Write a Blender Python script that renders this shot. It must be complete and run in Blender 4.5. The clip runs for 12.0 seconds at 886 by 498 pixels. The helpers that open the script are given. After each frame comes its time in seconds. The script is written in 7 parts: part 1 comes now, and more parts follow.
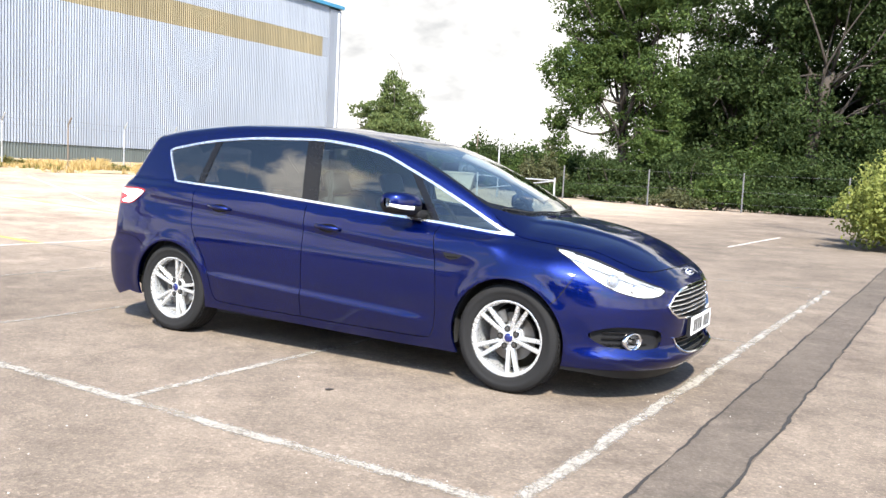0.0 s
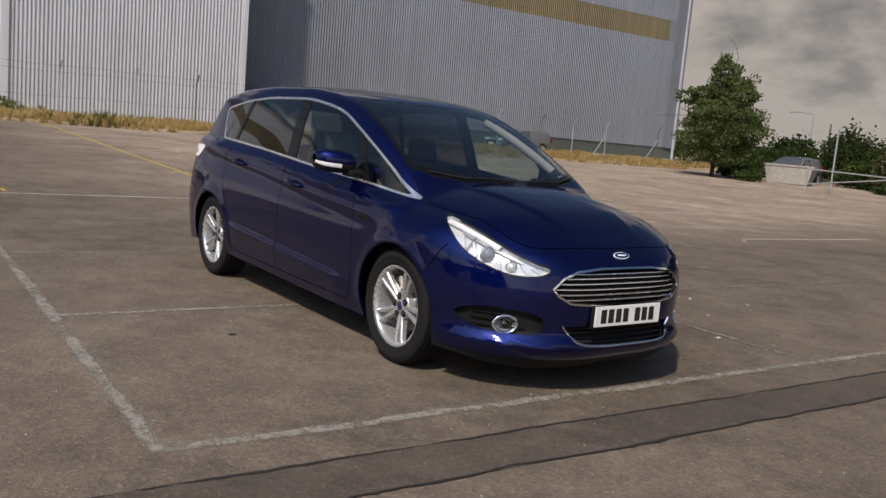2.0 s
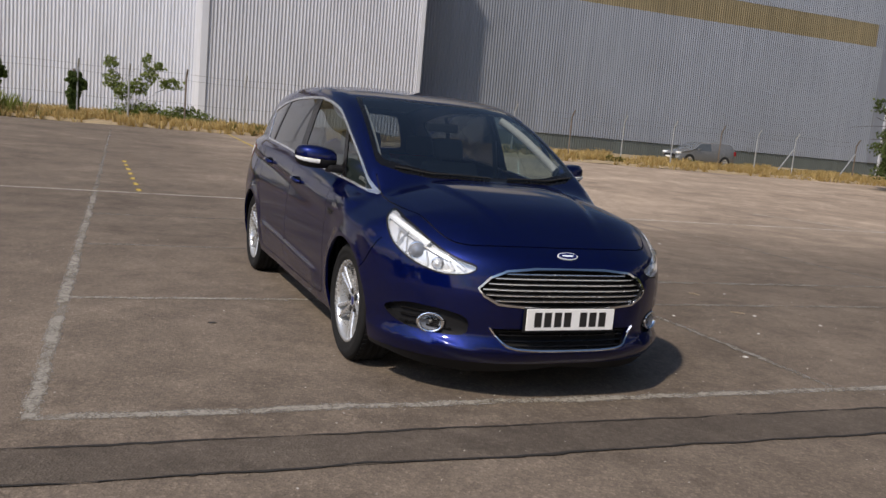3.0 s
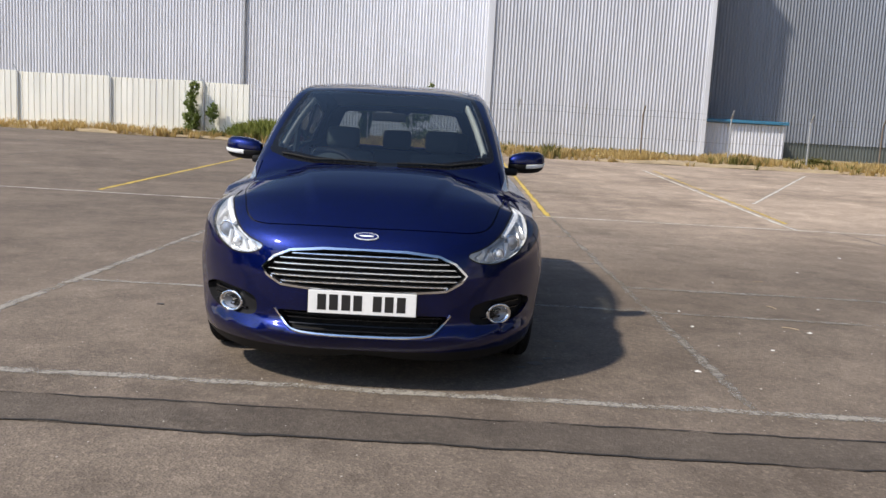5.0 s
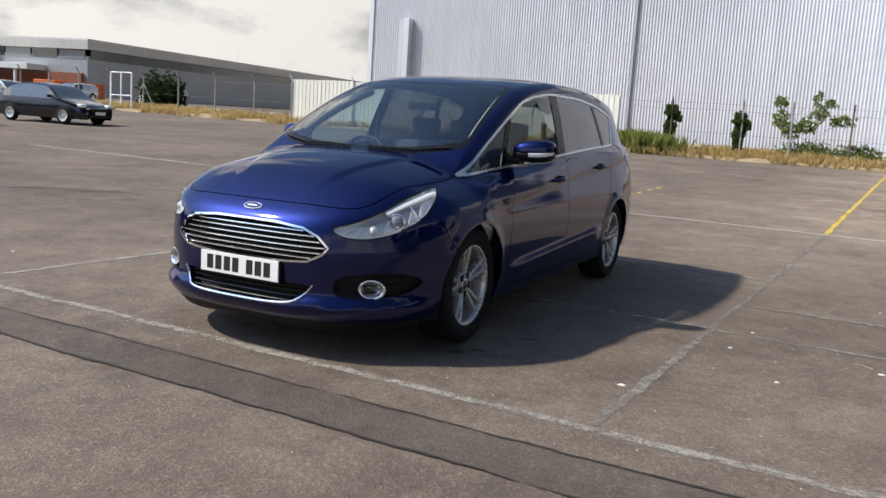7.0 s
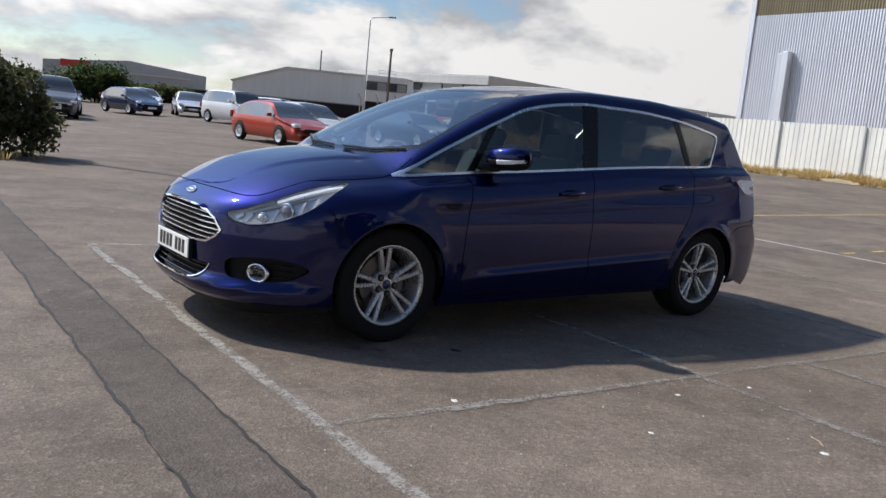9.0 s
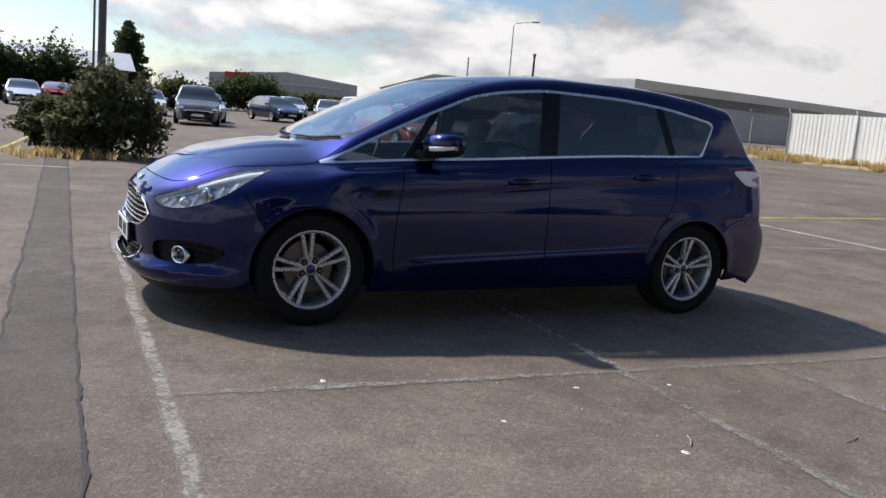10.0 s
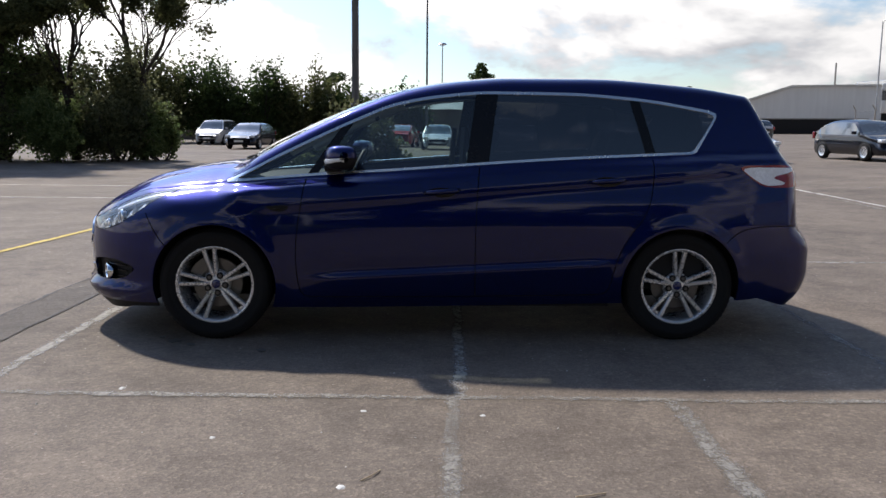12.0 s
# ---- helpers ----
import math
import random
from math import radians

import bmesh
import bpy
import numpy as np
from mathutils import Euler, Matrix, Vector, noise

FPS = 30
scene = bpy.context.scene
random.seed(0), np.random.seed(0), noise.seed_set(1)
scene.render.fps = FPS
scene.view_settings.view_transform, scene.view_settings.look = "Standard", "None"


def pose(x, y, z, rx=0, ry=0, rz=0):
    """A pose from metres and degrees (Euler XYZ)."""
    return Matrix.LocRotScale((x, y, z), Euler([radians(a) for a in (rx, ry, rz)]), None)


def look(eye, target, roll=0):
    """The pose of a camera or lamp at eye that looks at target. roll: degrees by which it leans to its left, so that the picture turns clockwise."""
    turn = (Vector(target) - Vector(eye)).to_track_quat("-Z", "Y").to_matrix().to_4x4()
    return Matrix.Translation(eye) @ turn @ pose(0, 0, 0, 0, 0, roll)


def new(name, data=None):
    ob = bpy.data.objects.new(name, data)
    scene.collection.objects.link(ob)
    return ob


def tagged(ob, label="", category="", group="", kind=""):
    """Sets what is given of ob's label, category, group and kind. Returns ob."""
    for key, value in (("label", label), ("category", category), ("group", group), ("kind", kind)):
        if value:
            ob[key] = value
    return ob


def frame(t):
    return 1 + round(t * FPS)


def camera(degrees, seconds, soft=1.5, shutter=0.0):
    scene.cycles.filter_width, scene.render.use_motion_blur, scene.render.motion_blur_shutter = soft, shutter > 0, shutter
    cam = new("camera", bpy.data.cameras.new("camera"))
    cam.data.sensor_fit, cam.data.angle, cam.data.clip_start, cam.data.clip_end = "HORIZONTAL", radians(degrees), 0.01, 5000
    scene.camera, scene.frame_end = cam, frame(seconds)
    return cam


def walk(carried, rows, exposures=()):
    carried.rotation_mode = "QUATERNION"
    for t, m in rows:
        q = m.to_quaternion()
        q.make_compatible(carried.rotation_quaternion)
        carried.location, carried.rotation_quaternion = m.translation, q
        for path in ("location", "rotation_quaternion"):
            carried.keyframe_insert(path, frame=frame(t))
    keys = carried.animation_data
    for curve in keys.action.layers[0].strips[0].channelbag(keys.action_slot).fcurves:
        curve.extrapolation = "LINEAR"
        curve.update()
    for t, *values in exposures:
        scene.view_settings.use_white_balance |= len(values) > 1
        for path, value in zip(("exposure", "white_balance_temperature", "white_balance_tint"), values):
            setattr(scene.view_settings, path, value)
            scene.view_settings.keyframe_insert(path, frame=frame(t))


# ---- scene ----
cam = camera(55.0, 12.0)

PATH = [
    (0, (3.561, -5.573, 1.341), (2.589, -3.835, 1.157), 2.8),
    (0.5, (4.119, -5.176, 1.34), (2.979, -3.546, 1.134), 3.7),
    (1, (4.602, -4.658, 1.348), (3.302, -3.154, 1.125), 3.6),
    (1.5, (5.078, -4.15, 1.354), (3.634, -2.785, 1.131), 3.8),
    (2, (5.451, -3.593, 1.349), (3.862, -2.41, 1.081), 5.0),
    (2.5, (5.808, -3.002, 1.35), (4.091, -2.017, 1.068), 5.2),
    (3, (6.032, -2.35, 1.353), (4.217, -1.555, 1.078), 5.1),
    (3.2, (6.104, -2.095, 1.331), (4.254, -1.38, 1.076), 5.0),
    (5, (6.402, 0.278, 1.286), (4.421, 0.325, 1.015), 3.1),
    (5.5, (6.35, 0.965, 1.286), (4.379, 0.762, 1.017), 4.3),
    (6, (6.275, 1.64, 1.287), (4.343, 1.192, 1.032), 4.9),
    (6.5, (6.062, 2.292, 1.275), (4.201, 1.613, 0.997), 4.1),
    (7, (5.833, 2.944, 1.271), (4.068, 2.051, 0.974), 3.7),
    (9, (4.088, 4.927, 1.277), (2.898, 3.345, 0.991), 5.6),
    (9.5, (3.516, 5.261, 1.279), (2.483, 3.573, 0.986), 4.8),
    (10, (2.942, 5.616, 1.282), (2.056, 3.849, 0.978), 4.9),
    (10.5, (2.31, 5.839, 1.299), (1.608, 3.989, 1.008), 3.8),
    (11, (1.669, 6.006, 1.318), (1.179, 4.093, 1.001), 2.4),
    (11.5, (0.949, 6.052, 1.302), (0.686, 4.097, 0.975), 0.9),
    (12, (0.205, 6.036, 1.3), (0.139, 4.057, 1.017), 0.6),
]
EXPOSURE = [(0, 1.50, 6750, 9), (0.5, 1.25, 6750, 9), (1.0, 0.34, 6950, 11), (1.5, -0.26, 7100, 12), (2.0, -0.47, 7300, 14), (2.5, -0.57, 7300, 14), (3.2, -0.26, 7200, 14), (4.8, 0.10, 6950, 12), (7.2, 0.13, 6750, 10), (9.0, 0.05, 6450, 11), (12.0, 0.14, 6500, 12)]
walk(cam, [(t, look(eye, target, roll)) for t, eye, target, roll in PATH], EXPOSURE)

# ---- world and sun ----
SUN_AZ = math.atan2(-0.853, 0.522)      # the sun stands off the car's front right
SUN_EL = radians(46)
sun = new("sun", bpy.data.lights.new("sun", "SUN"))
sun.data.energy, sun.data.angle, sun.data.color = 5.0, radians(2.2), (1.0, 0.95, 0.86)
sun.matrix_world = look((0, 0, 0), (-math.cos(SUN_AZ) * math.cos(SUN_EL), -math.sin(SUN_AZ) * math.cos(SUN_EL), -math.sin(SUN_EL)))
world = bpy.data.worlds.new("sky")
scene.world = world
world.use_nodes = True
wt = world.node_tree
wn = wt.nodes
wn.clear()


def wnode(kind, operation=""):
    n = wn.new(kind)
    if operation:
        n.operation = operation
    return n


sky = wnode("ShaderNodeTexSky")
sky.sky_type, sky.sun_disc, sky.sun_elevation, sky.sun_rotation = "NISHITA", False, SUN_EL, math.pi / 2 - SUN_AZ
sky.air_density, sky.dust_density, sky.ozone_density = 1.0, 0.3, 3.0
coords = wnode("ShaderNodeTexCoord")
split = wnode("ShaderNodeSeparateXYZ")
wt.links.new(coords.outputs["Generated"], split.inputs[0])
absz = wnode("ShaderNodeMath", "ABSOLUTE")
wt.links.new(split.outputs["Z"], absz.inputs[0])
lift_z = wnode("ShaderNodeMath", "ADD")
lift_z.inputs[1].default_value = 0.75
wt.links.new(absz.outputs[0], lift_z.inputs[0])
flat = wnode("ShaderNodeVectorMath", "DIVIDE")
comb = wnode("ShaderNodeCombineXYZ")
for i in range(3):
    wt.links.new(lift_z.outputs[0], comb.inputs[i])
wt.links.new(coords.outputs["Generated"], flat.inputs[0])
wt.links.new(comb.outputs[0], flat.inputs[1])


def sky_math(operation, *values):
    n = wnode("ShaderNodeMath", operation)
    for value, socket in zip(values, n.inputs):
        if hasattr(value, "is_output"):
            wt.links.new(value, socket)
        else:
            socket.default_value = value
    return n.outputs[0]


def cloud_noise(scale, detail, shift, rough=0.5, stretch=(1, 1, 1), swirl=0.0):
    m = wnode("ShaderNodeMapping")
    m.inputs["Location"].default_value = shift
    m.inputs["Scale"].default_value = stretch
    wt.links.new(flat.outputs[0], m.inputs[0])
    n = wnode("ShaderNodeTexNoise")
    n.inputs["Scale"].default_value, n.inputs["Detail"].default_value, n.inputs["Roughness"].default_value, n.inputs["Distortion"].default_value = scale, detail, rough, swirl
    wt.links.new(m.outputs[0], n.inputs["Vector"])
    return n.outputs["Fac"]


def sky_ramp(source, stops):
    r = wnode("ShaderNodeValToRGB")
    while len(r.color_ramp.elements) < len(stops):
        r.color_ramp.elements.new(0.5)
    for e, (p, c) in zip(r.color_ramp.elements, stops):
        e.position, e.color = p, (*c, 1)
    wt.links.new(source, r.inputs[0])
    return r.outputs[0]


# heaped clouds: bright where the cloud thins out above, grey at their bases, with blue gaps higher up
HEAP = (3.1, 1.7, 0.4)
heap = cloud_noise(3.6, 10, HEAP, 0.56, (1, 1, 1.6), 0.15)
above = cloud_noise(3.6, 5, (HEAP[0], HEAP[1], HEAP[2] + 0.11), 0.56, (1, 1, 1.6), 0.15)
banks = cloud_noise(1.6, 3, (0.2, 5.1, 0.9), 0.5)
toward = wnode("ShaderNodeVectorMath", "DOT_PRODUCT")
wt.links.new(coords.outputs["Generated"], toward.inputs[0])
toward.inputs[1].default_value = (math.cos(SUN_AZ) * math.cos(SUN_EL), math.sin(SUN_AZ) * math.cos(SUN_EL), math.sin(SUN_EL))
dense_cloud = sky_math("MULTIPLY_ADD", toward.outputs["Value"], -0.07, sky_math("MULTIPLY_ADD", absz.outputs[0], -0.62, sky_math("MULTIPLY_ADD", banks, 0.55, sky_math("MULTIPLY", heap, 0.75))))
cover = sky_ramp(dense_cloud, [(0.46, (0, 0, 0)), (0.52, (1, 1, 1))])
lit = sky_math("MULTIPLY_ADD", sky_math("SUBTRACT", heap, above), 2.4, sky_math("MULTIPLY_ADD", heap, -0.55, 0.775))
tone = sky_ramp(lit, [(0.20, (4.5, 4.6, 4.8)), (0.36, (6.0, 6.05, 6.2)), (0.48, (7.6, 7.6, 7.55)), (0.62, (9.0, 8.9, 8.75))])
# the clouds are brighter and thinner round the sun
glow = sky_math("MULTIPLY_ADD", sky_math("POWER", sky_math("MAXIMUM", toward.outputs["Value"], 0.0), 6.0), 3.2, sky_math("MULTIPLY_ADD", toward.outputs["Value"], 0.32, 0.75))
bright = wnode("ShaderNodeVectorMath", "SCALE")
mixer = wnode("ShaderNodeMix")
mixer.data_type = "RGBA"
wt.links.new(cover, mixer.inputs[0])
wt.links.new(sky.outputs[0], mixer.inputs[6])
wt.links.new(tone, mixer.inputs[7])
wt.links.new(mixer.outputs[2], bright.inputs[0])
wt.links.new(glow, bright.inputs["Scale"])
back = wnode("ShaderNodeBackground")
back.inputs["Strength"].default_value = 0.11
wt.links.new(bright.outputs[0], back.inputs[0])
out = wnode("ShaderNodeOutputWorld")
wt.links.new(back.outputs[0], out.inputs[0])

# ---- materials ----


class Mat:
    """A node material, built step by step."""

    def __init__(self, name):
        self.m = bpy.data.materials.new(name)
        self.m.use_nodes = True
        self.t = self.m.node_tree
        self.b = self.t.nodes["Principled BSDF"]
        self.out = self.t.nodes["Material Output"]
        self.tc = None

    def node(self, kind):
        return self.t.nodes.new(kind)

    def link(self, a, b):
        self.t.links.new(a, b)

    def coords(self, scale=(1, 1, 1), which="Object"):
        if self.tc is None:
            self.tc = self.node("ShaderNodeTexCoord")
        m = self.node("ShaderNodeMapping")
        m.inputs["Scale"].default_value = scale
        self.link(self.tc.outputs[which], m.inputs[0])
        return m.outputs[0]

    def noise(self, scale, detail=4, rough=0.55, stretch=(1, 1, 1), which="Object"):
        n = self.node("ShaderNodeTexNoise")
        n.inputs["Scale"].default_value, n.inputs["Detail"].default_value, n.inputs["Roughness"].default_value = scale, detail, rough
        self.link(self.coords(stretch, which), n.inputs["Vector"])
        return n.outputs["Fac"]

    def voronoi(self, scale, feature="F1", out="Distance", stretch=(1, 1, 1)):
        n = self.node("ShaderNodeTexVoronoi")
        n.feature = feature
        n.inputs["Scale"].default_value = scale
        self.link(self.coords(stretch), n.inputs["Vector"])
        return n.outputs[out]

    def ramp(self, source, stops):
        r = self.node("ShaderNodeValToRGB")
        while len(r.color_ramp.elements) < len(stops):
            r.color_ramp.elements.new(0.5)
        for e, (p, c) in zip(r.color_ramp.elements, stops):
            e.position, e.color = p, (*(c if isinstance(c, tuple) else (c, c, c)), 1)
        self.link(source, r.inputs[0])
        return r.outputs[0]

    def mix(self, fac, a, b, mode="MIX"):
        n = self.node("ShaderNodeMix")
        n.data_type, n.blend_type = "RGBA", mode
        for value, socket in ((fac, n.inputs[0]), (a, n.inputs[6]), (b, n.inputs[7])):
            if hasattr(value, "is_output"):
                self.link(value, socket)
            else:
                socket.default_value = (*value, 1) if isinstance(value, tuple) else value
        return n.outputs[2]

    def set(self, **values):
        for k, v in values.items():
            s = self.b.inputs[k.replace("_", " ")]
            if hasattr(v, "is_output"):
                self.link(v, s)
            elif isinstance(v, tuple):
                s.default_value = (*v, 1)
            else:
                s.default_value = v
        return self

    def bump(self, height, strength=0.3, distance=0.01):
        n = self.node("ShaderNodeBump")
        n.inputs["Strength"].default_value, n.inputs["Distance"].default_value = strength, distance
        self.link(height, n.inputs["Height"])
        self.link(n.outputs[0], self.b.inputs["Normal"])
        return self


def plain(name, colour, rough=0.5, metal=0.0, vary=0.12, scale=6.0, coat=0.0, bump=0.0, random_tint=0.0):
    """A surface of one colour with grain at two scales."""
    m = Mat(name)
    n = m.mix(0.5, m.noise(scale, 6), m.noise(scale * 9, 3))
    lo, hi = tuple(c * (1 - vary) for c in colour), tuple(min(1.0, c * (1 + vary)) for c in colour)
    col = m.ramp(n, [(0.35, lo), (0.65, hi)])
    if random_tint:
        info = m.node("ShaderNodeObjectInfo")
        col = m.mix(m.ramp(info.outputs["Random"], [(0.0, 0.0), (1.0, random_tint)]), col, tuple(c * 0.55 for c in colour))
    m.set(Base_Color=col, Roughness=m.ramp(n, [(0.3, max(0.02, rough - 0.06)), (0.7, min(1, rough + 0.06))]), Metallic=metal, Coat_Weight=coat)
    if bump:
        m.bump(n, bump)
    return m.m


def glassy(name, tint, gloss=1.0, rough=0.0, ior=1.6):
    """Thin sheet glass: tinted and clear, with a mirror-like surface at low angles, the same from both sides."""
    m = Mat(name)
    m.t.nodes.remove(m.b)
    clear, shine, mixed, edge = m.node("ShaderNodeBsdfTransparent"), m.node("ShaderNodeBsdfGlossy"), m.node("ShaderNodeMixShader"), m.node("ShaderNodeLayerWeight")
    clear.inputs[0].default_value = (*tint, 1)
    shine.inputs["Roughness"].default_value, shine.inputs[0].default_value = rough, (gloss, gloss, gloss, 1)
    edge.inputs["Blend"].default_value = 0.5
    least = ((ior - 1) / (ior + 1)) ** 2
    power, share = m.node("ShaderNodeMath"), m.node("ShaderNodeMath")
    power.operation, share.operation = "POWER", "MULTIPLY_ADD"
    m.link(edge.outputs["Facing"], power.inputs[0])
    power.inputs[1].default_value = 4.6
    m.link(power.outputs[0], share.inputs[0])
    share.inputs[1].default_value, share.inputs[2].default_value = 1 - least, least
    m.link(share.outputs[0], mixed.inputs[0])
    m.link(clear.outputs[0], mixed.inputs[1])
    m.link(shine.outputs[0], mixed.inputs[2])
    m.link(mixed.outputs[0], m.out.inputs[0])
    return m.m


def asphalt(name, dark, light, stone=0.5, pale=0.0):
    m = Mat(name)
    big = m.noise(0.22, 5, 0.6)
    mid = m.noise(1.7, 6, 0.65)
    grit = m.voronoi(95, out="Color")
    fine = m.noise(160, 2, 0.7)
    base = m.ramp(m.mix(0.45, big, mid), [(0.33, dark), (0.50, tuple((a + b) / 2 for a, b in zip(dark, light))), (0.68, light)])
    sep = m.node("ShaderNodeSeparateColor")
    m.link(grit, sep.inputs[0])
    sep2 = m.node("ShaderNodeSeparateColor")
    m.link(m.voronoi(52, out="Color"), sep2.inputs[0])
    g = m.ramp(m.mix(0.4, sep.outputs[0], sep2.outputs[0]), [(0.05, 0.45), (0.5, 0.95), (0.75, 1.25), (0.95, 2.1)])
    base = m.mix(stone, base, m.mix(1.0, base, g, "MULTIPLY"))
    stains = m.ramp(m.mix(0.5, m.noise(0.55, 4, 0.7), m.noise(6.0, 5, 0.7)), [(0.36, 1.14), (0.5, 1.0), (0.62, 0.76)])
    base = m.mix(1.0, base, stains, "MULTIPLY")
    dust = m.ramp(m.noise(1.05, 6, 0.7), [(0.50, 1.0), (0.60, 1.16), (0.72, 1.42)])
    base = m.mix(1.0, base, dust, "MULTIPLY")
    if pale:    # the ground grows paler beyond the bays, towards -x and +y, with a ragged edge
        xyz = m.node("ShaderNodeSeparateXYZ")
        m.link(m.coords(), xyz.inputs[0])
        edge = m.noise(0.35, 4, 0.6)
        reach = []
        for axis, lo, hi in (("X", -1.0, -10.0), ("Y", -2.5, 7.0)):
            r = m.node("ShaderNodeMapRange")
            r.interpolation_type = "SMOOTHSTEP"
            r.inputs["From Min"].default_value, r.inputs["From Max"].default_value = lo, hi
            m.link(xyz.outputs[axis], r.inputs["Value"])
            reach.append(r.outputs[0])
        both = m.mix(1.0, reach[0], reach[1], "MULTIPLY")
        both = m.mix(1.0, both, m.ramp(edge, [(0.3, 0.6), (0.65, 1.0)]), "MULTIPLY")
        base = m.mix(both, base, m.mix(1.0, base, (1 + pale, 1 + pale * 0.98, 1 + pale * 0.95), "MULTIPLY"))
    m.set(Base_Color=base, Roughness=m.ramp(fine, [(0.3, 0.78), (0.7, 0.95)]))
    m.b.inputs["Specular IOR Level"].default_value = 0.3
    m.bump(m.mix(0.5, m.voronoi(95), m.noise(22, 5, 0.7)), 0.6, 0.008)
    return m.m


def worn_paint(name, colour, wear=0.5):
    """Road paint, worn through to the stones and fading out at its edges."""
    m = Mat(name)
    n = m.mix(0.3, m.mix(0.45, m.noise(75, 4, 0.8), m.noise(16, 4, 0.7)), m.noise(2.2, 4, 0.6))
    edge = m.node("ShaderNodeAttribute")
    edge.attribute_name = "solid"
    add = m.node("ShaderNodeMath")
    add.operation = "MULTIPLY_ADD"
    add.inputs[1].default_value = 0.16
    m.link(edge.outputs["Fac"], add.inputs[0])
    m.link(n, add.inputs[2])
    mask = m.ramp(add.outputs[0], [(wear + 0.06, 0.0), (wear + 0.20, 1.0)])
    m.set(Base_Color=m.ramp(m.noise(60, 3), [(0.3, tuple(c * 0.8 for c in colour)), (0.7, colour)]), Roughness=0.85, Alpha=mask)
    return m.m


def car_paint(name, colour, flake, metal=0.55, tint=(0.35, 0.35, 0.35)):
    m = Mat(name)
    speck = m.voronoi(900, out="Color")
    sep = m.node("ShaderNodeSeparateColor")
    m.link(speck, sep.inputs[0])
    col = m.ramp(sep.outputs[0], [(0.0, tuple(c * 0.75 for c in colour)), (0.8, colour), (1.0, flake)])
    dust = m.ramp(m.noise(1.3, 4), [(0.45, 0.0), (0.8, 0.006)])
    col = m.mix(dust, col, (0.25, 0.22, 0.19))
    m.set(Base_Color=col, Metallic=metal, Roughness=0.42, Coat_Weight=1.0, Coat_Roughness=0.05, Coat_IOR=1.47, Specular_Tint=tint, Specular_IOR_Level=0.2)
    return m.m


def cladding(name, colour, streak=0.12):
    """Profiled sheet metal, weathered by rain in vertical streaks."""
    m = Mat(name)
    fine = m.noise(2.2, 5, 0.6, (1, 1, 0.08))
    big = m.noise(0.13, 4, 0.6)
    c = m.ramp(m.mix(0.5, fine, big), [(0.35, tuple(v * (1 - streak) for v in colour)), (0.65, tuple(min(1, v * (1 + streak)) for v in colour))])
    m.set(Base_Color=c, Roughness=0.42, Metallic=0.25)
    return m.m


def leaves(name, dark, light):
    m = Mat(name)
    geo = m.node("ShaderNodeNewGeometry")
    col = m.ramp(geo.outputs["Random Per Island"], [(0.0, dark), (0.6, tuple((a + b) / 2 for a, b in zip(dark, light))), (1.0, light)])
    col = m.mix(m.ramp(m.noise(0.7, 3), [(0.35, 0.0), (0.7, 0.6)]), col, dark)
    m.set(Base_Color=col, Roughness=0.6, Specular_IOR_Level=0.15)
    sh, mx = m.node("ShaderNodeBsdfTranslucent"), m.node("ShaderNodeMixShader")
    mx.inputs[0].default_value = 0.55
    m.link(col, sh.inputs[0])
    m.link(m.b.outputs[0], mx.inputs[1])
    m.link(sh.outputs[0], mx.inputs[2])
    m.link(mx.outputs[0], m.out.inputs[0])
    return m.m


PAINT = car_paint("blue metallic paint", (0.0006, 0.0042, 0.062), (0.001, 0.016, 0.19), 0.85, (0.14, 0.22, 0.46))
BLACK = plain("black plastic", (0.009, 0.009, 0.010), 0.6)
GLOSS_BLACK = plain("gloss black trim", (0.006, 0.006, 0.007), 0.25, coat=0.15)
DARK = plain("dark lining", (0.006, 0.006, 0.006), 0.9)
CHROME = plain("chrome", (0.82, 0.83, 0.85), 0.08, 1.0, 0.04)
SATIN = plain("satin bright trim", (0.80, 0.81, 0.82), 0.24, 0.9, 0.03)
ALLOY = plain("silver alloy", (0.56, 0.57, 0.58), 0.28, 0.65, 0.02, coat=0.4)
RUBBER = plain("tyre rubber", (0.011, 0.011, 0.0115), 0.85, bump=0.1, scale=30)
STEEL = plain("brake disc steel", (0.14, 0.135, 0.13), 0.4, 0.9)
LAMP_SILVER = plain("lamp reflector", (0.74, 0.75, 0.76), 0.22, 0.4, 0.02)
LAMP_WHITE = plain("white lamp diffuser", (0.82, 0.84, 0.85), 0.25)
LENS_DARK = plain("projector lens", (0.24, 0.25, 0.27), 0.03, 0.3, coat=1.0)
RED_LAMP = plain("red lamp plastic", (0.22, 0.005, 0.008), 0.1, coat=0.6)
PLATE_WHITE = plain("number plate white", (0.80, 0.80, 0.78), 0.35, vary=0.04)
PLATE_INK = plain("number plate ink", (0.015, 0.015, 0.015), 0.4)
BADGE_BLUE = plain("badge blue", (0.006, 0.012, 0.09), 0.15, coat=1.0)
SEAT = plain("dark seat fabric", (0.045, 0.046, 0.050), 0.9, bump=0.2, scale=40)
DASH = plain("dashboard plastic", (0.016, 0.016, 0.017), 0.65)
HEADLINER = plain("pale headliner", (0.34, 0.33, 0.31), 0.9)
GLASS = glassy("clear car glass", (0.60, 0.71, 0.68), ior=1.85)
SCREEN = glassy("windscreen glass", (0.70, 0.79, 0.79), ior=2.3)
REAR_GLASS = glassy("rear window glass", (0.34, 0.35, 0.36), ior=1.6)
PRIVACY = glassy("privacy glass", (0.13, 0.13, 0.13), ior=2.1)
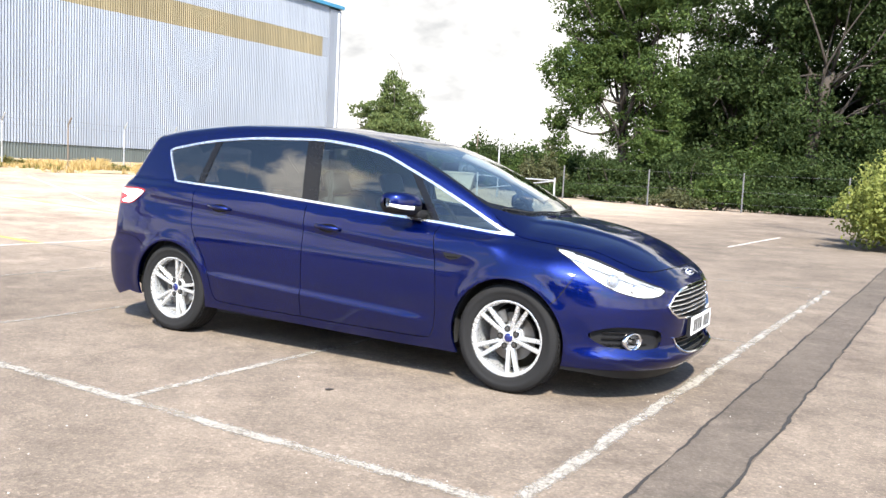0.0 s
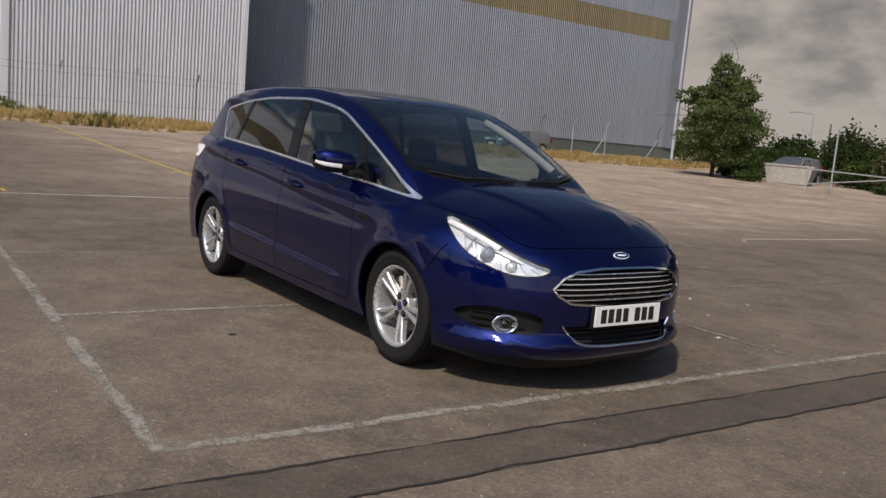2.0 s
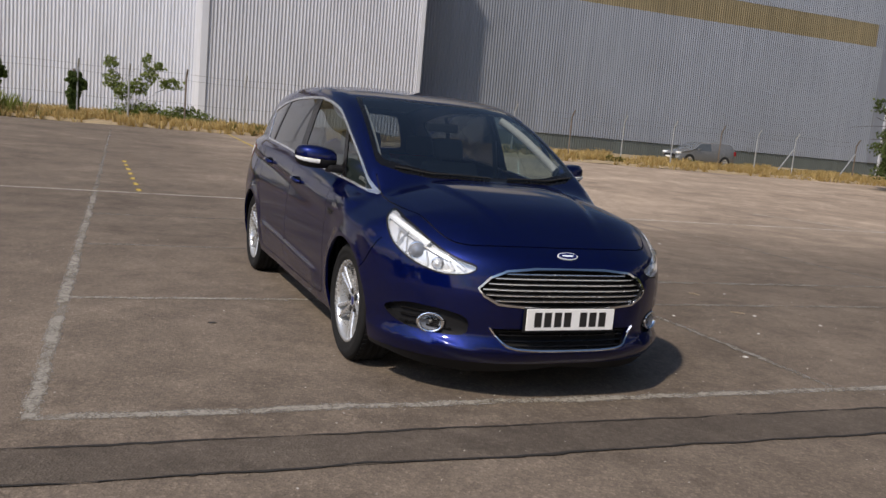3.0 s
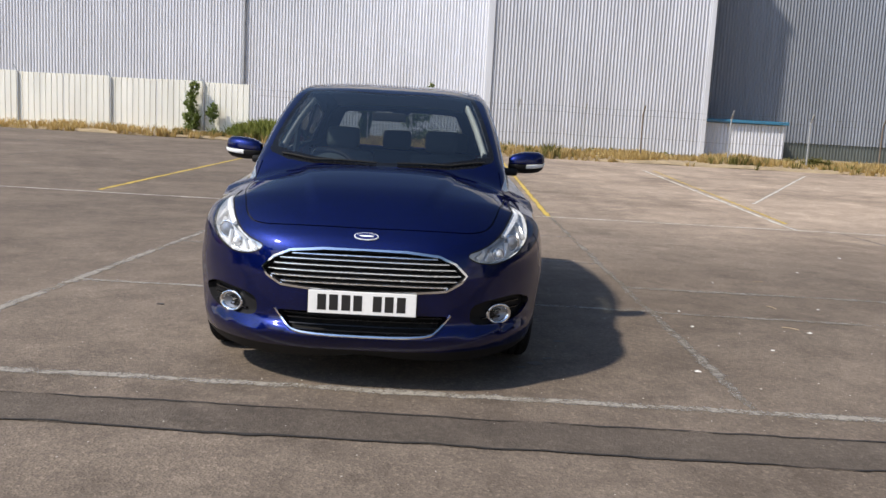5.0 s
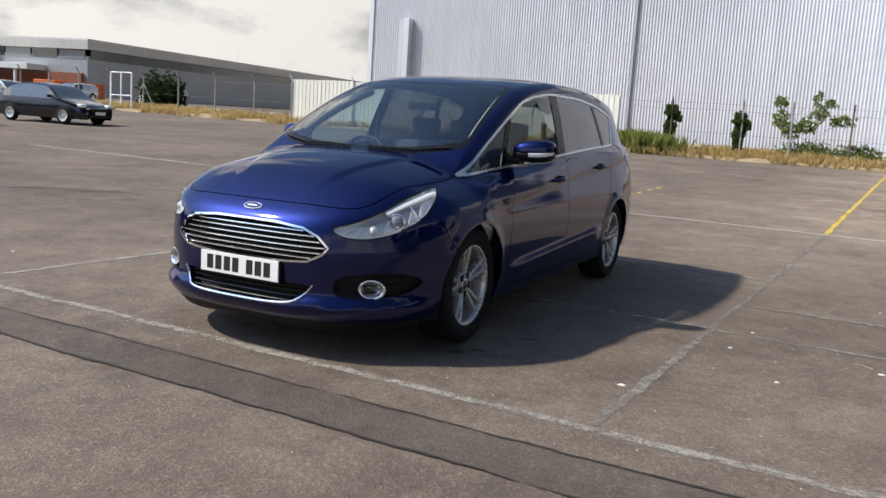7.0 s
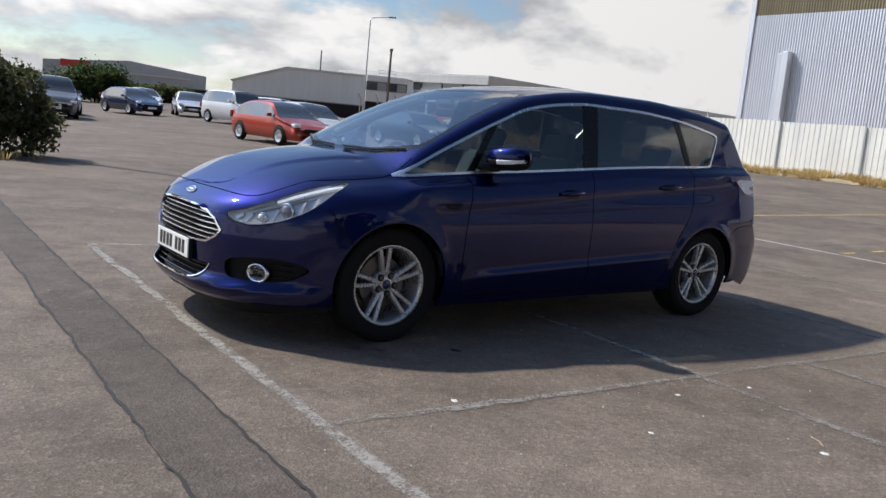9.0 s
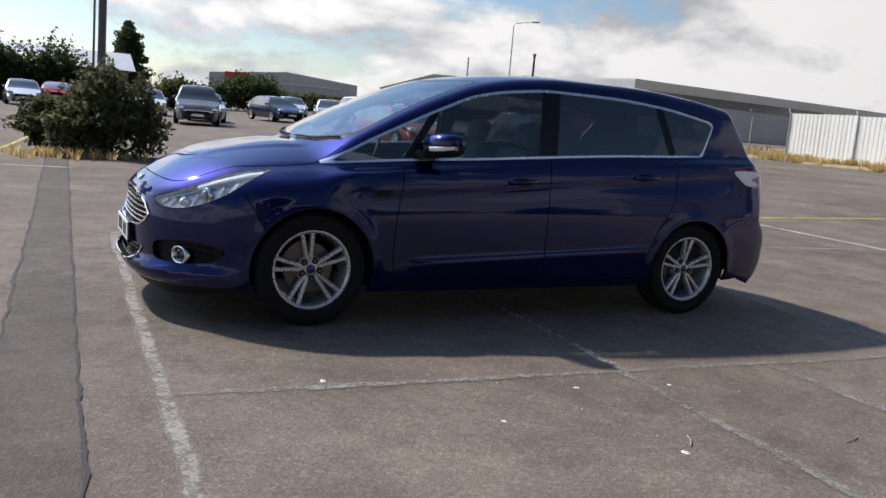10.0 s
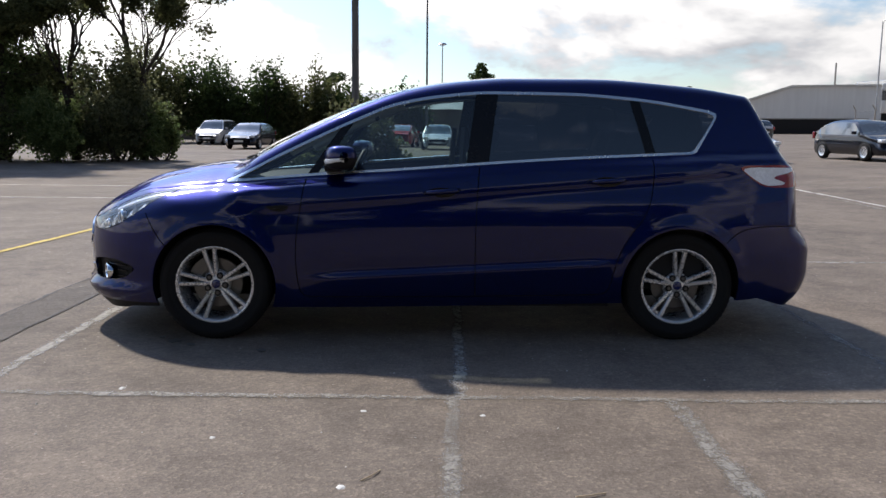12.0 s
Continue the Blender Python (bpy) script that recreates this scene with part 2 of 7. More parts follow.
LAMP_GLASS = glassy("lamp cover", (0.95, 0.96, 0.97), 1.0, ior=1.5)
for m in (BLACK, GLOSS_BLACK, RUBBER, DASH):
    m.node_tree.nodes["Principled BSDF"].inputs["Specular IOR Level"].default_value = 0.22
ASPHALT = asphalt("old asphalt", (0.089, 0.069, 0.0535), (0.190, 0.152, 0.119), 0.46, pale=1.5)
PATCH = asphalt("newer asphalt patch", (0.070, 0.056, 0.045), (0.112, 0.091, 0.073), 0.4)
TAR = plain("tar joint", (0.022, 0.019, 0.017), 0.8, bump=0.4, scale=20)
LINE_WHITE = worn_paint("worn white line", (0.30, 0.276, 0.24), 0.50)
LINE_FAR = worn_paint("brighter worn white line", (0.60, 0.565, 0.50), 0.465)
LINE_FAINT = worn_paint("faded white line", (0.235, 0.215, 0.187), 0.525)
LINE_YELLOW = worn_paint("worn yellow line", (0.56, 0.40, 0.08), 0.445)
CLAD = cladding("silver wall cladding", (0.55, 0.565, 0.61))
# an even grey, darker than the other upper walls
CLAD_GREY = cladding("grey wall cladding", (0.200, 0.220, 0.255))
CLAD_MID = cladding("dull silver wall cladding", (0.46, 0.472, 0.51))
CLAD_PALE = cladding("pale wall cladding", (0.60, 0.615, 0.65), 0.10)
CLAD_BASE = cladding("grey-green wall base", (0.10, 0.115, 0.11))
CLAD_LIGHT = cladding("weathered rooflight sheet", (0.185, 0.15, 0.085), 0.25)
TRIM_BLUE = plain("blue trim", (0.03, 0.16, 0.27), 0.4)
FENCE_WHITE = cladding("white fence sheet", (0.80, 0.78, 0.70), 0.14)
CONCRETE = plain("concrete", (0.30, 0.28, 0.25), 0.85, bump=0.3, vary=0.2)
GALV = plain("galvanised steel", (0.42, 0.43, 0.44), 0.45, 0.6)
WOOD = plain("weathered timber", (0.13, 0.10, 0.075), 0.85, bump=0.3)
BARK = plain("bark", (0.034, 0.027, 0.021), 0.95, bump=0.5, vary=0.35, scale=9)
LEAF = leaves("green leaves", (0.042, 0.072, 0.020), (0.140, 0.195, 0.055))
LEAF_YOUNG = leaves("fresh green leaves", (0.070, 0.102, 0.034), (0.215, 0.26, 0.10))
LEAF_DARK = leaves("dark green leaves", (0.030, 0.050, 0.017), (0.092, 0.132, 0.042))
LEAF_LIME = leaves("yellow-green leaves", (0.14, 0.17, 0.04), (0.42, 0.44, 0.14))
LEAF_PALE = leaves("pale young leaves", (0.11, 0.15, 0.04), (0.32, 0.38, 0.13))
DARK_STEEL = plain("dull dark steel", (0.11, 0.11, 0.112), 0.6, 0.3)
LEAF_GREY = leaves("grey-green leaves", (0.066, 0.072, 0.034), (0.200, 0.205, 0.105))
LEAF_OLIVE = leaves("olive leaves", (0.060, 0.068, 0.026), (0.165, 0.175, 0.075))
LEAF_IVY = leaves("ivy leaves", (0.014, 0.030, 0.009), (0.045, 0.075, 0.018))
STRAW = leaves("dry grass", (0.40, 0.28, 0.11), (0.72, 0.57, 0.28))
GRASS = leaves("rough grass", (0.12, 0.115, 0.035), (0.30, 0.28, 0.10))
EARTH = plain("dry earth", (0.28, 0.215, 0.13), 0.95, bump=0.5, vary=0.3, scale=2.0)

# ---- helpers of the scene ----
SITE = pose(0, 0, 0, 0, 0, -2.2)     # the yard's own axes: u ahead of the parked car, v to its left


def at_site(u, v, z=0.0, turn=0.0):
    return SITE @ pose(u, v, z, 0, 0, turn)


def ground_z(u, v):
    """The yard rises gently behind the car."""
    rise = 0.021 * np.maximum(0, -np.asarray(u, float) - 8)
    side = 0.006 * np.maximum(0, -np.asarray(v, float) - 5) * np.clip(-np.asarray(u, float) / 10, 0, 1)
    far = 0.018 * np.maximum(0, -np.asarray(v, float) - 62)
    return np.minimum(rise, 0.75) + np.minimum(side, 0.3) + np.minimum(far, 1.1)


def root(name, m, label, category, group="", kind=""):
    ob = new(name)
    ob.empty_display_size = 0.2
    ob.matrix_world = m
    return tagged(ob, label, category, group, kind)


def mesh_from(name, verts, faces, smooth=False):
    used = sorted({int(i) for f in faces for i in f})
    place = {i: k for k, i in enumerate(used)}
    me = bpy.data.meshes.new(name)
    me.from_pydata([tuple(map(float, verts[i])) for i in used], [], [tuple(place[int(i)] for i in f) for f in faces])
    if smooth:
        me.polygons.foreach_set("use_smooth", [True] * len(me.polygons))
    me.update()
    return me


def part_mesh(name, me, material, parent, label="", m=None):
    ob = new(name, me)
    if not me.materials:
        me.materials.append(material)
    ob.parent = parent
    if m is not None:
        ob.matrix_basis = m
    if label:
        ob["label"] = label
    return ob


def part(name, bm, material, parent, label="", smooth=False, m=None):
    """Links a bmesh as one mesh object under a thing or a part."""
    me = bpy.data.meshes.new(name)
    if smooth:
        for f in bm.faces:
            f.smooth = True
    bm.to_mesh(me)
    bm.free()
    return part_mesh(name, me, material, parent, label, m)


def box(bm, cx, cy, cz, sx, sy, sz, bevel=0.0, m=None):
    r = bmesh.ops.create_cube(bm, size=1.0)
    vs = r["verts"]
    for v in vs:
        v.co = Vector((v.co.x * sx + cx, v.co.y * sy + cy, v.co.z * sz + cz))
    if bevel:
        es = list({e for v in vs for e in v.link_edges})
        r = bmesh.ops.bevel(bm, geom=es, offset=bevel, segments=2, affect="EDGES", profile=0.6)
        vs = list({v for f in r["faces"] for v in f.verts} | {v for v in vs if v.is_valid})
    if m is not None:
        bmesh.ops.transform(bm, matrix=m, verts=vs)
    return vs


def boxed(*a, bevel=0.0):
    bm = bmesh.new()
    box(bm, *a, bevel=bevel)
    return bm


def tube(points, radii, sides=8, cap=True):
    """A round bar along points, as vertices and faces."""
    verts, faces = [], []
    pts = [Vector(p) for p in points]
    ref = None
    for i, p in enumerate(pts):
        d = (pts[min(i + 1, len(pts) - 1)] - pts[max(i - 1, 0)]).normalized()
        if ref is None:
            ref = Vector((0, 0, 1)) if abs(d.z) < 0.9 else Vector((1, 0, 0))
        a = d.cross(ref).normalized()
        b = d.cross(a).normalized()
        r = radii[i] if hasattr(radii, "__len__") else radii
        for k in range(sides):
            t = 2 * math.pi * k / sides
            verts.append(p + a * (r * math.cos(t)) + b * (r * math.sin(t)))
    for i in range(len(pts) - 1):
        for k in range(sides):
            k2 = (k + 1) % sides
            faces.append((i * sides + k, i * sides + k2, (i + 1) * sides + k2, (i + 1) * sides + k))
    if cap:
        faces.append(tuple(range(sides))[::-1])
        faces.append(tuple(range(len(verts) - sides, len(verts))))
    return verts, faces


def merge(chunks):
    verts, faces = [], []
    for v, f in chunks:
        n = len(verts)
        verts += list(v)
        faces += [tuple(i + n for i in q) for q in f]
    return verts, faces


def lathe(profile, steps=48, axis="y"):
    """Turns a profile of (radius, along) round an axis."""
    verts, faces = [], []
    n = len(profile)
    for k in range(steps):
        t = 2 * math.pi * k / steps
        for r, a in profile:
            verts.append((r * math.cos(t), a, r * math.sin(t)) if axis == "y" else (r * math.cos(t), r * math.sin(t), a))
    for k in range(steps):
        for i in range(n - 1):
            a, b = k * n + i, ((k + 1) % steps) * n + i
            faces.append((a, b, b + 1, a + 1))
    return verts, faces


def ngon_prism(outline, a, b, axis="y"):
    """Extrudes a flat outline of (p, q) along an axis from a to b."""
    n = len(outline)
    place = {"y": lambda p, q, w: (p, w, q), "z": lambda p, q, w: (p, q, w), "x": lambda p, q, w: (w, p, q)}[axis]
    verts = [place(p, q, a) for p, q in outline] + [place(p, q, b) for p, q in outline]
    faces = [tuple(range(n)), tuple(range(2 * n - 1, n - 1, -1))] + [(i, i + n, (i + 1) % n + n, (i + 1) % n) for i in range(n)]
    return verts, faces


def keyed(xs, ys):
    """A smooth curve through keys that doesn't overshoot."""
    xs, ys = np.array(xs, float), np.array(ys, float)
    h, d = np.diff(xs), np.diff(ys) / np.diff(xs)
    m = np.zeros(len(xs))
    m[0], m[-1] = d[0], d[-1]
    for i in range(1, len(xs) - 1):
        if d[i - 1] * d[i] > 0:
            w1, w2 = 2 * h[i] + h[i - 1], h[i] + 2 * h[i - 1]
            m[i] = (w1 + w2) / (w1 / d[i - 1] + w2 / d[i])

    def f(x):
        x = np.clip(np.asarray(x, float), xs[0], xs[-1])
        i = np.clip(np.searchsorted(xs, x) - 1, 0, len(xs) - 2)
        t = (x - xs[i]) / h[i]
        return (ys[i] * (1 + 2 * t) * (1 - t) ** 2 + m[i] * h[i] * t * (1 - t) ** 2 + ys[i + 1] * t * t * (3 - 2 * t) + m[i + 1] * h[i] * t * t * (t - 1))

    return f

# ---- the blue car: its body is one smooth closed form, cut into panels ----
WHEEL_F, WHEEL_R, HUB_Z = 1.42, -1.43, 0.338
side_plan = keyed([-2.5, -2.3, -2.1, -1.8, -1.43, -1.0, -0.3, 0.4, 1.0, 1.42, 1.75, 2.0, 2.2, 2.4], [0.70, 0.80, 0.875, 0.925, 0.946, 0.938, 0.930, 0.930, 0.936, 0.948, 0.925, 0.875, 0.81, 0.70])
side_rise = keyed([0.05, 0.15, 0.28, 0.42, 0.56, 0.70, 0.84, 0.95, 1.05, 1.4], [0.90, 0.935, 0.972, 0.988, 1.0, 0.998, 0.982, 0.956, 0.932, 0.88])
cabin_plan = keyed([-2.5, -2.1, -1.7, -1.2, -0.6, 0.0, 0.5, 0.9, 1.4, 1.8], [0.74, 0.79, 0.835, 0.862, 0.868, 0.856, 0.828, 0.798, 0.752, 0.70])
belt_line = keyed([-2.4, -1.6, -1.24, -0.70, -0.19, 0.33, 0.86, 1.39, 1.8], [1.17, 1.15, 1.125, 1.098, 1.062, 1.022, 0.985, 0.94, 0.90])
top_line = keyed([-2.6, -2.1, -1.95, -1.5, -0.9, -0.4, -0.05, 0.25, 0.55, 0.85, 1.15, 1.40, 1.50, 1.84, 2.03, 2.20, 2.30, 2.45], [1.42, 1.500, 1.528, 1.595, 1.634, 1.632, 1.606, 1.556, 1.458, 1.333, 1.190, 1.056, 1.046, 0.980, 0.915, 0.832, 0.768, 0.62])
top_crown = keyed([-2.4, -1.5, -0.2, 0.6, 1.1, 1.5, 2.0, 2.4], [0.05, 0.05, 0.05, 0.06, 0.085, 0.115, 0.085, 0.06])
nose_line = keyed([0.08, 0.15, 0.20, 0.24, 0.285, 0.33, 0.36, 0.45, 0.55, 0.62, 0.68, 0.74, 0.80, 0.88, 1.05], [2.20, 2.28, 2.335, 2.375, 2.398, 2.362, 2.350, 2.358, 2.362, 2.354, 2.342, 2.314, 2.252, 2.14, 1.85])
tail_line = keyed([0.10, 0.2, 0.3, 0.42, 0.55, 0.62, 0.70, 0.87, 1.03, 1.10, 1.18, 1.36, 1.48, 1.56, 1.7], [2.18, 2.30, 2.39, 2.425, 2.425, 2.40, 2.345, 2.325, 2.305, 2.255, 2.19, 2.07, 2.00, 1.98, 1.95])


def step(t):
    t = np.clip(t, 0, 1)
    return t * t * (3 - 2 * t)


def soft_max(a, b, k):
    h = np.clip(0.5 + 0.5 * (a - b) / k, 0, 1)
    return b + (a - b) * h + k * h * (1 - h)


def half_width(x, z):
    lower = side_plan(x) * side_rise(z)
    crease = z - (0.790 + (1.134 - x) * 0.0842)
    fade = step((1.25 - x) / 0.25) * step((x + 1.85) / 0.2)
    lower = lower + 0.0075 * np.tanh(crease / 0.026) * np.exp(-((crease / 0.10) ** 2)) * fade
    swage = (0.468 - 0.0545 * x) - z
    fade = step((0.95 - x) / 0.3) * step((x + 1.15) / 0.3)
    lower = lower + 0.020 * step(swage / 0.05) * np.exp(-((np.maximum(swage, 0) / 0.16) ** 2)) * fade
    for xw in (WHEEL_F, WHEEL_R):
        r = np.hypot(x - xw, z - HUB_Z)
        lower = lower + 0.013 * np.exp(-(((r - 0.372) / 0.05) ** 2)) * step((z - 0.2) / 0.2)
    cabin = cabin_plan(x) - 0.29 * (z - 1.0) - 0.16 * np.maximum(z - 1.2, 0) ** 2
    s = step((z - (belt_line(x) - 0.055)) / 0.065)
    return lower * (1 - s) + np.minimum(cabin, lower) * s


def body_field(p):
    x, y, z = p[:, 0], np.abs(p[:, 1]), p[:, 2]
    side = y - half_width(x, z)
    ridge = 0.011 * step((0.47 - 0.20 * (x - 1.3) / 0.9 - y) / 0.07 + 0.5) * step((x - 1.30) / 0.15) * step((2.22 - x) / 0.25)
    top = z - (top_line(x) + ridge - top_crown(x) * (y / 0.75) ** 3)
    nose = x - (nose_line(z) - 0.195 * (y / 0.675) ** 3.3)
    tail = -x - (tail_line(z) - 0.13 * (y / 0.75) ** 3)
    f = soft_max(side, top, 0.06)
    f = soft_max(f, nose, 0.075)
    return soft_max(f, tail, 0.05)


def cast(origin, way):
    """Where rays from inside the body leave it."""
    origin, way = np.asarray(origin, float), np.asarray(way, float)
    way = way / np.linalg.norm(way, axis=1, keepdims=True)
    lo, hi = np.zeros(len(origin)), np.full(len(origin), 1.9)
    ts = np.linspace(0, 1.9, 40)
    vals = np.stack([body_field(origin + t * way) for t in ts], 1)
    inside = vals < 0
    last = np.where(inside.any(1), inside.shape[1] - 1 - inside[:, ::-1].argmax(1), 0)
    lo, hi = ts[last], ts[np.minimum(last + 1, len(ts) - 1)]
    for _ in range(26):
        mid = (lo + hi) / 2
        ins = body_field(origin + mid[:, None] * way) < 0
        lo, hi = np.where(ins, mid, lo), np.where(ins, hi, mid)
    return origin + ((lo + hi) / 2)[:, None] * way


def field_normal(p):
    e = 2e-3
    g = np.stack([body_field(p + np.eye(3)[i] * e) - body_field(p - np.eye(3)[i] * e) for i in range(3)], 1)
    return g / np.linalg.norm(g, axis=1, keepdims=True)


# outlines are drawn in one of four flat views and cast onto the body
D45 = math.sqrt(0.5)


def view_cast(view, ab):
    ab = np.asarray(ab, float)
    a, b = ab[:, 0], ab[:, 1]
    n, zero, one = len(ab), np.zeros(len(ab)), np.ones(len(ab))
    if view == "side":
        return cast(np.stack([a, zero, b], 1), np.stack([zero, one, zero], 1))
    if view == "top":
        return cast(np.stack([a, b, zero + 0.62], 1), np.stack([zero, zero, one], 1))
    if view == "front":
        return cast(np.stack([zero + 1.75, a, b], 1), np.stack([one, zero, zero], 1))
    if view == "rear":
        return cast(np.stack([zero - 1.7, a, b], 1), np.stack([-one, zero, zero], 1))
    mid = 1.12      # corner view, from ahead and outside
    return cast(np.stack([mid - a * D45, mid + a * D45 - 0.0, b], 1) - np.array([0.0, 0.85, 0.0]), np.stack([one * D45, one * D45, zero], 1))


def view_flat(view, p):
    if view == "side":
        return p[:, [0, 2]]
    if view == "top":
        return p[:, [0, 1]]
    if view in ("front", "rear"):
        return p[:, [1, 2]]
    q = p - np.array([1.12, 1.12 - 0.85, 0])
    return np.stack([(q[:, 1] - q[:, 0]) * D45, q[:, 2]], 1)


def inside(poly, pts):
    poly = np.asarray(poly)
    x, y = pts[:, 0], pts[:, 1]
    odd = np.zeros(len(pts), bool)
    for (x1, y1), (x2, y2) in zip(poly, np.roll(poly, -1, 0)):
        if y1 != y2:
            odd ^= ((y1 > y) != (y2 > y)) & (x < (x2 - x1) * (y - y1) / (y2 - y1) + x1)
    return odd


def rounded(points, rounds=2, closed=True):
    p = np.asarray(points, float)
    for _ in range(rounds):
        if closed:
            q = np.roll(p, -1, 0)
            p = np.stack([p * 0.78 + q * 0.22, p * 0.22 + q * 0.78], 1).reshape(-1, 2)
        else:
            a, b = p[:-1], p[1:]
            p = np.concatenate([p[:1], np.stack([a * 0.75 + b * 0.25, a * 0.25 + b * 0.75], 1).reshape(-1, 2)[1:-1], p[-1:]])
    return p


def dense(points, gap, closed=True):
    p = np.asarray(points, float)
    ends = np.roll(p, -1, 0) if closed else p[1:]
    rows = []
    for a, b in zip(p, ends):
        n = max(1, int(np.ceil(np.linalg.norm(b - a) / gap)))
        rows.append(a + (b - a) * (np.arange(n) / n)[:, None])
    if not closed:
        rows.append(p[-1:])
    return np.concatenate(rows)


def grown(poly, d):
    """A closed outline moved outwards by d."""
    p = np.asarray(poly, float)
    e = np.roll(p, -1, 0) - np.roll(p, 1, 0)
    area = np.sum(p[:, 0] * np.roll(p[:, 1], -1) - np.roll(p[:, 0], -1) * p[:, 1])
    n = np.stack([e[:, 1], -e[:, 0]], 1) * np.sign(area)
    return p + d * n / np.maximum(np.linalg.norm(n, axis=1, keepdims=True), 1e-9)


def ribbon(points, width, gap=0.03):
    """The outline of a thin strip along a line."""
    p = dense(rounded(points, 2, False), gap, False)
    e = np.gradient(p, axis=0)
    n = np.stack([-e[:, 1], e[:, 0]], 1) / np.linalg.norm(e, axis=1, keepdims=True) * width / 2
    return np.concatenate([p + n, (p - n)[::-1]])


# side windows
win_lo = keyed([-1.52, -1.24, -0.705, -0.188, 0.326, 0.855, 1.30, 1.40], [1.150, 1.137, 1.110, 1.074, 1.034, 0.997, 0.957, 0.950])
win_hi = keyed([-1.70, -1.62, -1.143, -0.719, -0.262, 0.052, 0.33, 0.537, 1.023, 1.30, 1.40], [1.405, 1.420, 1.492, 1.519, 1.522, 1.496, 1.443, 1.362, 1.136, 0.992, 0.950])


def window_outline(inset):
    xs = np.linspace(1.395, -1.50 + inset * 0.6, 90)
    lo, hi = win_lo(xs) + inset, win_hi(xs) - inset * 1.15
    ok = hi - lo > 0.004
    back = [(-1.53 + inset, win_lo(-1.5) + inset + 0.012), (-1.60 + inset, 1.27), (-1.67 + inset, 1.375), (-1.665 + inset, 1.402 - inset)]
    xt = np.linspace(-1.62 + inset, 1.395, 90)
    lo2, hi2 = win_lo(xt) + inset, win_hi(xt) - inset * 1.15
    ok2 = (hi2 - lo2 > 0.004) | (xt < -1.4)
    return np.concatenate([np.stack([xs, lo], 1)[ok], rounded(back, 2, False), np.stack([xt, hi2], 1)[ok2]])


def quad(xb, zb, xt, zt, w):
    return np.array([(xb + w, zb), (xt + w, zt), (xt - w, zt), (xb - w, zb)])


arc_f = np.array([(WHEEL_F + 0.372 * math.cos(t), HUB_Z + 0.372 * math.sin(t)) for t in np.linspace(-0.75, math.pi + 0.75, 60)])
arc_r = np.array([(WHEEL_R + 0.366 * math.cos(t), HUB_Z + 0.366 * math.sin(t)) for t in np.linspace(-0.75, math.pi + 0.75, 60)])
screen = np.array([(1.375, -0.01), (1.365, 0.2), (1.33, 0.4), (1.26, 0.56), (1.165, 0.675), (1.12, 0.690), (1.05, 0.685), (0.7, 0.643), (0.30, 0.592), (0.24, 0.575), (0.262, 0.50), (0.30, 0.30), (0.32, 0.12), (0.325, -0.01)])
glass_in = np.array([(1.315, -0.01), (1.305, 0.2), (1.27, 0.38), (1.20, 0.54), (1.125, 0.640), (1.04, 0.655), (0.7, 0.613), (0.34, 0.562), (0.285, 0.545), (0.30, 0.45), (0.335, 0.28), (0.36, 0.12), (0.365, -0.01)])
bonnet_line = [(2.232, -0.01), (2.230, 0.15), (2.222, 0.30), (2.200, 0.44), (2.165, 0.535), (2.11, 0.600), (2.02, 0.640), (1.90, 0.668), (1.70, 0.714), (1.45, 0.735), (1.22, 0.715)]
grille_poly = np.array([(-0.01, 0.700), (0.20, 0.698), (0.36, 0.683), (0.44, 0.648), (0.495, 0.592), (0.47, 0.560), (0.40, 0.522), (0.20, 0.508), (-0.01, 0.505)])
intake_poly = np.array([(-0.01, 0.398), (0.25, 0.396), (0.415, 0.392), (0.375, 0.330), (0.335, 0.300), (-0.01, 0.292)])
fog_poly = rounded([(0.525, 0.345), (0.528, 0.435), (0.60, 0.462), (0.78, 0.480), (0.872, 0.432), (0.80, 0.350), (0.66, 0.338)], 2)
lamp_poly = rounded([(-0.655, 0.694), (-0.600, 0.656), (-0.470, 0.644), (-0.299, 0.686), (-0.159, 0.760), (-0.054, 0.872), (-0.027, 0.908), (-0.099, 0.897), (-0.239, 0.852), (-0.399, 0.777), (-0.540, 0.722)], 2)
tail_poly = rounded([(-1.77, 1.085), (-1.84, 1.02), (-1.95, 0.945), (-2.32, 0.965), (-2.32, 1.085), (-2.0, 1.09)], 2)
rear_glass = rounded([(-0.01, 1.12), (0.62, 1.13), (0.66, 1.16), (0.55, 1.43), (0.50, 1.455), (-0.01, 1.465)], 1)

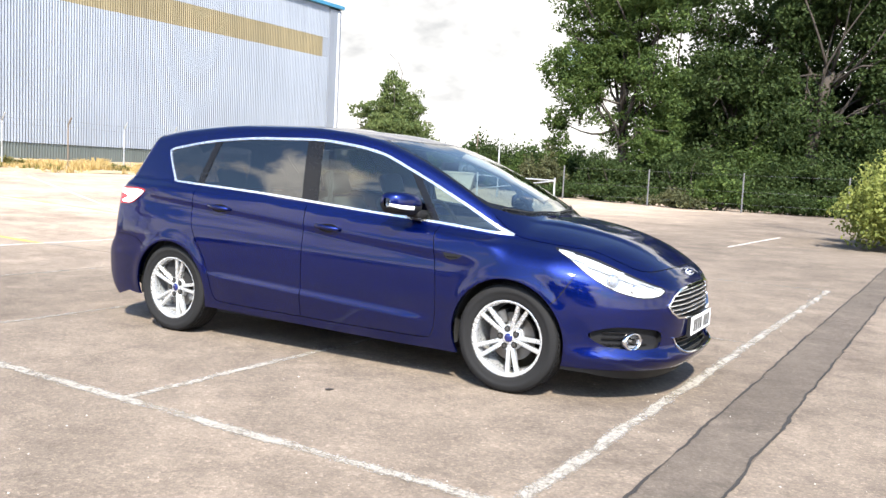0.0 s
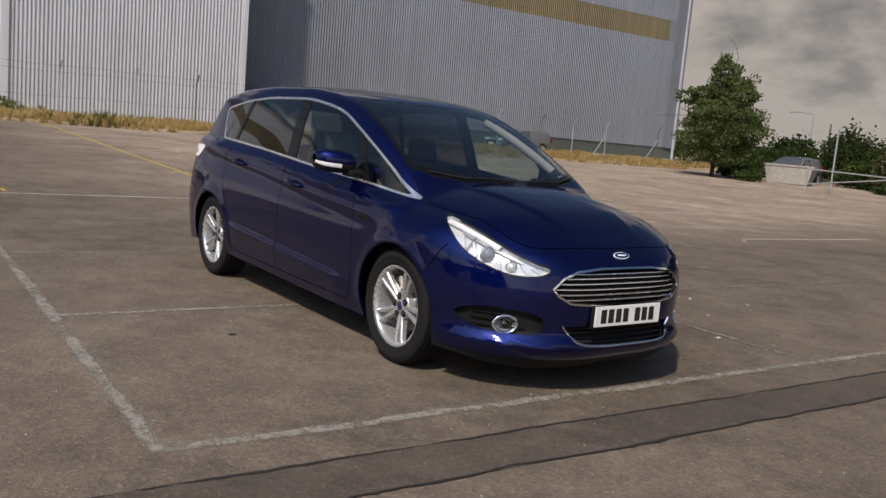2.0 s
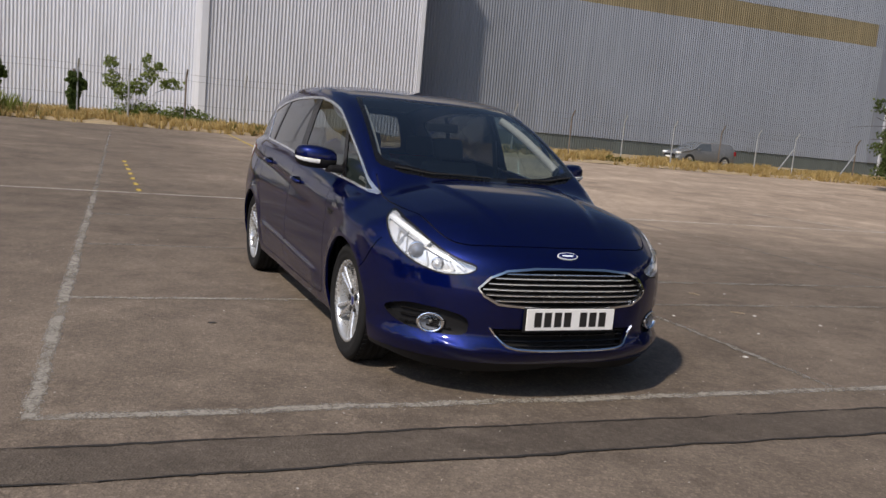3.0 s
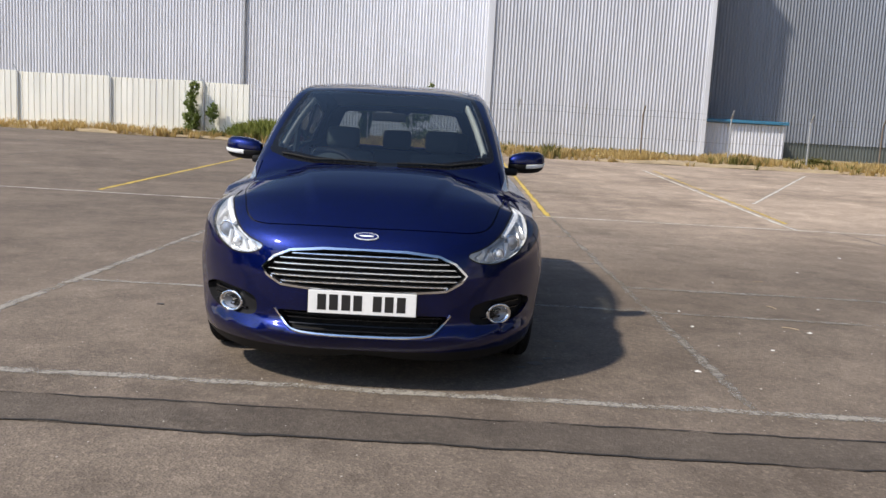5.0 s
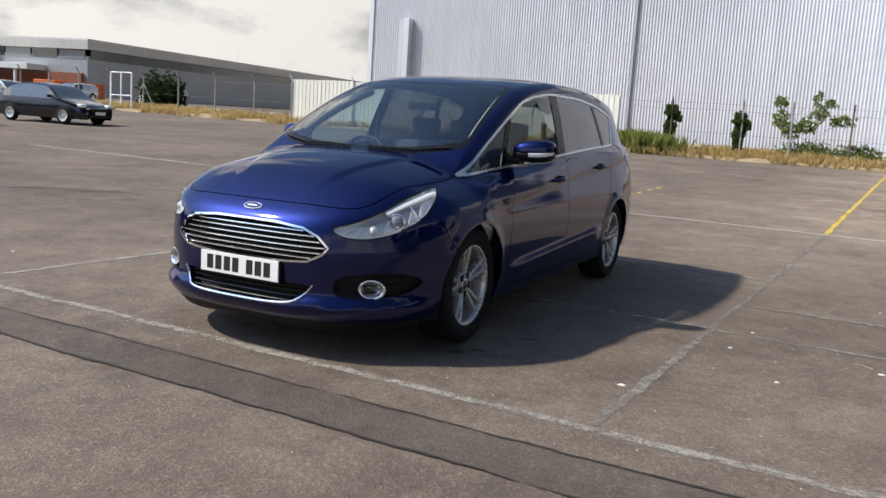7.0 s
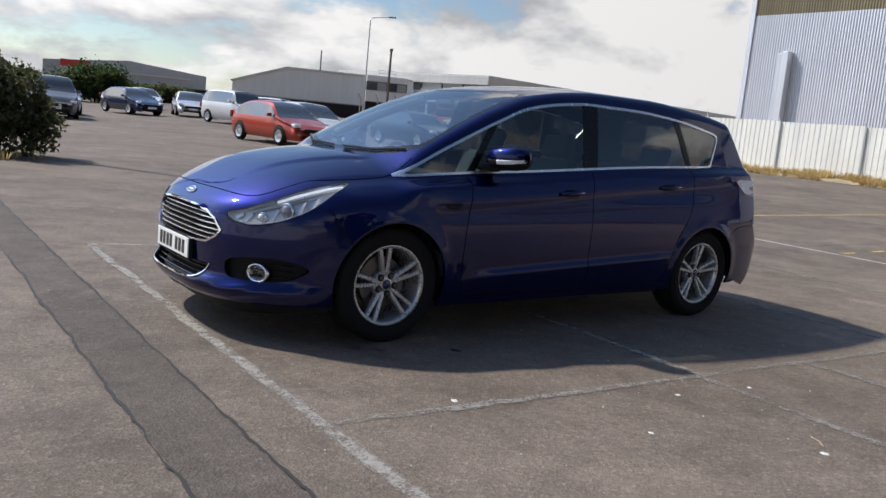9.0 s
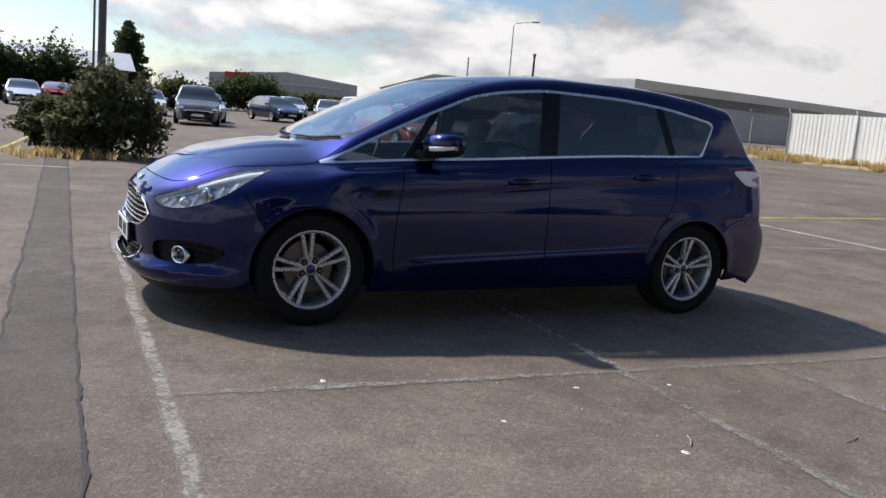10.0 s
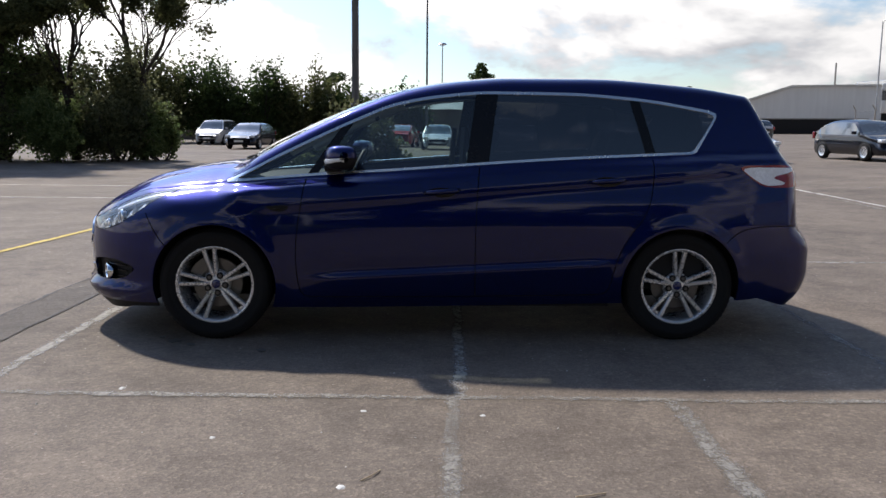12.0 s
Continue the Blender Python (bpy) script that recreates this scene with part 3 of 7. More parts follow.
FRAME_W, GAP = 0.015, 0.006
daylight = window_outline(FRAME_W)
regions = [     # (name, view, outline), the first that holds a place wins
    ("arch", "side", arc_f), ("arch", "side", arc_r),
    ("pillar_trim", "side", quad(0.868, 0.96, 0.545, 1.42, 0.028)), ("pillar_trim", "side", quad(-0.165, 1.03, -0.245, 1.56, 0.068)), ("pillar_trim", "side", quad(-1.255, 1.10, -1.135, 1.54, 0.030)),
    ("window", "side", window_outline(FRAME_W)), ("chrome_frame", "side", window_outline(0.0)),
    ("windscreen", "top", glass_in), ("windscreen_border", "top", screen),
    ("headlamp", "corner", lamp_poly), ("lamp_seal", "corner", grown(lamp_poly, 0.007)),
    ("grille", "front", grown(grille_poly, -0.003)), ("grille_frame", "front", grown(grille_poly, 0.008)),
    ("intake", "front", intake_poly), ("fog_recess", "front", fog_poly),
    ("tail_clear", "side", rounded([(-1.785, 1.076), (-1.855, 1.015), (-1.945, 0.962), (-2.07, 0.968), (-2.08, 0.985), (-1.98, 1.015), (-2.15, 1.05), (-2.13, 1.074)], 2)), ("tail_lamp", "side", tail_poly), ("rear_glass", "rear", rear_glass),
    ("gap", "top", ribbon(bonnet_line, GAP)),
    ("gap", "side", ribbon([(0.868, 0.985), (0.895, 0.82), (0.925, 0.62), (0.925, 0.42), (0.90, 0.275), (0.80, 0.268), (0.2, 0.270), (-0.9, 0.285), (-0.985, 0.30), (-1.015, 0.46), (-1.075, 0.62), (-1.20, 0.78), (-1.245, 0.93), (-1.25, 1.115)], GAP)),
    ("gap", "side", ribbon([(-0.185, 1.062), (-0.165, 0.8), (-0.160, 0.5), (-0.165, 0.280)], GAP)),
    ("gap", "side", ribbon([(1.83, 0.770), (1.75, 0.63), (1.70, 0.58)], GAP)),
    ("gap", "side", ribbon([(-1.70, 0.62), (-1.80, 0.70), (-1.98, 0.72), (-2.2, 0.715)], GAP)),
    ("bonnet", "top", np.concatenate([rounded(bonnet_line, 2, False), np.array([(1.21, 0.66), (1.27, 0.56), (1.34, 0.40), (1.372, 0.2), (1.38, -0.01)])])),
    ("front_door", "side", rounded([(0.868, 0.99), (0.895, 0.82), (0.925, 0.62), (0.925, 0.42), (0.90, 0.275), (-0.165, 0.275), (-0.160, 0.5), (-0.165, 0.8), (-0.188, 1.075)], 1)),
    ("rear_door", "side", [(-0.188, 1.075), (-0.165, 0.8), (-0.160, 0.5), (-0.165, 0.275), (-0.9, 0.285), (-0.985, 0.30), (-1.015, 0.46), (-1.075, 0.62), (-1.20, 0.78), (-1.245, 0.93), (-1.25, 1.135)]),
    ("front_valance", "side", [(1.60, 0.05), (1.60, 0.225), (1.85, 0.222), (2.1, 0.214), (2.6, 0.205), (2.6, 0.05)]),
    ("front_bumper", "side", [(1.83, 0.770), (1.75, 0.63), (1.68, 0.57), (1.60, 0.05), (2.6, 0.05), (2.6, 0.73), (2.2, 0.75), (1.95, 0.80)]),
    ("rear_bumper", "side", [(-1.66, 0.60), (-1.80, 0.70), (-1.98, 0.72), (-2.6, 0.715), (-2.6, 0.05), (-1.6, 0.05)]),
]
# rows of points along the pressed lines of the flanks
guides = [np.array([(x, 0.790 + (1.134 - x) * 0.0842 + o) for x in (1.20, -1.78)]) for o in (-0.045, -0.022, 0.0, 0.022, 0.045)]
guides += [np.array([(x, 0.468 - 0.0545 * x - o) for x in (0.88, -0.98)]) for o in (-0.012, 0.006, 0.022, 0.038, 0.056, 0.08, 0.11)]
facing = {"side": (1, 0.22), "top": (2, 0.18), "front": (0, 0.15), "rear": (0, -0.15), "corner": (0, -0.6)}
CUT = 1.93
FRONT_EYE, REAR_EYE = np.array([1.45, 0, 0.50]), np.array([-1.45, 0, 0.70])
floor_edge = keyed([-2.5, -2.2, -1.85, -1.1, 0.9, 1.75, 2.0, 2.5], [0.36, 0.325, 0.255, 0.235, 0.20, 0.20, 0.185, 0.18])


def chart(patch, p):
    """3D places to the flat coordinates of a patch."""
    if patch == "mid":
        return np.stack([p[:, 0], 0.9 * np.arctan2(p[:, 2] - 0.55, p[:, 1])], 1)
    eye, s = (FRONT_EYE, 1) if patch == "front" else (REAR_EYE, -1)
    d = np.maximum((p[:, 0] - eye[0]) * s, 0.05)
    return np.stack([p[:, 1] / d, (p[:, 2] - eye[2]) / d], 1) * 0.6


def unchart(patch, q):
    if patch == "mid":
        t = q[:, 1] / 0.9
        return cast(np.stack([q[:, 0], 0 * t, 0 * t + 0.55], 1), np.stack([0 * t, np.cos(t), np.sin(t)], 1))
    eye, s = (FRONT_EYE, 1) if patch == "front" else (REAR_EYE, -1)
    way = np.stack([np.full(len(q), float(s)), q[:, 0] / 0.6, q[:, 1] / 0.6], 1)
    return cast(np.repeat(eye[None], len(q), 0), way)


def border(patch):
    if patch == "mid":
        xs = np.linspace(-CUT, CUT, 131)
        low = view_cast("side", np.stack([xs, floor_edge(xs)], 1))
        low = chart("mid", low)
        top = np.stack([xs[::-1], np.full(len(xs), 0.9 * math.pi / 2)], 1)
        return np.concatenate([low, top])
    s = 1 if patch == "front" else -1
    low = view_cast("side", np.array([(s * CUT, floor_edge(s * CUT))]))[0]
    t0 = math.atan2(low[2] - 0.55, low[1])
    ts = np.linspace(t0, math.pi / 2, 70)
    ring = cast(np.stack([0 * ts + s * CUT, 0 * ts, 0 * ts + 0.55], 1), np.stack([0 * ts, np.cos(ts), np.sin(ts)], 1))
    zl = float(floor_edge(s * 2.3))
    mid_low = view_cast("front" if s > 0 else "rear", np.array([(0.0, zl)]))[0]
    ring = chart(patch, ring)
    base = chart(patch, mid_low[None])[0]
    lows = np.linspace(base, ring[0], 30)[:-1]
    return np.concatenate([ring, np.linspace(ring[-1], base, 40)[1:-1], lows])


def build_patch(patch, gap):
    from mathutils.geometry import delaunay_2d_cdt
    edge = dense(border(patch), gap)
    pts, edges = [edge], [(i, (i + 1) % len(edge)) for i in range(len(edge))]
    n = len(edge)
    for _, view, poly in regions:
        flat = dense(poly, 0.022)
        p3 = view_cast(view, flat)
        keep = (np.abs(p3[:, 0]) < CUT + 0.08) if patch == "mid" else ((p3[:, 0] > CUT - 0.15) if patch == "front" else (p3[:, 0] < -CUT + 0.15))
        keep &= p3[:, 1] > -0.02
        if keep.sum() < 2:
            continue
        q = chart(patch, p3)
        index = np.cumsum(keep) - 1 + n
        k = len(q)
        edges += [(int(index[i]), int(index[(i + 1) % k])) for i in range(k) if keep[i] and keep[(i + 1) % k]]
        pts.append(q[keep])
        n += int(keep.sum())
    for line in guides if patch == "mid" else []:
        q = chart(patch, view_cast("side", dense(line, 0.02, False)))
        edges += [(n + i, n + i + 1) for i in range(len(q) - 1)]
        pts.append(q)
        n += len(q)
    fixed = np.concatenate(pts)
    lo, hi = edge.min(0), edge.max(0)
    gx, gy = np.meshgrid(np.arange(lo[0], hi[0], gap), np.arange(lo[1], hi[1], gap * 0.87))
    gx = gx + (np.arange(gx.shape[0]) % 2)[:, None] * gap / 2
    grid = np.stack([gx.ravel(), gy.ravel()], 1)
    grid = grid[inside(edge, grid)]
    cell = {}
    for a, b in (fixed / gap).tolist():
        cell.setdefault((math.floor(a), math.floor(b)), []).append((a * gap, b * gap))
    far = []
    for a, b in grid.tolist():
        i, j = math.floor(a / gap), math.floor(b / gap)
        near = any((a - c) ** 2 + (b - d) ** 2 < (0.42 * gap) ** 2 for di in (-1, 0, 1) for dj in (-1, 0, 1) for c, d in cell.get((i + di, j + dj), ()))
        if not near:
            far.append((a, b))
    allpts = np.concatenate([fixed, np.array(far)])
    v, _, f, *_ = delaunay_2d_cdt([Vector(p) for p in allpts.tolist()], edges, [], 0, 1e-6, False)
    v = np.array([tuple(p) for p in v])
    f = np.array([tuple(t) for t in f if len(t) == 3])
    mid = v[f].mean(1)
    f = f[inside(edge, mid)]
    mid = v[f].mean(1)
    p3, c3 = unchart(patch, v), unchart(patch, mid)
    p3[:, 1] = np.maximum(p3[:, 1], 0)
    normal = np.cross(p3[f[:, 1]] - p3[f[:, 0]], p3[f[:, 2]] - p3[f[:, 0]])
    cn = field_normal(c3)
    flip = (normal * cn).sum(1) < 0
    f[flip] = f[flip][:, ::-1]
    names = np.full(len(f), "tailgate" if patch == "rear" else "body_shell", dtype=object)
    free = np.ones(len(f), bool)
    for name, view, poly in regions:
        axis, least = facing[view]
        ok = free & ((cn[:, axis] > least) if least > -0.5 and view != "rear" else (cn[:, 0] < -0.15) if view == "rear" else (c3[:, 0] > 1.5))
        if name.endswith(("bumper", "valance")):
            ok = free.copy()
        if view == "top":
            ok &= c3[:, 2] > 0.7
        if view == "front":
            ok &= c3[:, 0] > 1.7
        flat = view_flat(view, c3)
        hit = ok & inside(poly, flat)
        if name == "pillar_trim":
            hit &= inside(daylight, flat)
        names[hit], free = name, free & ~hit
    return p3, f, names, c3


def sheet(verts, faces, depth, both=True, proud=0.0):
    """A panel mesh from body triangles: exact normals, edges turned in by depth, mirrored to the other side on request."""
    used, inv = np.unique(faces.ravel(), return_inverse=True)
    p, f = verts[used], inv.reshape(-1, 3)
    # join equal places
    keys, inv2 = np.unique(np.round(p, 4), axis=0, return_inverse=True)
    first = np.zeros(len(keys), int)
    first[inv2.ravel()] = np.arange(len(p))
    p, f = p[first], inv2.ravel()[f]
    f = f[(f[:, 0] != f[:, 1]) & (f[:, 1] != f[:, 2]) & (f[:, 0] != f[:, 2])]
    n = field_normal(p)
    n[p[:, 1] < 1e-4, 1] = 0
    p = p + n * proud
    count = {}
    for t in f.tolist():
        for a, b in ((t[0], t[1]), (t[1], t[2]), (t[2], t[0])):
            count[(a, b)] = 1
    rim = [(a, b) for a, b in count if (b, a) not in count and not (p[a, 1] < 1e-4 and p[b, 1] < 1e-4)]
    vs, ns, fs = [p], [n], [f.tolist()]
    base = len(p)
    if depth and rim:
        ids = sorted({i for e in rim for i in e})
        look_up = {i: k for k, i in enumerate(ids)}
        q = p[ids]
        vs += [q, q - n[ids] * depth]
        ns += [np.zeros((2 * len(ids), 3))]
        m = len(ids)
        fs.append([(base + look_up[b], base + look_up[a], base + m + look_up[a], base + m + look_up[b]) for a, b in rim])
    v, nn, ff = np.concatenate(vs), np.concatenate(ns), [tuple(t) for part_ in fs for t in part_]
    if both:
        k = len(v)
        flipped = np.array([1, -1, 1])
        on_line = (np.abs(v[:, 1]) < 1e-4) & (np.linalg.norm(nn, axis=1) > 0.5)
        twin = np.where(on_line, 0, 1)
        index = np.where(on_line, np.arange(k), k + np.cumsum(twin) - 1)
        v, nn = np.concatenate([v, (v * flipped)[~on_line]]), np.concatenate([nn, (nn * flipped)[~on_line]])
        ff = ff + [tuple(int(index[i]) for i in reversed(t)) for t in ff]
    return v, nn, ff


def sheet_part(name, data, material, parent, label="", mirror=False):
    v, n, f = data
    if mirror:
        v, n, f = v * [1, -1, 1], n * [1, -1, 1], [tuple(reversed(t)) for t in f]
    used = sorted({int(i) for t in f for i in t})
    me = mesh_from(name, v, f, True)
    me.normals_split_custom_set_from_vertices([tuple(map(float, n[i])) for i in used])
    return part_mesh(name, me, material, parent, label)


def build_car(car):
    made = [build_patch(p, 0.028) for p in ("mid", "front", "rear")]
    pick, offset = [], 0
    for p3, f, names, c3 in made:
        pick.append((p3, f + offset, names, c3))
        offset += len(p3)
    verts = np.concatenate([m[0] for m in pick])
    faces = np.concatenate([m[1] for m in pick])
    names = np.concatenate([m[2] for m in pick])
    mids = np.concatenate([m[3] for m in pick])
    of = {n: faces[names == n] for n in set(names)}
    ob = {}
    for name, label in (("body_shell", ""), ("bonnet", ""), ("front_bumper", ""), ("rear_bumper", ""), ("tailgate", "")):
        ob[name] = sheet_part(name, sheet(verts, of[name], 0.016), PAINT, car, label)
    for name in ("front_valance", "rear_valance"):
        if name in of:
            sheet_part(name, sheet(verts, of[name], 0.012, True, -0.003), BLACK, car, "black plastic lower edge")
    for name in ("front_door", "rear_door"):
        data = sheet(verts, of[name], 0.016, False)
        ob[name] = [sheet_part(name, data, PAINT, car), sheet_part(name, data, PAINT, car, mirror=True)]
    for s in (0, 1):
        sheet_part("window_surround", sheet(verts, of["chrome_frame"], 0.012, False, 0.004), SATIN, car, "thin bright chrome strip round the side windows", s)
        for xs, nm in (((0.2, 1.0), "quarterlight_pillar"), ((-0.6, 0.2), "centre_pillar"), ((-1.6, -0.8), "rear_pillar")):
            sel = (names == "pillar_trim") & (mids[:, 0] > xs[0]) & (mids[:, 0] < xs[1])
            sheet_part(nm, sheet(verts, faces[sel], 0.01, False, 0.002), GLOSS_BLACK, car, "gloss black pillar trim", s)
        lines = [(0.868, 0.545), (-0.165, -0.245), (-1.255, -1.135)]
        where = np.zeros(len(names), int)
        for lo_x, hi_x in lines:
            t = np.clip((mids[:, 2] - 1.03) / 0.46, 0, 1)
            where += (mids[:, 0] < lo_x + (hi_x - lo_x) * t).astype(int)
        for k, (nm, mat, lab) in enumerate((("quarterlight", GLASS, ""), ("front_door_window", GLASS, ""), ("rear_door_window", PRIVACY, "dark privacy glass"), ("rear_side_window", PRIVACY, "dark privacy glass"))):
            sel = (names == "window") & (where == k)
            sheet_part(nm, sheet(verts, faces[sel], 0.0, False, -0.002), mat, car, lab, s)
    sheet_part("windscreen", sheet(verts, of["windscreen"], 0.0), SCREEN, car).visible_shadow = False
    sheet_part("windscreen_border", sheet(verts, of["windscreen_border"], 0.01), GLOSS_BLACK, car, "black band round the windscreen")
    sheet_part("rear_window", sheet(verts, of["rear_glass"], 0.0), REAR_GLASS, car).visible_shadow = False
    sheet_part("panel_gap", sheet(verts, of["gap"], 0.0, True, -0.008), DARK, car, "dark shut lines between the panels")
    return verts, faces, names, mids, of, ob


def strip_along(view, points, width, height, lift=0.0, gap=0.015, flat_up=False):
    """A bar of rectangular section that follows the body."""
    p2 = dense(rounded(points, 2, False), gap, False)
    p = view_cast(view, p2)
    n = field_normal(p)
    t = np.gradient(p, axis=0)
    t /= np.linalg.norm(t, axis=1, keepdims=True)
    b = np.cross(n, t)
    p = p + n * lift
    rows = [p + b * width / 2, p + b * width * 0.3 + n * height, p - b * width * 0.3 + n * height, p - b * width / 2, p - n * 0.01]
    verts = np.stack(rows, 1).reshape(-1, 3)
    k, faces = 5, []
    for i in range(len(p) - 1):
        for j in range(k):
            faces.append((i * k + j, i * k + (j + 1) % k, (i + 1) * k + (j + 1) % k, (i + 1) * k + j))
    faces += [tuple(range(k)), tuple(range(len(verts) - 1, len(verts) - k - 1, -1))]
    return verts, faces


def both_sides(vf):
    v, f = vf
    v = np.asarray([tuple(p) for p in v], float)
    k = len(v)
    return np.concatenate([v, v * [1, -1, 1]]), list(f) + [tuple(i + k for i in reversed(t)) for t in f]


def mirrored(vf):
    v, f = vf
    return np.asarray([tuple(p) for p in v], float) * [1, -1, 1], [tuple(reversed(t)) for t in f]


def wheel(parent, x, y, side, spin=0.0):
    """A tyre on a silver wheel with five pairs of spokes; its outer face looks along +y for side 1."""
    hub = new("wheel")
    hub.parent = parent
    hub.matrix_basis = pose(x, y, HUB_Z, 0, 0, 0 if side > 0 else 180)
    R, rim = HUB_Z, 0.238
    prof = [(0.218, -0.105), (0.262, -0.112), (0.300, -0.116), (0.322, -0.104), (R - 0.003, -0.088)]
    for k in range(4):
        a = -0.072 + k * 0.040
        prof += [(R, a), (R, a + 0.024), (R - 0.007, a + 0.027), (R - 0.007, a + 0.037)]
    prof += [(R - 0.003, 0.088), (0.322, 0.104), (0.318, 0.1065), (0.300, 0.114), (0.285, 0.1165), (0.283, 0.1145), (0.262, 0.113), (0.240, 0.106), (0.232, 0.098)]
    part_mesh("tyre", mesh_from("tyre", *lathe(prof, 96), True), RUBBER, hub)
    blocks = []
    for k in range(64):
        t = 2 * math.pi * k / 64
        for s in (-1, 1):
            c, sn = math.cos(t), math.sin(t)
            rows = [((R + 0.0015) * math.cos(t + d), s * w, (R + 0.0015) * math.sin(t + d)) for d, w in ((-0.03, 0.086), (0.025, 0.082), (0.025, 0.060), (-0.03, 0.064))]
            low = [((R - 0.02) * p[0] / R, p[1] * 1.02, (R - 0.02) * p[2] / R) for p in rows]
            blocks.append((rows + low, [(0, 1, 2, 3), (0, 4, 5, 1), (1, 5, 6, 2), (2, 6, 7, 3), (3, 7, 4, 0)]))
    tagged(part_mesh("tread_block", mesh_from("tread", *merge(blocks)), RUBBER, hub, "worn rubber shoulder blocks"), kind="stuff")
    prof = [(0.205, -0.09), (0.212, 0.02), (0.214, 0.072), (0.220, 0.094), (0.2365, 0.1035), (0.2385, 0.0985), (0.236, 0.090), (0.228, 0.08)]
    part_mesh("rim", mesh_from("rim", *lathe(prof, 72), True), ALLOY, hub)
    spokes = []
    for k in range(5):
        mid = math.pi / 2 + spin + 2 * math.pi * k / 5
        for s in (-1, 1):
            sections = []
            for r, off, w, depth, y0 in ((0.045, 0.0105, 0.027, 0.040, 0.0665), (0.09, 0.0150, 0.0255, 0.040, 0.073), (0.15, 0.0235, 0.0245, 0.034, 0.083), (0.200, 0.0305, 0.0255, 0.030, 0.090), (0.226, 0.0345, 0.032, 0.030, 0.092)):
                e, n = Vector((math.cos(mid), 0, math.sin(mid))), Vector((-math.sin(mid), 0, math.cos(mid)))
                c = e * r + n * (s * off)
                sections.append([c + n * (w / 2) + Vector((0, y0 - depth, 0)), c + n * (w / 2) + Vector((0, y0 - 0.007, 0)), c + n * (w * 0.26) + Vector((0, y0, 0)), c - n * (w * 0.26) + Vector((0, y0, 0)), c - n * (w / 2) + Vector((0, y0 - 0.007, 0)), c - n * (w / 2) + Vector((0, y0 - depth, 0))])
            vs = [p for sec in sections for p in sec]
            fs = [(i * 6 + j, (i + 1) * 6 + j, (i + 1) * 6 + (j + 1) % 6, i * 6 + (j + 1) % 6) for i in range(4) for j in range(6)]
            spokes.append((vs, fs + [tuple(range(6)), tuple(range(29, 23, -1))]))
    for vs, fs in spokes:
        part_mesh("spoke", mesh_from("spoke", vs, fs), ALLOY, hub)
    part_mesh("hub_plate", mesh_from("hub_plate", *lathe([(0.0, 0.068), (0.034, 0.068), (0.040, 0.065), (0.074, 0.062), (0.082, 0.050), (0.084, 0.01)], 40), True), ALLOY, hub)
    part_mesh("centre_cap", mesh_from("centre_cap", *lathe([(0.0, 0.0735), (0.022, 0.0725), (0.0275, 0.069), (0.029, 0.062)], 28), True), BADGE_BLUE, hub, "small blue centre cap")
    nuts = []
    for k in range(5):
        t = math.pi / 2 + spin + math.pi / 5 + 2 * math.pi * k / 5
        rec = [(0.0205 * math.cos(j * math.pi / 8) + 0.056 * math.cos(t), 0.0205 * math.sin(j * math.pi / 8) + 0.056 * math.sin(t)) for j in range(16)]
        part_mesh("nut_recess", mesh_from("nut_recess", *ngon_prism(rec, 0.03, 0.0690)), DARK, hub, "dark wheel nut hole")
        nut = [(0.011 * math.cos(j * math.pi / 3) + 0.056 * math.cos(t), 0.011 * math.sin(j * math.pi / 3) + 0.056 * math.sin(t)) for j in range(6)]
        part_mesh("wheel_nut", mesh_from("wheel_nut", *ngon_prism(nut, 0.03, 0.0745)), STEEL, hub)
    part_mesh("brake_disc", mesh_from("brake_disc", *lathe([(0.05, 0.012), (0.150, 0.012), (0.151, -0.01), (0.05, -0.01)], 48)), STEEL, hub, "grey steel brake disc")
    cal = [(0.10 * math.cos(t), 0.10 * math.sin(t)) for t in np.linspace(0.4, 1.3, 7)] + [(0.175 * math.cos(t), 0.175 * math.sin(t)) for t in np.linspace(1.3, 0.4, 7)]
    part_mesh("brake_caliper", mesh_from("brake_caliper", *ngon_prism(cal, -0.03, 0.035)), STEEL, hub)
    return hub


def seat(car, x, y, width, base_z, back_h, rake):
    s = root("seat", pose(x, y, base_z), "", "")
    for key in ("label", "category"):
        if key in s:
            del s[key]
    s.parent = car
    part("seat_cushion", boxed(0.02, 0, 0.09, 0.50, width, 0.17, bevel=0.05), SEAT, s, smooth=True)
    bm = bmesh.new()
    box(bm, 0, 0, back_h / 2, 0.13, width * 0.94, back_h, 0.05)
    bmesh.ops.transform(bm, matrix=pose(-0.24, 0, 0.12, 0, -rake, 0), verts=bm.verts)
    part("backrest", bm, SEAT, s, smooth=True)
    bm = bmesh.new()
    box(bm, 0, 0, back_h + 0.11, 0.09, 0.25, 0.17, 0.04)
    bmesh.ops.transform(bm, matrix=pose(-0.24, 0, 0.12, 0, -rake, 0), verts=bm.verts)
    part("head_restraint", bm, SEAT, s, smooth=True)


car = root("car", Matrix.Identity(4), "dark blue metallic people carrier parked across faded bays", "car")
verts, faces, names, mids, of, panel = build_car(car)

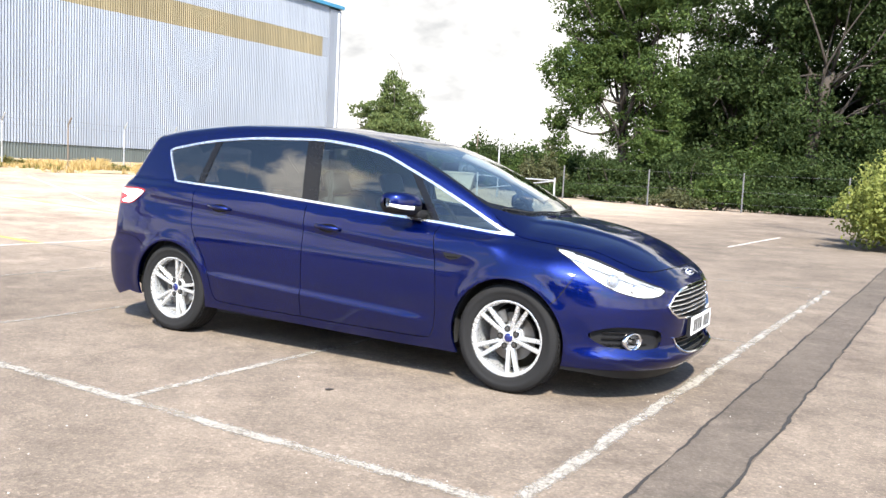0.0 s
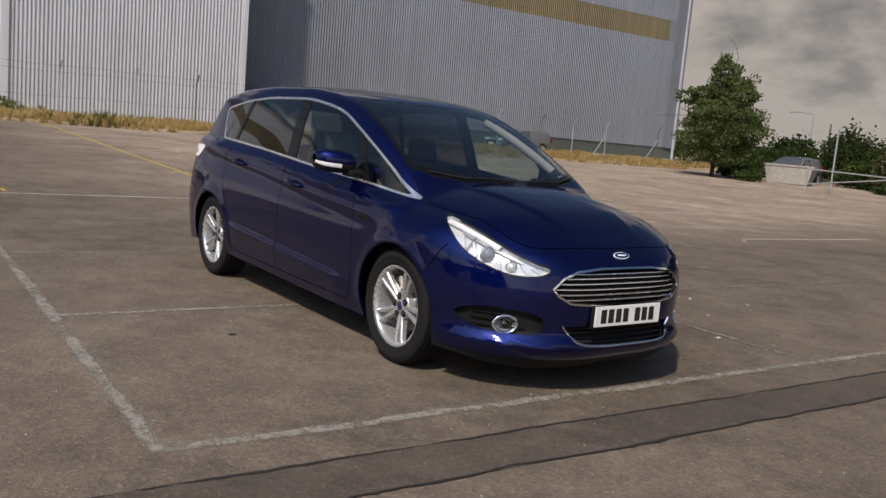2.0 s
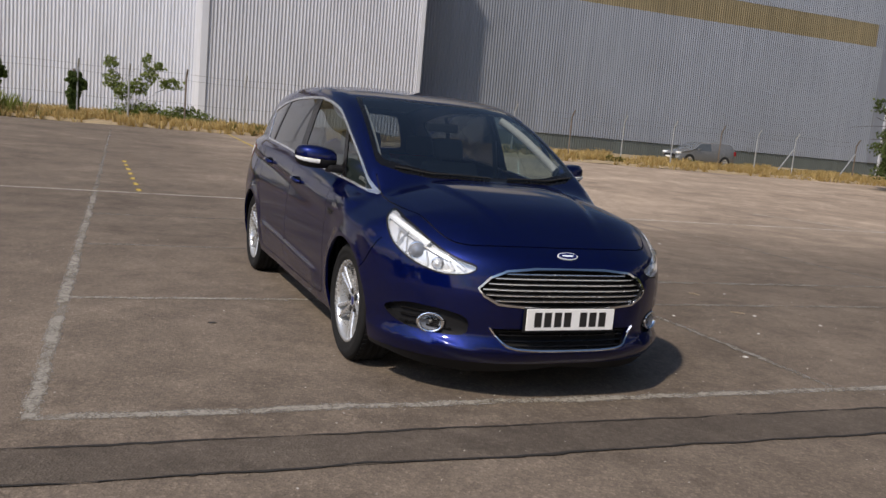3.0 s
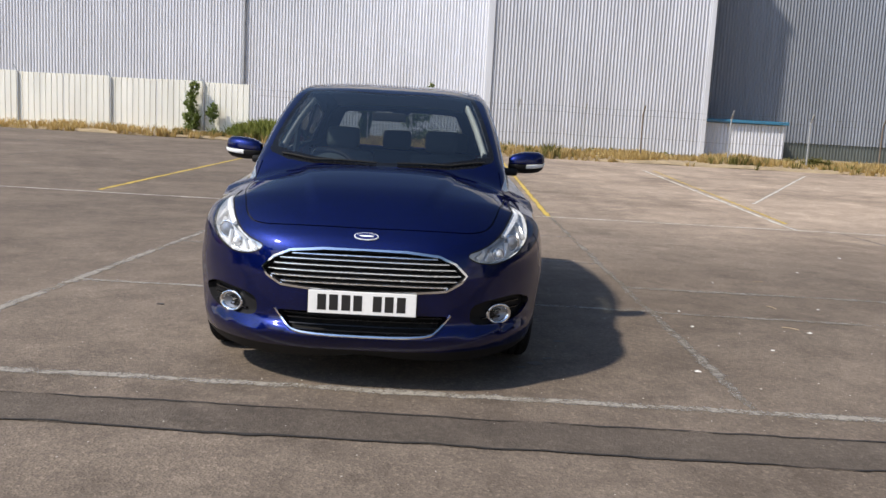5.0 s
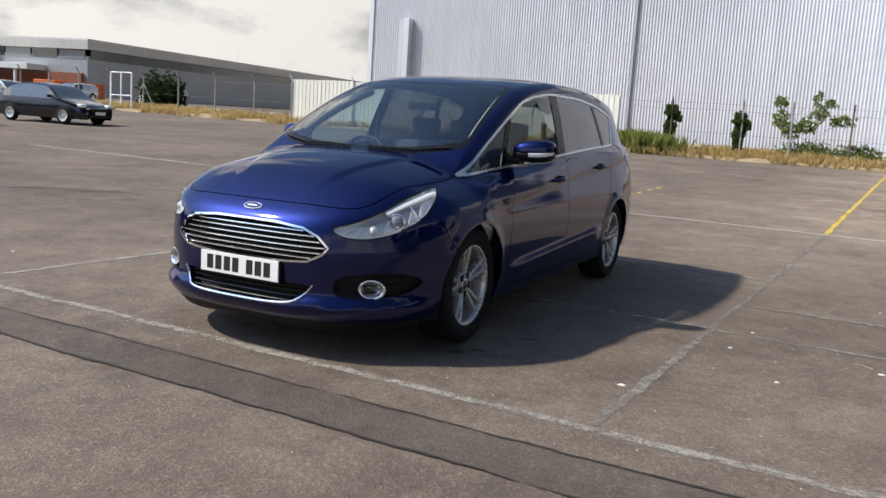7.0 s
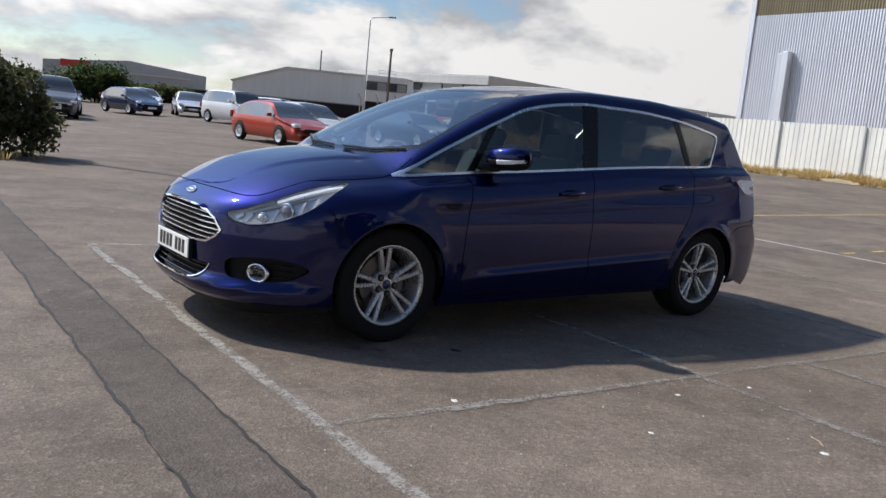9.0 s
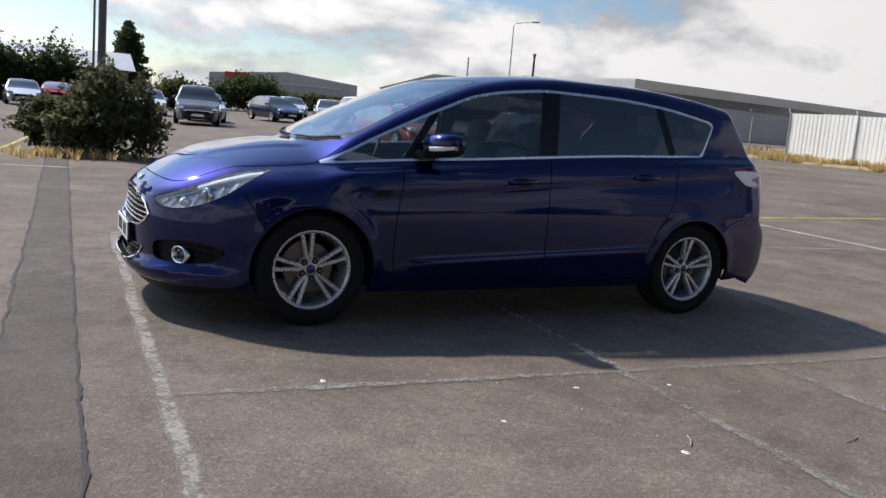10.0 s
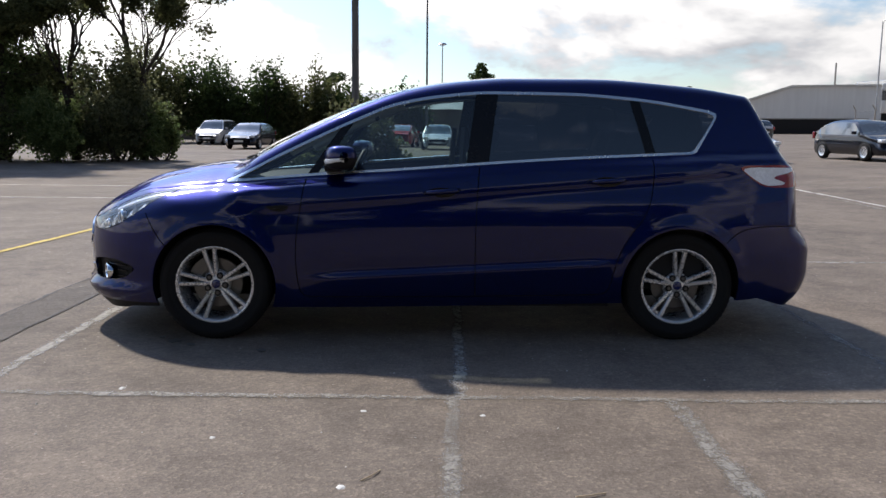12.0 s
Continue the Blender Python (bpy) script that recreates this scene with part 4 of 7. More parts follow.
# wheel arches and floor
for xw in (WHEEL_F, WHEEL_R):
    for s in (1, -1):
        arc = np.linspace(-0.22, math.pi + 0.22, 26)
        v = [(xw + 0.385 * math.cos(t), s * y, HUB_Z + 0.385 * math.sin(t)) for y in (0.865, 0.55) for t in arc]
        n = len(arc)
        f = [(i, i + 1, n + i + 1, n + i) for i in range(n - 1)] + [tuple(range(n, 2 * n))]
        part_mesh("arch_liner", mesh_from("arch_liner", v, f), DARK, car)
out_f = [(-1.85, 0.60), (-1.8, 0.70), (-1.78, 0.5), (-1.06, 0.5), (-1.0, 0.86), (1.0, 0.86), (1.05, 0.5), (1.8, 0.5), (1.85, 0.72), (2.15, 0.55), (2.27, 0.3)]
part_mesh("underbody", mesh_from("underbody", *ngon_prism(out_f + [(x, -y) for x, y in reversed(out_f)], 0.205, 0.235, "z")), DARK, car)
cab = [(-2.05, 0.72), (-0.98, 0.80), (0.98, 0.80), (1.02, 0.62)]
part_mesh("cabin_floor", mesh_from("cabin_floor", *ngon_prism(cab + [(x, -y) for x, y in reversed(cab)], 0.30, 0.36, "z")), DASH, car)
for s in (1, -1):
    part("door_lining", boxed(-0.35, s * 0.815, 0.66, 2.5, 0.05, 0.60, bevel=0.02), DASH, car)
part("boot_cover", boxed(-1.72, 0, 0.96, 0.5, 1.4, 0.03, bevel=0.01), DASH, car)

# cabin lining under the roof
xs = np.linspace(0.2, -1.85, 24)
ys = np.linspace(-1, 1, 17)
v, f = [], []
for x in xs:
    wide = 0.545 + 0.05 * step((0.2 - x) / 0.6)
    for t in ys:
        y = t * wide
        v.append((x, y, float(top_line(x)) - float(top_crown(x)) * abs(y / 0.75) ** 3 - 0.035))
for i in range(len(xs) - 1):
    for j in range(len(ys) - 1):
        a = i * len(ys) + j
        f.append((a, a + 1, a + len(ys) + 1, a + len(ys)))
part_mesh("headliner", mesh_from("headliner", v, f, True), HEADLINER, car, "pale cloth roof lining")

# pale trims on the screen pillars, inside
for s in (1, -1):
    rows, quads = [], []
    for k, t in enumerate(np.linspace(0, 1, 10)):
        x, y = 1.02 - 0.70 * t, 0.650 - 0.095 * t
        z = float(top_line(x)) - float(top_crown(x)) * (y / 0.75) ** 3 - 0.030
        rows += [(x, s * y, z - 0.01), (x, s * (y - 0.024), z - 0.002), (x - 0.04, s * (y - 0.03), z - 0.04), (x - 0.05, s * y, z - 0.06)]
    quads = [(i * 4 + j, i * 4 + (j + 1) % 4, (i + 1) * 4 + (j + 1) % 4, (i + 1) * 4 + j) for i in range(9) for j in range(4)]
    part_mesh("screen_pillar_trim", mesh_from("screen_pillar_trim", rows, quads, True), HEADLINER, car, "pale inner pillar trim")

# seats, dashboard, wheel
for s in (1, -1):
    seat(car, 0.20, s * 0.38, 0.50, 0.42, 0.60, 20)
for y in (0.50, 0.0, -0.50):
    seat(car, -0.72, y, 0.44, 0.44, 0.58, 22)
bm = bmesh.new()
box(bm, 1.02, 0, 0.80, 0.62, 1.36, 0.36, 0.09)
part("dashboard", bm, DASH, car, smooth=True)
rim_pts = [(0.19 * math.cos(t), 0.19 * math.sin(t)) for t in np.linspace(0, 2 * math.pi, 33)]
sw = merge([tube([(0, p, q) for p, q in rim_pts], 0.015, 8, False), tube([(0.02, -0.17, 0), (0.03, 0, -0.01), (0.02, 0.17, 0)], 0.018, 6), tube([(0.03, 0, -0.02), (0.02, 0, -0.17)], 0.018, 6)])
part_mesh("steering_wheel", mesh_from("steering_wheel", *sw, True), BLACK, car, "black steering wheel on the right-hand side", pose(0.66, -0.38, 0.95, 0, -24, 0))
part("interior_mirror", boxed(0.47, 0, 1.37, 0.03, 0.23, 0.06, bevel=0.012), BLACK, car, m=pose(0, 0, 0))
for s in (1, -1):
    part_mesh("seat_belt", mesh_from("seat_belt", *tube([(-0.10, s * 0.70, 1.30), (-0.08, s * 0.73, 1.0), (-0.06, s * 0.76, 0.7)], [0.02, 0.022, 0.022], 4)), DASH, car)

# headlamps
lamp_faces = of["headlamp"]
for s in (0, 1):
    unit = new("headlamp")
    unit.parent = car
    unit["label"] = "clear swept-back headlamp with silver reflectors"
    sheet_part("lens_cover", sheet(verts, lamp_faces, 0.0, False, 0.002), LAMP_GLASS, unit, "clear lens", s).visible_shadow = False
    vs, ns, fs = sheet(verts, lamp_faces, 0.031, False, -0.004)
    rim_only = [t for t in fs if len(t) == 4]
    base_t = [t for t in fs if len(t) == 3]
    deep = vs - ns * 0.032 * (np.linalg.norm(ns, axis=1, keepdims=True) > 0.5)
    sheet_part("lamp_housing", (deep, ns, base_t), LAMP_SILVER, unit, "silver reflector bowl", s)
    sheet_part("lamp_wall", (vs, np.zeros_like(ns), rim_only), LAMP_SILVER, unit, "", s)
    sheet_part("lamp_seal", sheet(verts, of["lamp_seal"], 0.01, False, -0.001), BLACK, unit, "", s)
    for (a, b), r, mat, nm in (((-0.304, 0.745), 0.037, LENS_DARK, "projector"), ((-0.434, 0.694), 0.025, LAMP_SILVER, "reflector")):
        p = view_cast("corner", [(a, b)])[0]
        n = field_normal(p[None])[0]
        d = Vector((0.92, 0.39, 0.0))
        q = Vector(p) - Vector(n) * 0.026
        up = d.to_track_quat("Z", "Y").to_matrix().to_4x4()
        prof = [(r * 1.28, -0.004), (r * 1.2, 0.008), (r * 1.02, 0.004)]
        ring = lathe(prof, 28, "z")
        dome = lathe([(0.001, 0.028)] + [(r * math.sin(t), 0.026 * math.cos(t)) for t in np.linspace(0.2, 1.57, 7)] + [(r, -0.03)], 28, "z")
        for nm2, vf, mt in ((nm + "_ring", ring, CHROME), (nm, dome, mat)):
            v2 = [Matrix.Translation(q) @ up @ Vector(w) for w in vf[0]]
            vf2 = (v2, vf[1]) if s == 0 else mirrored((v2, vf[1]))
            part_mesh(nm2, mesh_from(nm2, *vf2, True), mt, unit)
    bar = strip_along("corner", [(-0.364, 0.782), (-0.249, 0.828), (-0.119, 0.874), (-0.054, 0.889)], 0.034, 0.010, -0.016)
    part_mesh("light_bar", mesh_from("light_bar", *(bar if s == 0 else mirrored(bar))), LAMP_WHITE, unit, "white daytime light bar")
    bar = strip_along("corner", [(-0.50, 0.716), (-0.40, 0.752), (-0.27, 0.800), (-0.15, 0.842)], 0.016, 0.006, -0.026)
    part_mesh("lamp_divider", mesh_from("lamp_divider", *(bar if s == 0 else mirrored(bar))), GALV, unit, "grey divider in the lamp")
    for a0, b0, a1, b1 in ((-0.585, 0.676, -0.545, 0.702), (-0.525, 0.664, -0.490, 0.708), (-0.375, 0.672, -0.350, 0.748), (-0.235, 0.725, -0.215, 0.800), (-0.165, 0.768, -0.150, 0.830)):
        bar = strip_along("corner", [(a0, b0), ((a0 + a1) / 2, (b0 + b1) / 2), (a1, b1)], 0.022, 0.012, -0.030)
        part_mesh("reflector_facet", mesh_from("reflector_facet", *(bar if s == 0 else mirrored(bar))), LAMP_SILVER, unit)
    bar = strip_along("corner", [(-0.559, 0.662), (-0.449, 0.653), (-0.319, 0.685), (-0.189, 0.752)], 0.012, 0.006, -0.034)
    part_mesh("chrome_blade", mesh_from("chrome_blade", *(bar if s == 0 else mirrored(bar))), LAMP_SILVER, unit)
    # tail lamp
    unit = new("tail_lamp")
    unit.parent = car
    unit["label"] = "red and clear wrap-round tail lamp"
    sheet_part("red_lens", sheet(verts, of["tail_lamp"], 0.01, False, 0.004), RED_LAMP, unit, "red plastic", s)
    sheet_part("clear_lens", sheet(verts, of["tail_clear"], 0.01, False, 0.005), LAMP_WHITE, unit, "white plastic", s)

# grille
vs, ns, fs = sheet(verts, of["grille"], 0.06)
deep = vs - ns * 0.06 * (np.linalg.norm(ns, axis=1, keepdims=True) > 0.5)
grille = sheet_part("grille", (deep, ns, [t for t in fs if len(t) == 3]), DARK, car, "black grille with bright horizontal bars")
sheet_part("grille_wall", (vs, np.zeros_like(ns), [t for t in fs if len(t) == 4]), BLACK, grille)
sheet_part("grille_frame", sheet(verts, of["grille_frame"], 0.02, True, 0.007), CHROME, grille, "chrome surround")
for z in (0.536, 0.565, 0.594, 0.623, 0.652, 0.678):
    low = np.interp(z, [0.522, 0.560, 0.592, 0.648, 0.683], [0.388, 0.455, 0.478, 0.425, 0.345])
    line = [(0.0, z), (low * 0.5, z), (low, z - 0.003)]
    part_mesh("grille_bar", mesh_from("grille_bar", *both_sides(strip_along("front", line, 0.0085, 0.005, -0.018))), SATIN, grille)
    part_mesh("bar_back", mesh_from("bar_back", *both_sides(strip_along("front", line, 0.020, 0.004, -0.034))), DARK, grille)

# lower intake and its bright lower trim
vs, ns, fs = sheet(verts, of["intake"], 0.07)
deep = vs - ns * 0.07 * (np.linalg.norm(ns, axis=1, keepdims=True) > 0.5)
intake = sheet_part("lower_intake", (deep, ns, [t for t in fs if len(t) == 3]), DARK, car, "black lower air intake with thin slats")
sheet_part("intake_wall", (vs, np.zeros_like(ns), [t for t in fs if len(t) == 4]), BLACK, intake)
for z in (0.318, 0.338, 0.358, 0.378):
    wide = np.interp(z, [0.30, 0.392], [0.325, 0.405])
    part_mesh("intake_slat", mesh_from("intake_slat", *both_sides(strip_along("front", [(0, z), (wide * 0.6, z), (wide, z)], 0.009, 0.005, -0.02))), GLOSS_BLACK, intake)
part_mesh("intake_trim", mesh_from("intake_trim", *both_sides(strip_along("front", [(0, 0.291), (0.20, 0.292), (0.335, 0.299), (0.375, 0.328), (0.428, 0.398)], 0.013, 0.008, 0.001))), CHROME, intake, "chrome strip under the intake")

# fog lamps
for s in (0, 1):
    vs, ns, fs = sheet(verts, of["fog_recess"], 0.035, False)
    deep = vs - ns * 0.035 * (np.linalg.norm(ns, axis=1, keepdims=True) > 0.5)
    fog = new("fog_lamp")
    fog.parent = car
    fog["label"] = "round fog lamp in a black recess"
    sheet_part("recess", (deep, ns, [t for t in fs if len(t) == 3]), BLACK, fog, "", s)
    sheet_part("recess_wall", (vs, np.zeros_like(ns), [t for t in fs if len(t) == 4]), BLACK, fog, "", s)
    for z in (0.365, 0.40, 0.435):
        bar = strip_along("front", [(0.60 + (z - 0.36) * 0.8, z), (0.70, z), (0.81, z)], 0.010, 0.005, -0.025)
        part_mesh("recess_slat", mesh_from("recess_slat", *(bar if s == 0 else mirrored(bar))), GLOSS_BLACK, fog)
    p = view_cast("front", [(0.683, 0.385)])[0]
    d = Vector((0.90, 0.43, 0))
    up = Matrix.Translation(Vector(p) - d * 0.012) @ d.to_track_quat("Z", "Y").to_matrix().to_4x4()
    up = up @ Matrix.Diagonal((1.22, 0.90, 1.0, 1.0))
    for nm, prof, mat in (("fog_ring", [(0.060, -0.02), (0.0600, 0.006), (0.056, 0.011), (0.047, 0.009), (0.043, -0.004)], CHROME), ("fog_glass", [(0.0005, 0.006), (0.02, 0.005), (0.044, -0.002)], LAMP_GLASS), ("fog_bowl", [(0.0005, -0.03), (0.02, -0.028), (0.044, -0.003)], LENS_DARK), ("fog_bulb", [(0.0005, -0.010), (0.010, -0.013), (0.012, -0.03)], STEEL)):
        vf = lathe(prof, 32, "z")
        v2 = [up @ Vector(w) for w in vf[0]]
        vf2 = (v2, vf[1]) if s == 0 else mirrored((v2, vf[1]))
        part_mesh(nm, mesh_from(nm, *vf2, True), mat, fog)

# number plate with plain bars, badge
plate = part("number_plate", boxed(2.378, 0, 0.4515, 0.008, 0.520, 0.112, bevel=0.003), PLATE_WHITE, car, "white number plate with dark characters")
part("plate_backing", boxed(2.362, 0, 0.445, 0.024, 0.530, 0.124, bevel=0.004), BLACK, plate)
for k, y in enumerate((-0.195, -0.138, -0.079, -0.022, 0.072, 0.129, 0.187)):
    part("character_bar", boxed(2.3826, y, 0.4515, 0.0012, 0.042, 0.076), PLATE_INK, plate)
p = view_cast("front", [(0.0, 0.762)])[0]
n = field_normal(p[None])[0]
up = Matrix.Translation(Vector(p)) @ Vector(n).to_track_quat("X", "Z").to_matrix().to_4x4()
badge = None
for nm, a, b, h, mat in (("badge", 0.059, 0.0235, 0.006, LAMP_WHITE), ("badge_field", 0.0553, 0.0202, 0.0072, BADGE_BLUE), ("badge_mark", 0.036, 0.0048, 0.0078, LAMP_WHITE)):
    oval = [(a * math.cos(t), b * math.sin(t)) for t in np.linspace(0, 2 * math.pi, 40, endpoint=False)]
    ob = part_mesh(nm, mesh_from(nm, *ngon_prism(oval, -0.01, h, "x")), mat, badge or car, "oval badge, blue with a bright rim" if badge is None else "", up if badge is None else None)
    badge = badge or ob

# door mirrors
for s in (1, -1):
    mir = new("door_mirror")
    mir.parent = car
    mir["label"] = "blue door mirror with a black base and clear indicator"
    stations = [(0.825, 0.045, 0.040), (0.845, 0.062, 0.056), (0.88, 0.078, 0.066), (0.93, 0.088, 0.072), (0.985, 0.090, 0.072), (1.03, 0.080, 0.066), (1.055, 0.058, 0.052), (1.066, 0.025, 0.030)]
    ts = np.linspace(-math.pi, math.pi, 49)
    ring = [(math.copysign(abs(math.cos(t)) ** 0.72, math.cos(t)), math.copysign(abs(math.sin(t)) ** 0.72, math.sin(t))) for t in ts]
    for nm, mat, lo, hi, grow, lab in (("mirror_cap", PAINT, -0.12, 1.0, 1.0, ""), ("mirror_base", BLACK, -1.0, -0.12, 0.985, "black lower mirror shell"), ("indicator", LAMP_WHITE, -0.52, -0.16, 1.02, "clear indicator strip")):
        v, f = [], []
        rows = [r for r in stations if nm != "indicator" or r[0] > 0.90]
        loop = [r for r in ring if nm != "indicator" or r[0] > -0.15]
        for y, a, b in rows:
            for c, d in loop:
                v.append((0.655 - (y - 0.9) * 0.30 + a * grow * c + 0.012, s * (y + (grow - 1) * 0.2), 1.112 + (y - 0.9) * 0.06 + b * min(max(d, lo), hi)))
        k = len(loop)
        for i in range(len(rows) - 1):
            for j in range(k - 1):
                q = (i * k + j, i * k + j + 1, (i + 1) * k + j + 1, (i + 1) * k + j)
                f.append(q if s < 0 else q[::-1])
        part_mesh(nm, mesh_from(nm, v, f, True), mat, mir, lab)
    part("mirror_foot", boxed(0.70, s * 0.81, 1.050, 0.11, 0.14, 0.05, bevel=0.02), BLACK, mir)
    part("mirror_glass", boxed(0.585, s * 0.955, 1.115, 0.004, 0.15, 0.09, bevel=0.001), CHROME, mir)

# door handles, wing vents, wipers
for k, (name, x, z) in enumerate((("front_door", 0.045, 0.914), ("rear_door", -0.965, 0.985))):
    for s in (0, 1):
        y = float(view_cast("side", [(x, z)])[0][1])
        sg = 1 if s == 0 else -1
        handle = new("handle")
        handle.parent = panel[name][s]
        grip = [(0.105, y - 0.005, -0.008), (0.085, y + 0.024, -0.004), (0.0, y + 0.034, 0.002), (-0.085, y + 0.026, 0.008), (-0.105, y - 0.003, 0.012)]
        v, f = tube([(x + a, sg * b, z + c) for a, b, c in grip], [0.011, 0.015, 0.017, 0.016, 0.011], 10)
        part_mesh("grip", mesh_from("grip", v, f, True), PAINT, handle)
        cup = [(x + 0.085 * math.cos(t), z - 0.004 + 0.030 * math.sin(t)) for t in np.linspace(0, 2 * math.pi, 24, endpoint=False)]
        part_mesh("cup", mesh_from("cup", *ngon_prism(cup, sg * (y - 0.02), sg * (y + 0.0025))), GLOSS_BLACK, handle)
for s in (1, -1):
    y = float(view_cast("side", [(1.02, 0.80)])[0][1])
    tri = [(1.105, 0.822), (0.960, 0.830), (0.985, 0.796), (1.015, 0.786), (1.075, 0.800)]
    vent = part_mesh("wing_vent", mesh_from("wing_vent", *ngon_prism(tri, s * (y - 0.02), s * (y + 0.003))), BLACK, car, "black vent in the front wing")
    part("vent_bar", boxed(1.02, s * (y + 0.004), 0.807, 0.10, 0.006, 0.008, bevel=0.002), GLOSS_BLACK, vent)
for y0, y1 in ((-0.60, -0.02), (0.10, 0.62)):
    ps = view_cast("top", [(float(np.interp(abs(y), [0, 0.4, 0.62], [1.345, 1.305, 1.205])), abs(y)) for y in np.linspace(y0, y1, 9)])
    line = [(p[0], y, p[2] + 0.011) for p, y in zip(ps, np.linspace(y0, y1, 9))]
    part_mesh("wiper", mesh_from("wiper", *tube(line, 0.0065, 6)), DARK, car, "black wiper arm and blade")
part_mesh("roof_aerial", mesh_from("roof_aerial", *ngon_prism([(-1.62, 1.575), (-1.74, 1.565), (-1.735, 1.60), (-1.715, 1.605)], -0.018, 0.018)), GLOSS_BLACK, car)
for s, spin_f, spin_r in ((1, -0.16, 0.02), (-1, 0.44, 0.26)):
    wheel(car, WHEEL_F, s * 0.802, s, spin_f)
    wheel(car, WHEEL_R, s * 0.800, s, spin_r)

# ---- the yard ----
def site_sheet(name, us, vs, material, lift=0.0, kind="structure", label="", category=""):
    """A draped grid over the yard."""
    U, V = np.meshgrid(np.asarray(us, float), np.asarray(vs, float), indexing="ij")
    Z = ground_z(U, V) + lift
    verts_ = np.stack([U.ravel(), V.ravel(), Z.ravel()], 1)
    n = len(vs)
    faces_ = [(i * n + j, (i + 1) * n + j, (i + 1) * n + j + 1, i * n + j + 1) for i in range(len(us) - 1) for j in range(n - 1)]
    ob = new(name, mesh_from(name, verts_, faces_, True))
    ob.data.materials.append(material)
    ob.matrix_world = SITE
    return tagged(ob, label, category, "", kind)


spread = [-3000, -1200, -500, -250, -140, -100, -80, -65, -55, -48, -42, -38, -35, -32, -30, -27, -24, -21, -18, -15, -12, -10, -8, -6, -4, -2, 0, 2, 4, 8, 12, 20, 30, 50, 90, 160, 400, 1200, 3000]
site_sheet("ground", spread, spread, ASPHALT, 0.0, "structure", "worn grey-brown asphalt car park with loose grit", "ground")


LINE_COUNT = []


def road_line(name, a, b, width, material, label, rough_edge=0.010, gap=0.12):
    """A painted line from a to b; its edges are uneven and fade out."""
    a, b = np.array(a, float), np.array(b, float)
    LINE_COUNT.append(name)
    lift = 0.0035 + 0.00012 * len(LINE_COUNT)
    n = max(2, int(np.linalg.norm(b - a) / (gap if np.linalg.norm(b - a) < 12 else 0.3)) + 1)
    d = (b - a) / np.linalg.norm(b - a)
    nrm = np.array([-d[1], d[0]])
    rows, solid, across = [], [], (-0.60, -0.22, 0.22, 0.60)
    for t in np.linspace(0, 1, n):
        c = a + (b - a) * t
        wander = random.uniform(-rough_edge, rough_edge)
        for k, s in enumerate(across):
            p = c + nrm * (s * width + wander + random.uniform(-rough_edge, rough_edge) * 0.6)
            rows.append((p[0], p[1], float(ground_z(*p)) + lift))
            solid.append(1.0 if k in (1, 2) else 0.0)
    me = mesh_from(name, rows, [(4 * i + k, 4 * i + k + 1, 4 * i + k + 5, 4 * i + k + 4) for i in range(n - 1) for k in range(3)])
    me.attributes.new("solid", "FLOAT", "POINT").data.foreach_set("value", solid)
    ob = new(name, me)
    me.materials.append(material)
    ob.matrix_world = SITE
    return tagged(ob, label, "road marking", "parking bay lines", "structure")


BAY_U = (2.31, -0.10, -2.50, -4.85)
white, faint = "worn white parking line on asphalt", "faded white parking line on asphalt"
road_line("bay_line", (2.31, -2.45), (2.31, 6.78), 0.10, LINE_WHITE, white)
road_line("bay_line", (2.26, 6.75), (-7.5, 6.75), 0.09, LINE_FAINT, faint)
road_line("bay_line", (2.30, -2.42), (-7.6, -2.38), 0.10, LINE_WHITE, white)
road_line("bay_line", (-7.6, -2.38), (-26.0, -2.3), 0.09, LINE_FAINT, faint)
for u in BAY_U[1:]:
    road_line("bay_line", (u, -2.38), (u, 2.03), 0.09, LINE_WHITE if u > -1 else LINE_FAINT, white if u > -1 else faint)
road_line("bay_line", (2.26, 2.05), (-7.6, 2.05), 0.085, LINE_FAINT, faint)
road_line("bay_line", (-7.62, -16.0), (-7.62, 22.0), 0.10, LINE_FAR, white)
road_line("bay_line", (-0.06, 2.07), (-0.02, 6.8), 0.10, LINE_FAINT, faint)
road_line("bay_line", (-1.12, 2.07), (-1.15, 6.8), 0.13, LINE_FAINT, faint)
road_line("yellow_line", (-7.66, 2.03), (-29.0, 2.05), 0.10, LINE_YELLOW, "worn yellow line on asphalt")
for k in range(7):
    road_line("yellow_line", (-7.9 - k * 0.85, -1.75 - k * 0.03), (-8.25 - k * 0.85, -1.76 - k * 0.03), 0.09, LINE_YELLOW, "broken remains of a yellow line on asphalt")
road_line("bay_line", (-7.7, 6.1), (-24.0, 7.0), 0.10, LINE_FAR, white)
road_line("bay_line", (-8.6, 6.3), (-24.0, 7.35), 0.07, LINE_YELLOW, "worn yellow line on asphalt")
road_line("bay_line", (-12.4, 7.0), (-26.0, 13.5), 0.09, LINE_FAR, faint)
road_line("yellow_line", (-8.0, -5.6), (-21.0, -5.9), 0.10, LINE_YELLOW, "worn yellow line on asphalt")
for v0 in (-10.3, -12.8, -15.3):
    road_line("bay_line", (-8.5, v0), (-22.0, v0 - 0.6), 0.09, LINE_FAINT, faint)
road_line("bay_line", (-12.0, -18.0), (-12.0, -4.0), 0.09, LINE_FAINT, faint)
road_line("yellow_line", (4.55, -2.0), (3.0, -24.0), 0.10, LINE_YELLOW, "worn yellow line on asphalt")
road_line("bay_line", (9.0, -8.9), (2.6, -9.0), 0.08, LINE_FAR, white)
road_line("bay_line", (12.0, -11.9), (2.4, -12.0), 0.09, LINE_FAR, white)
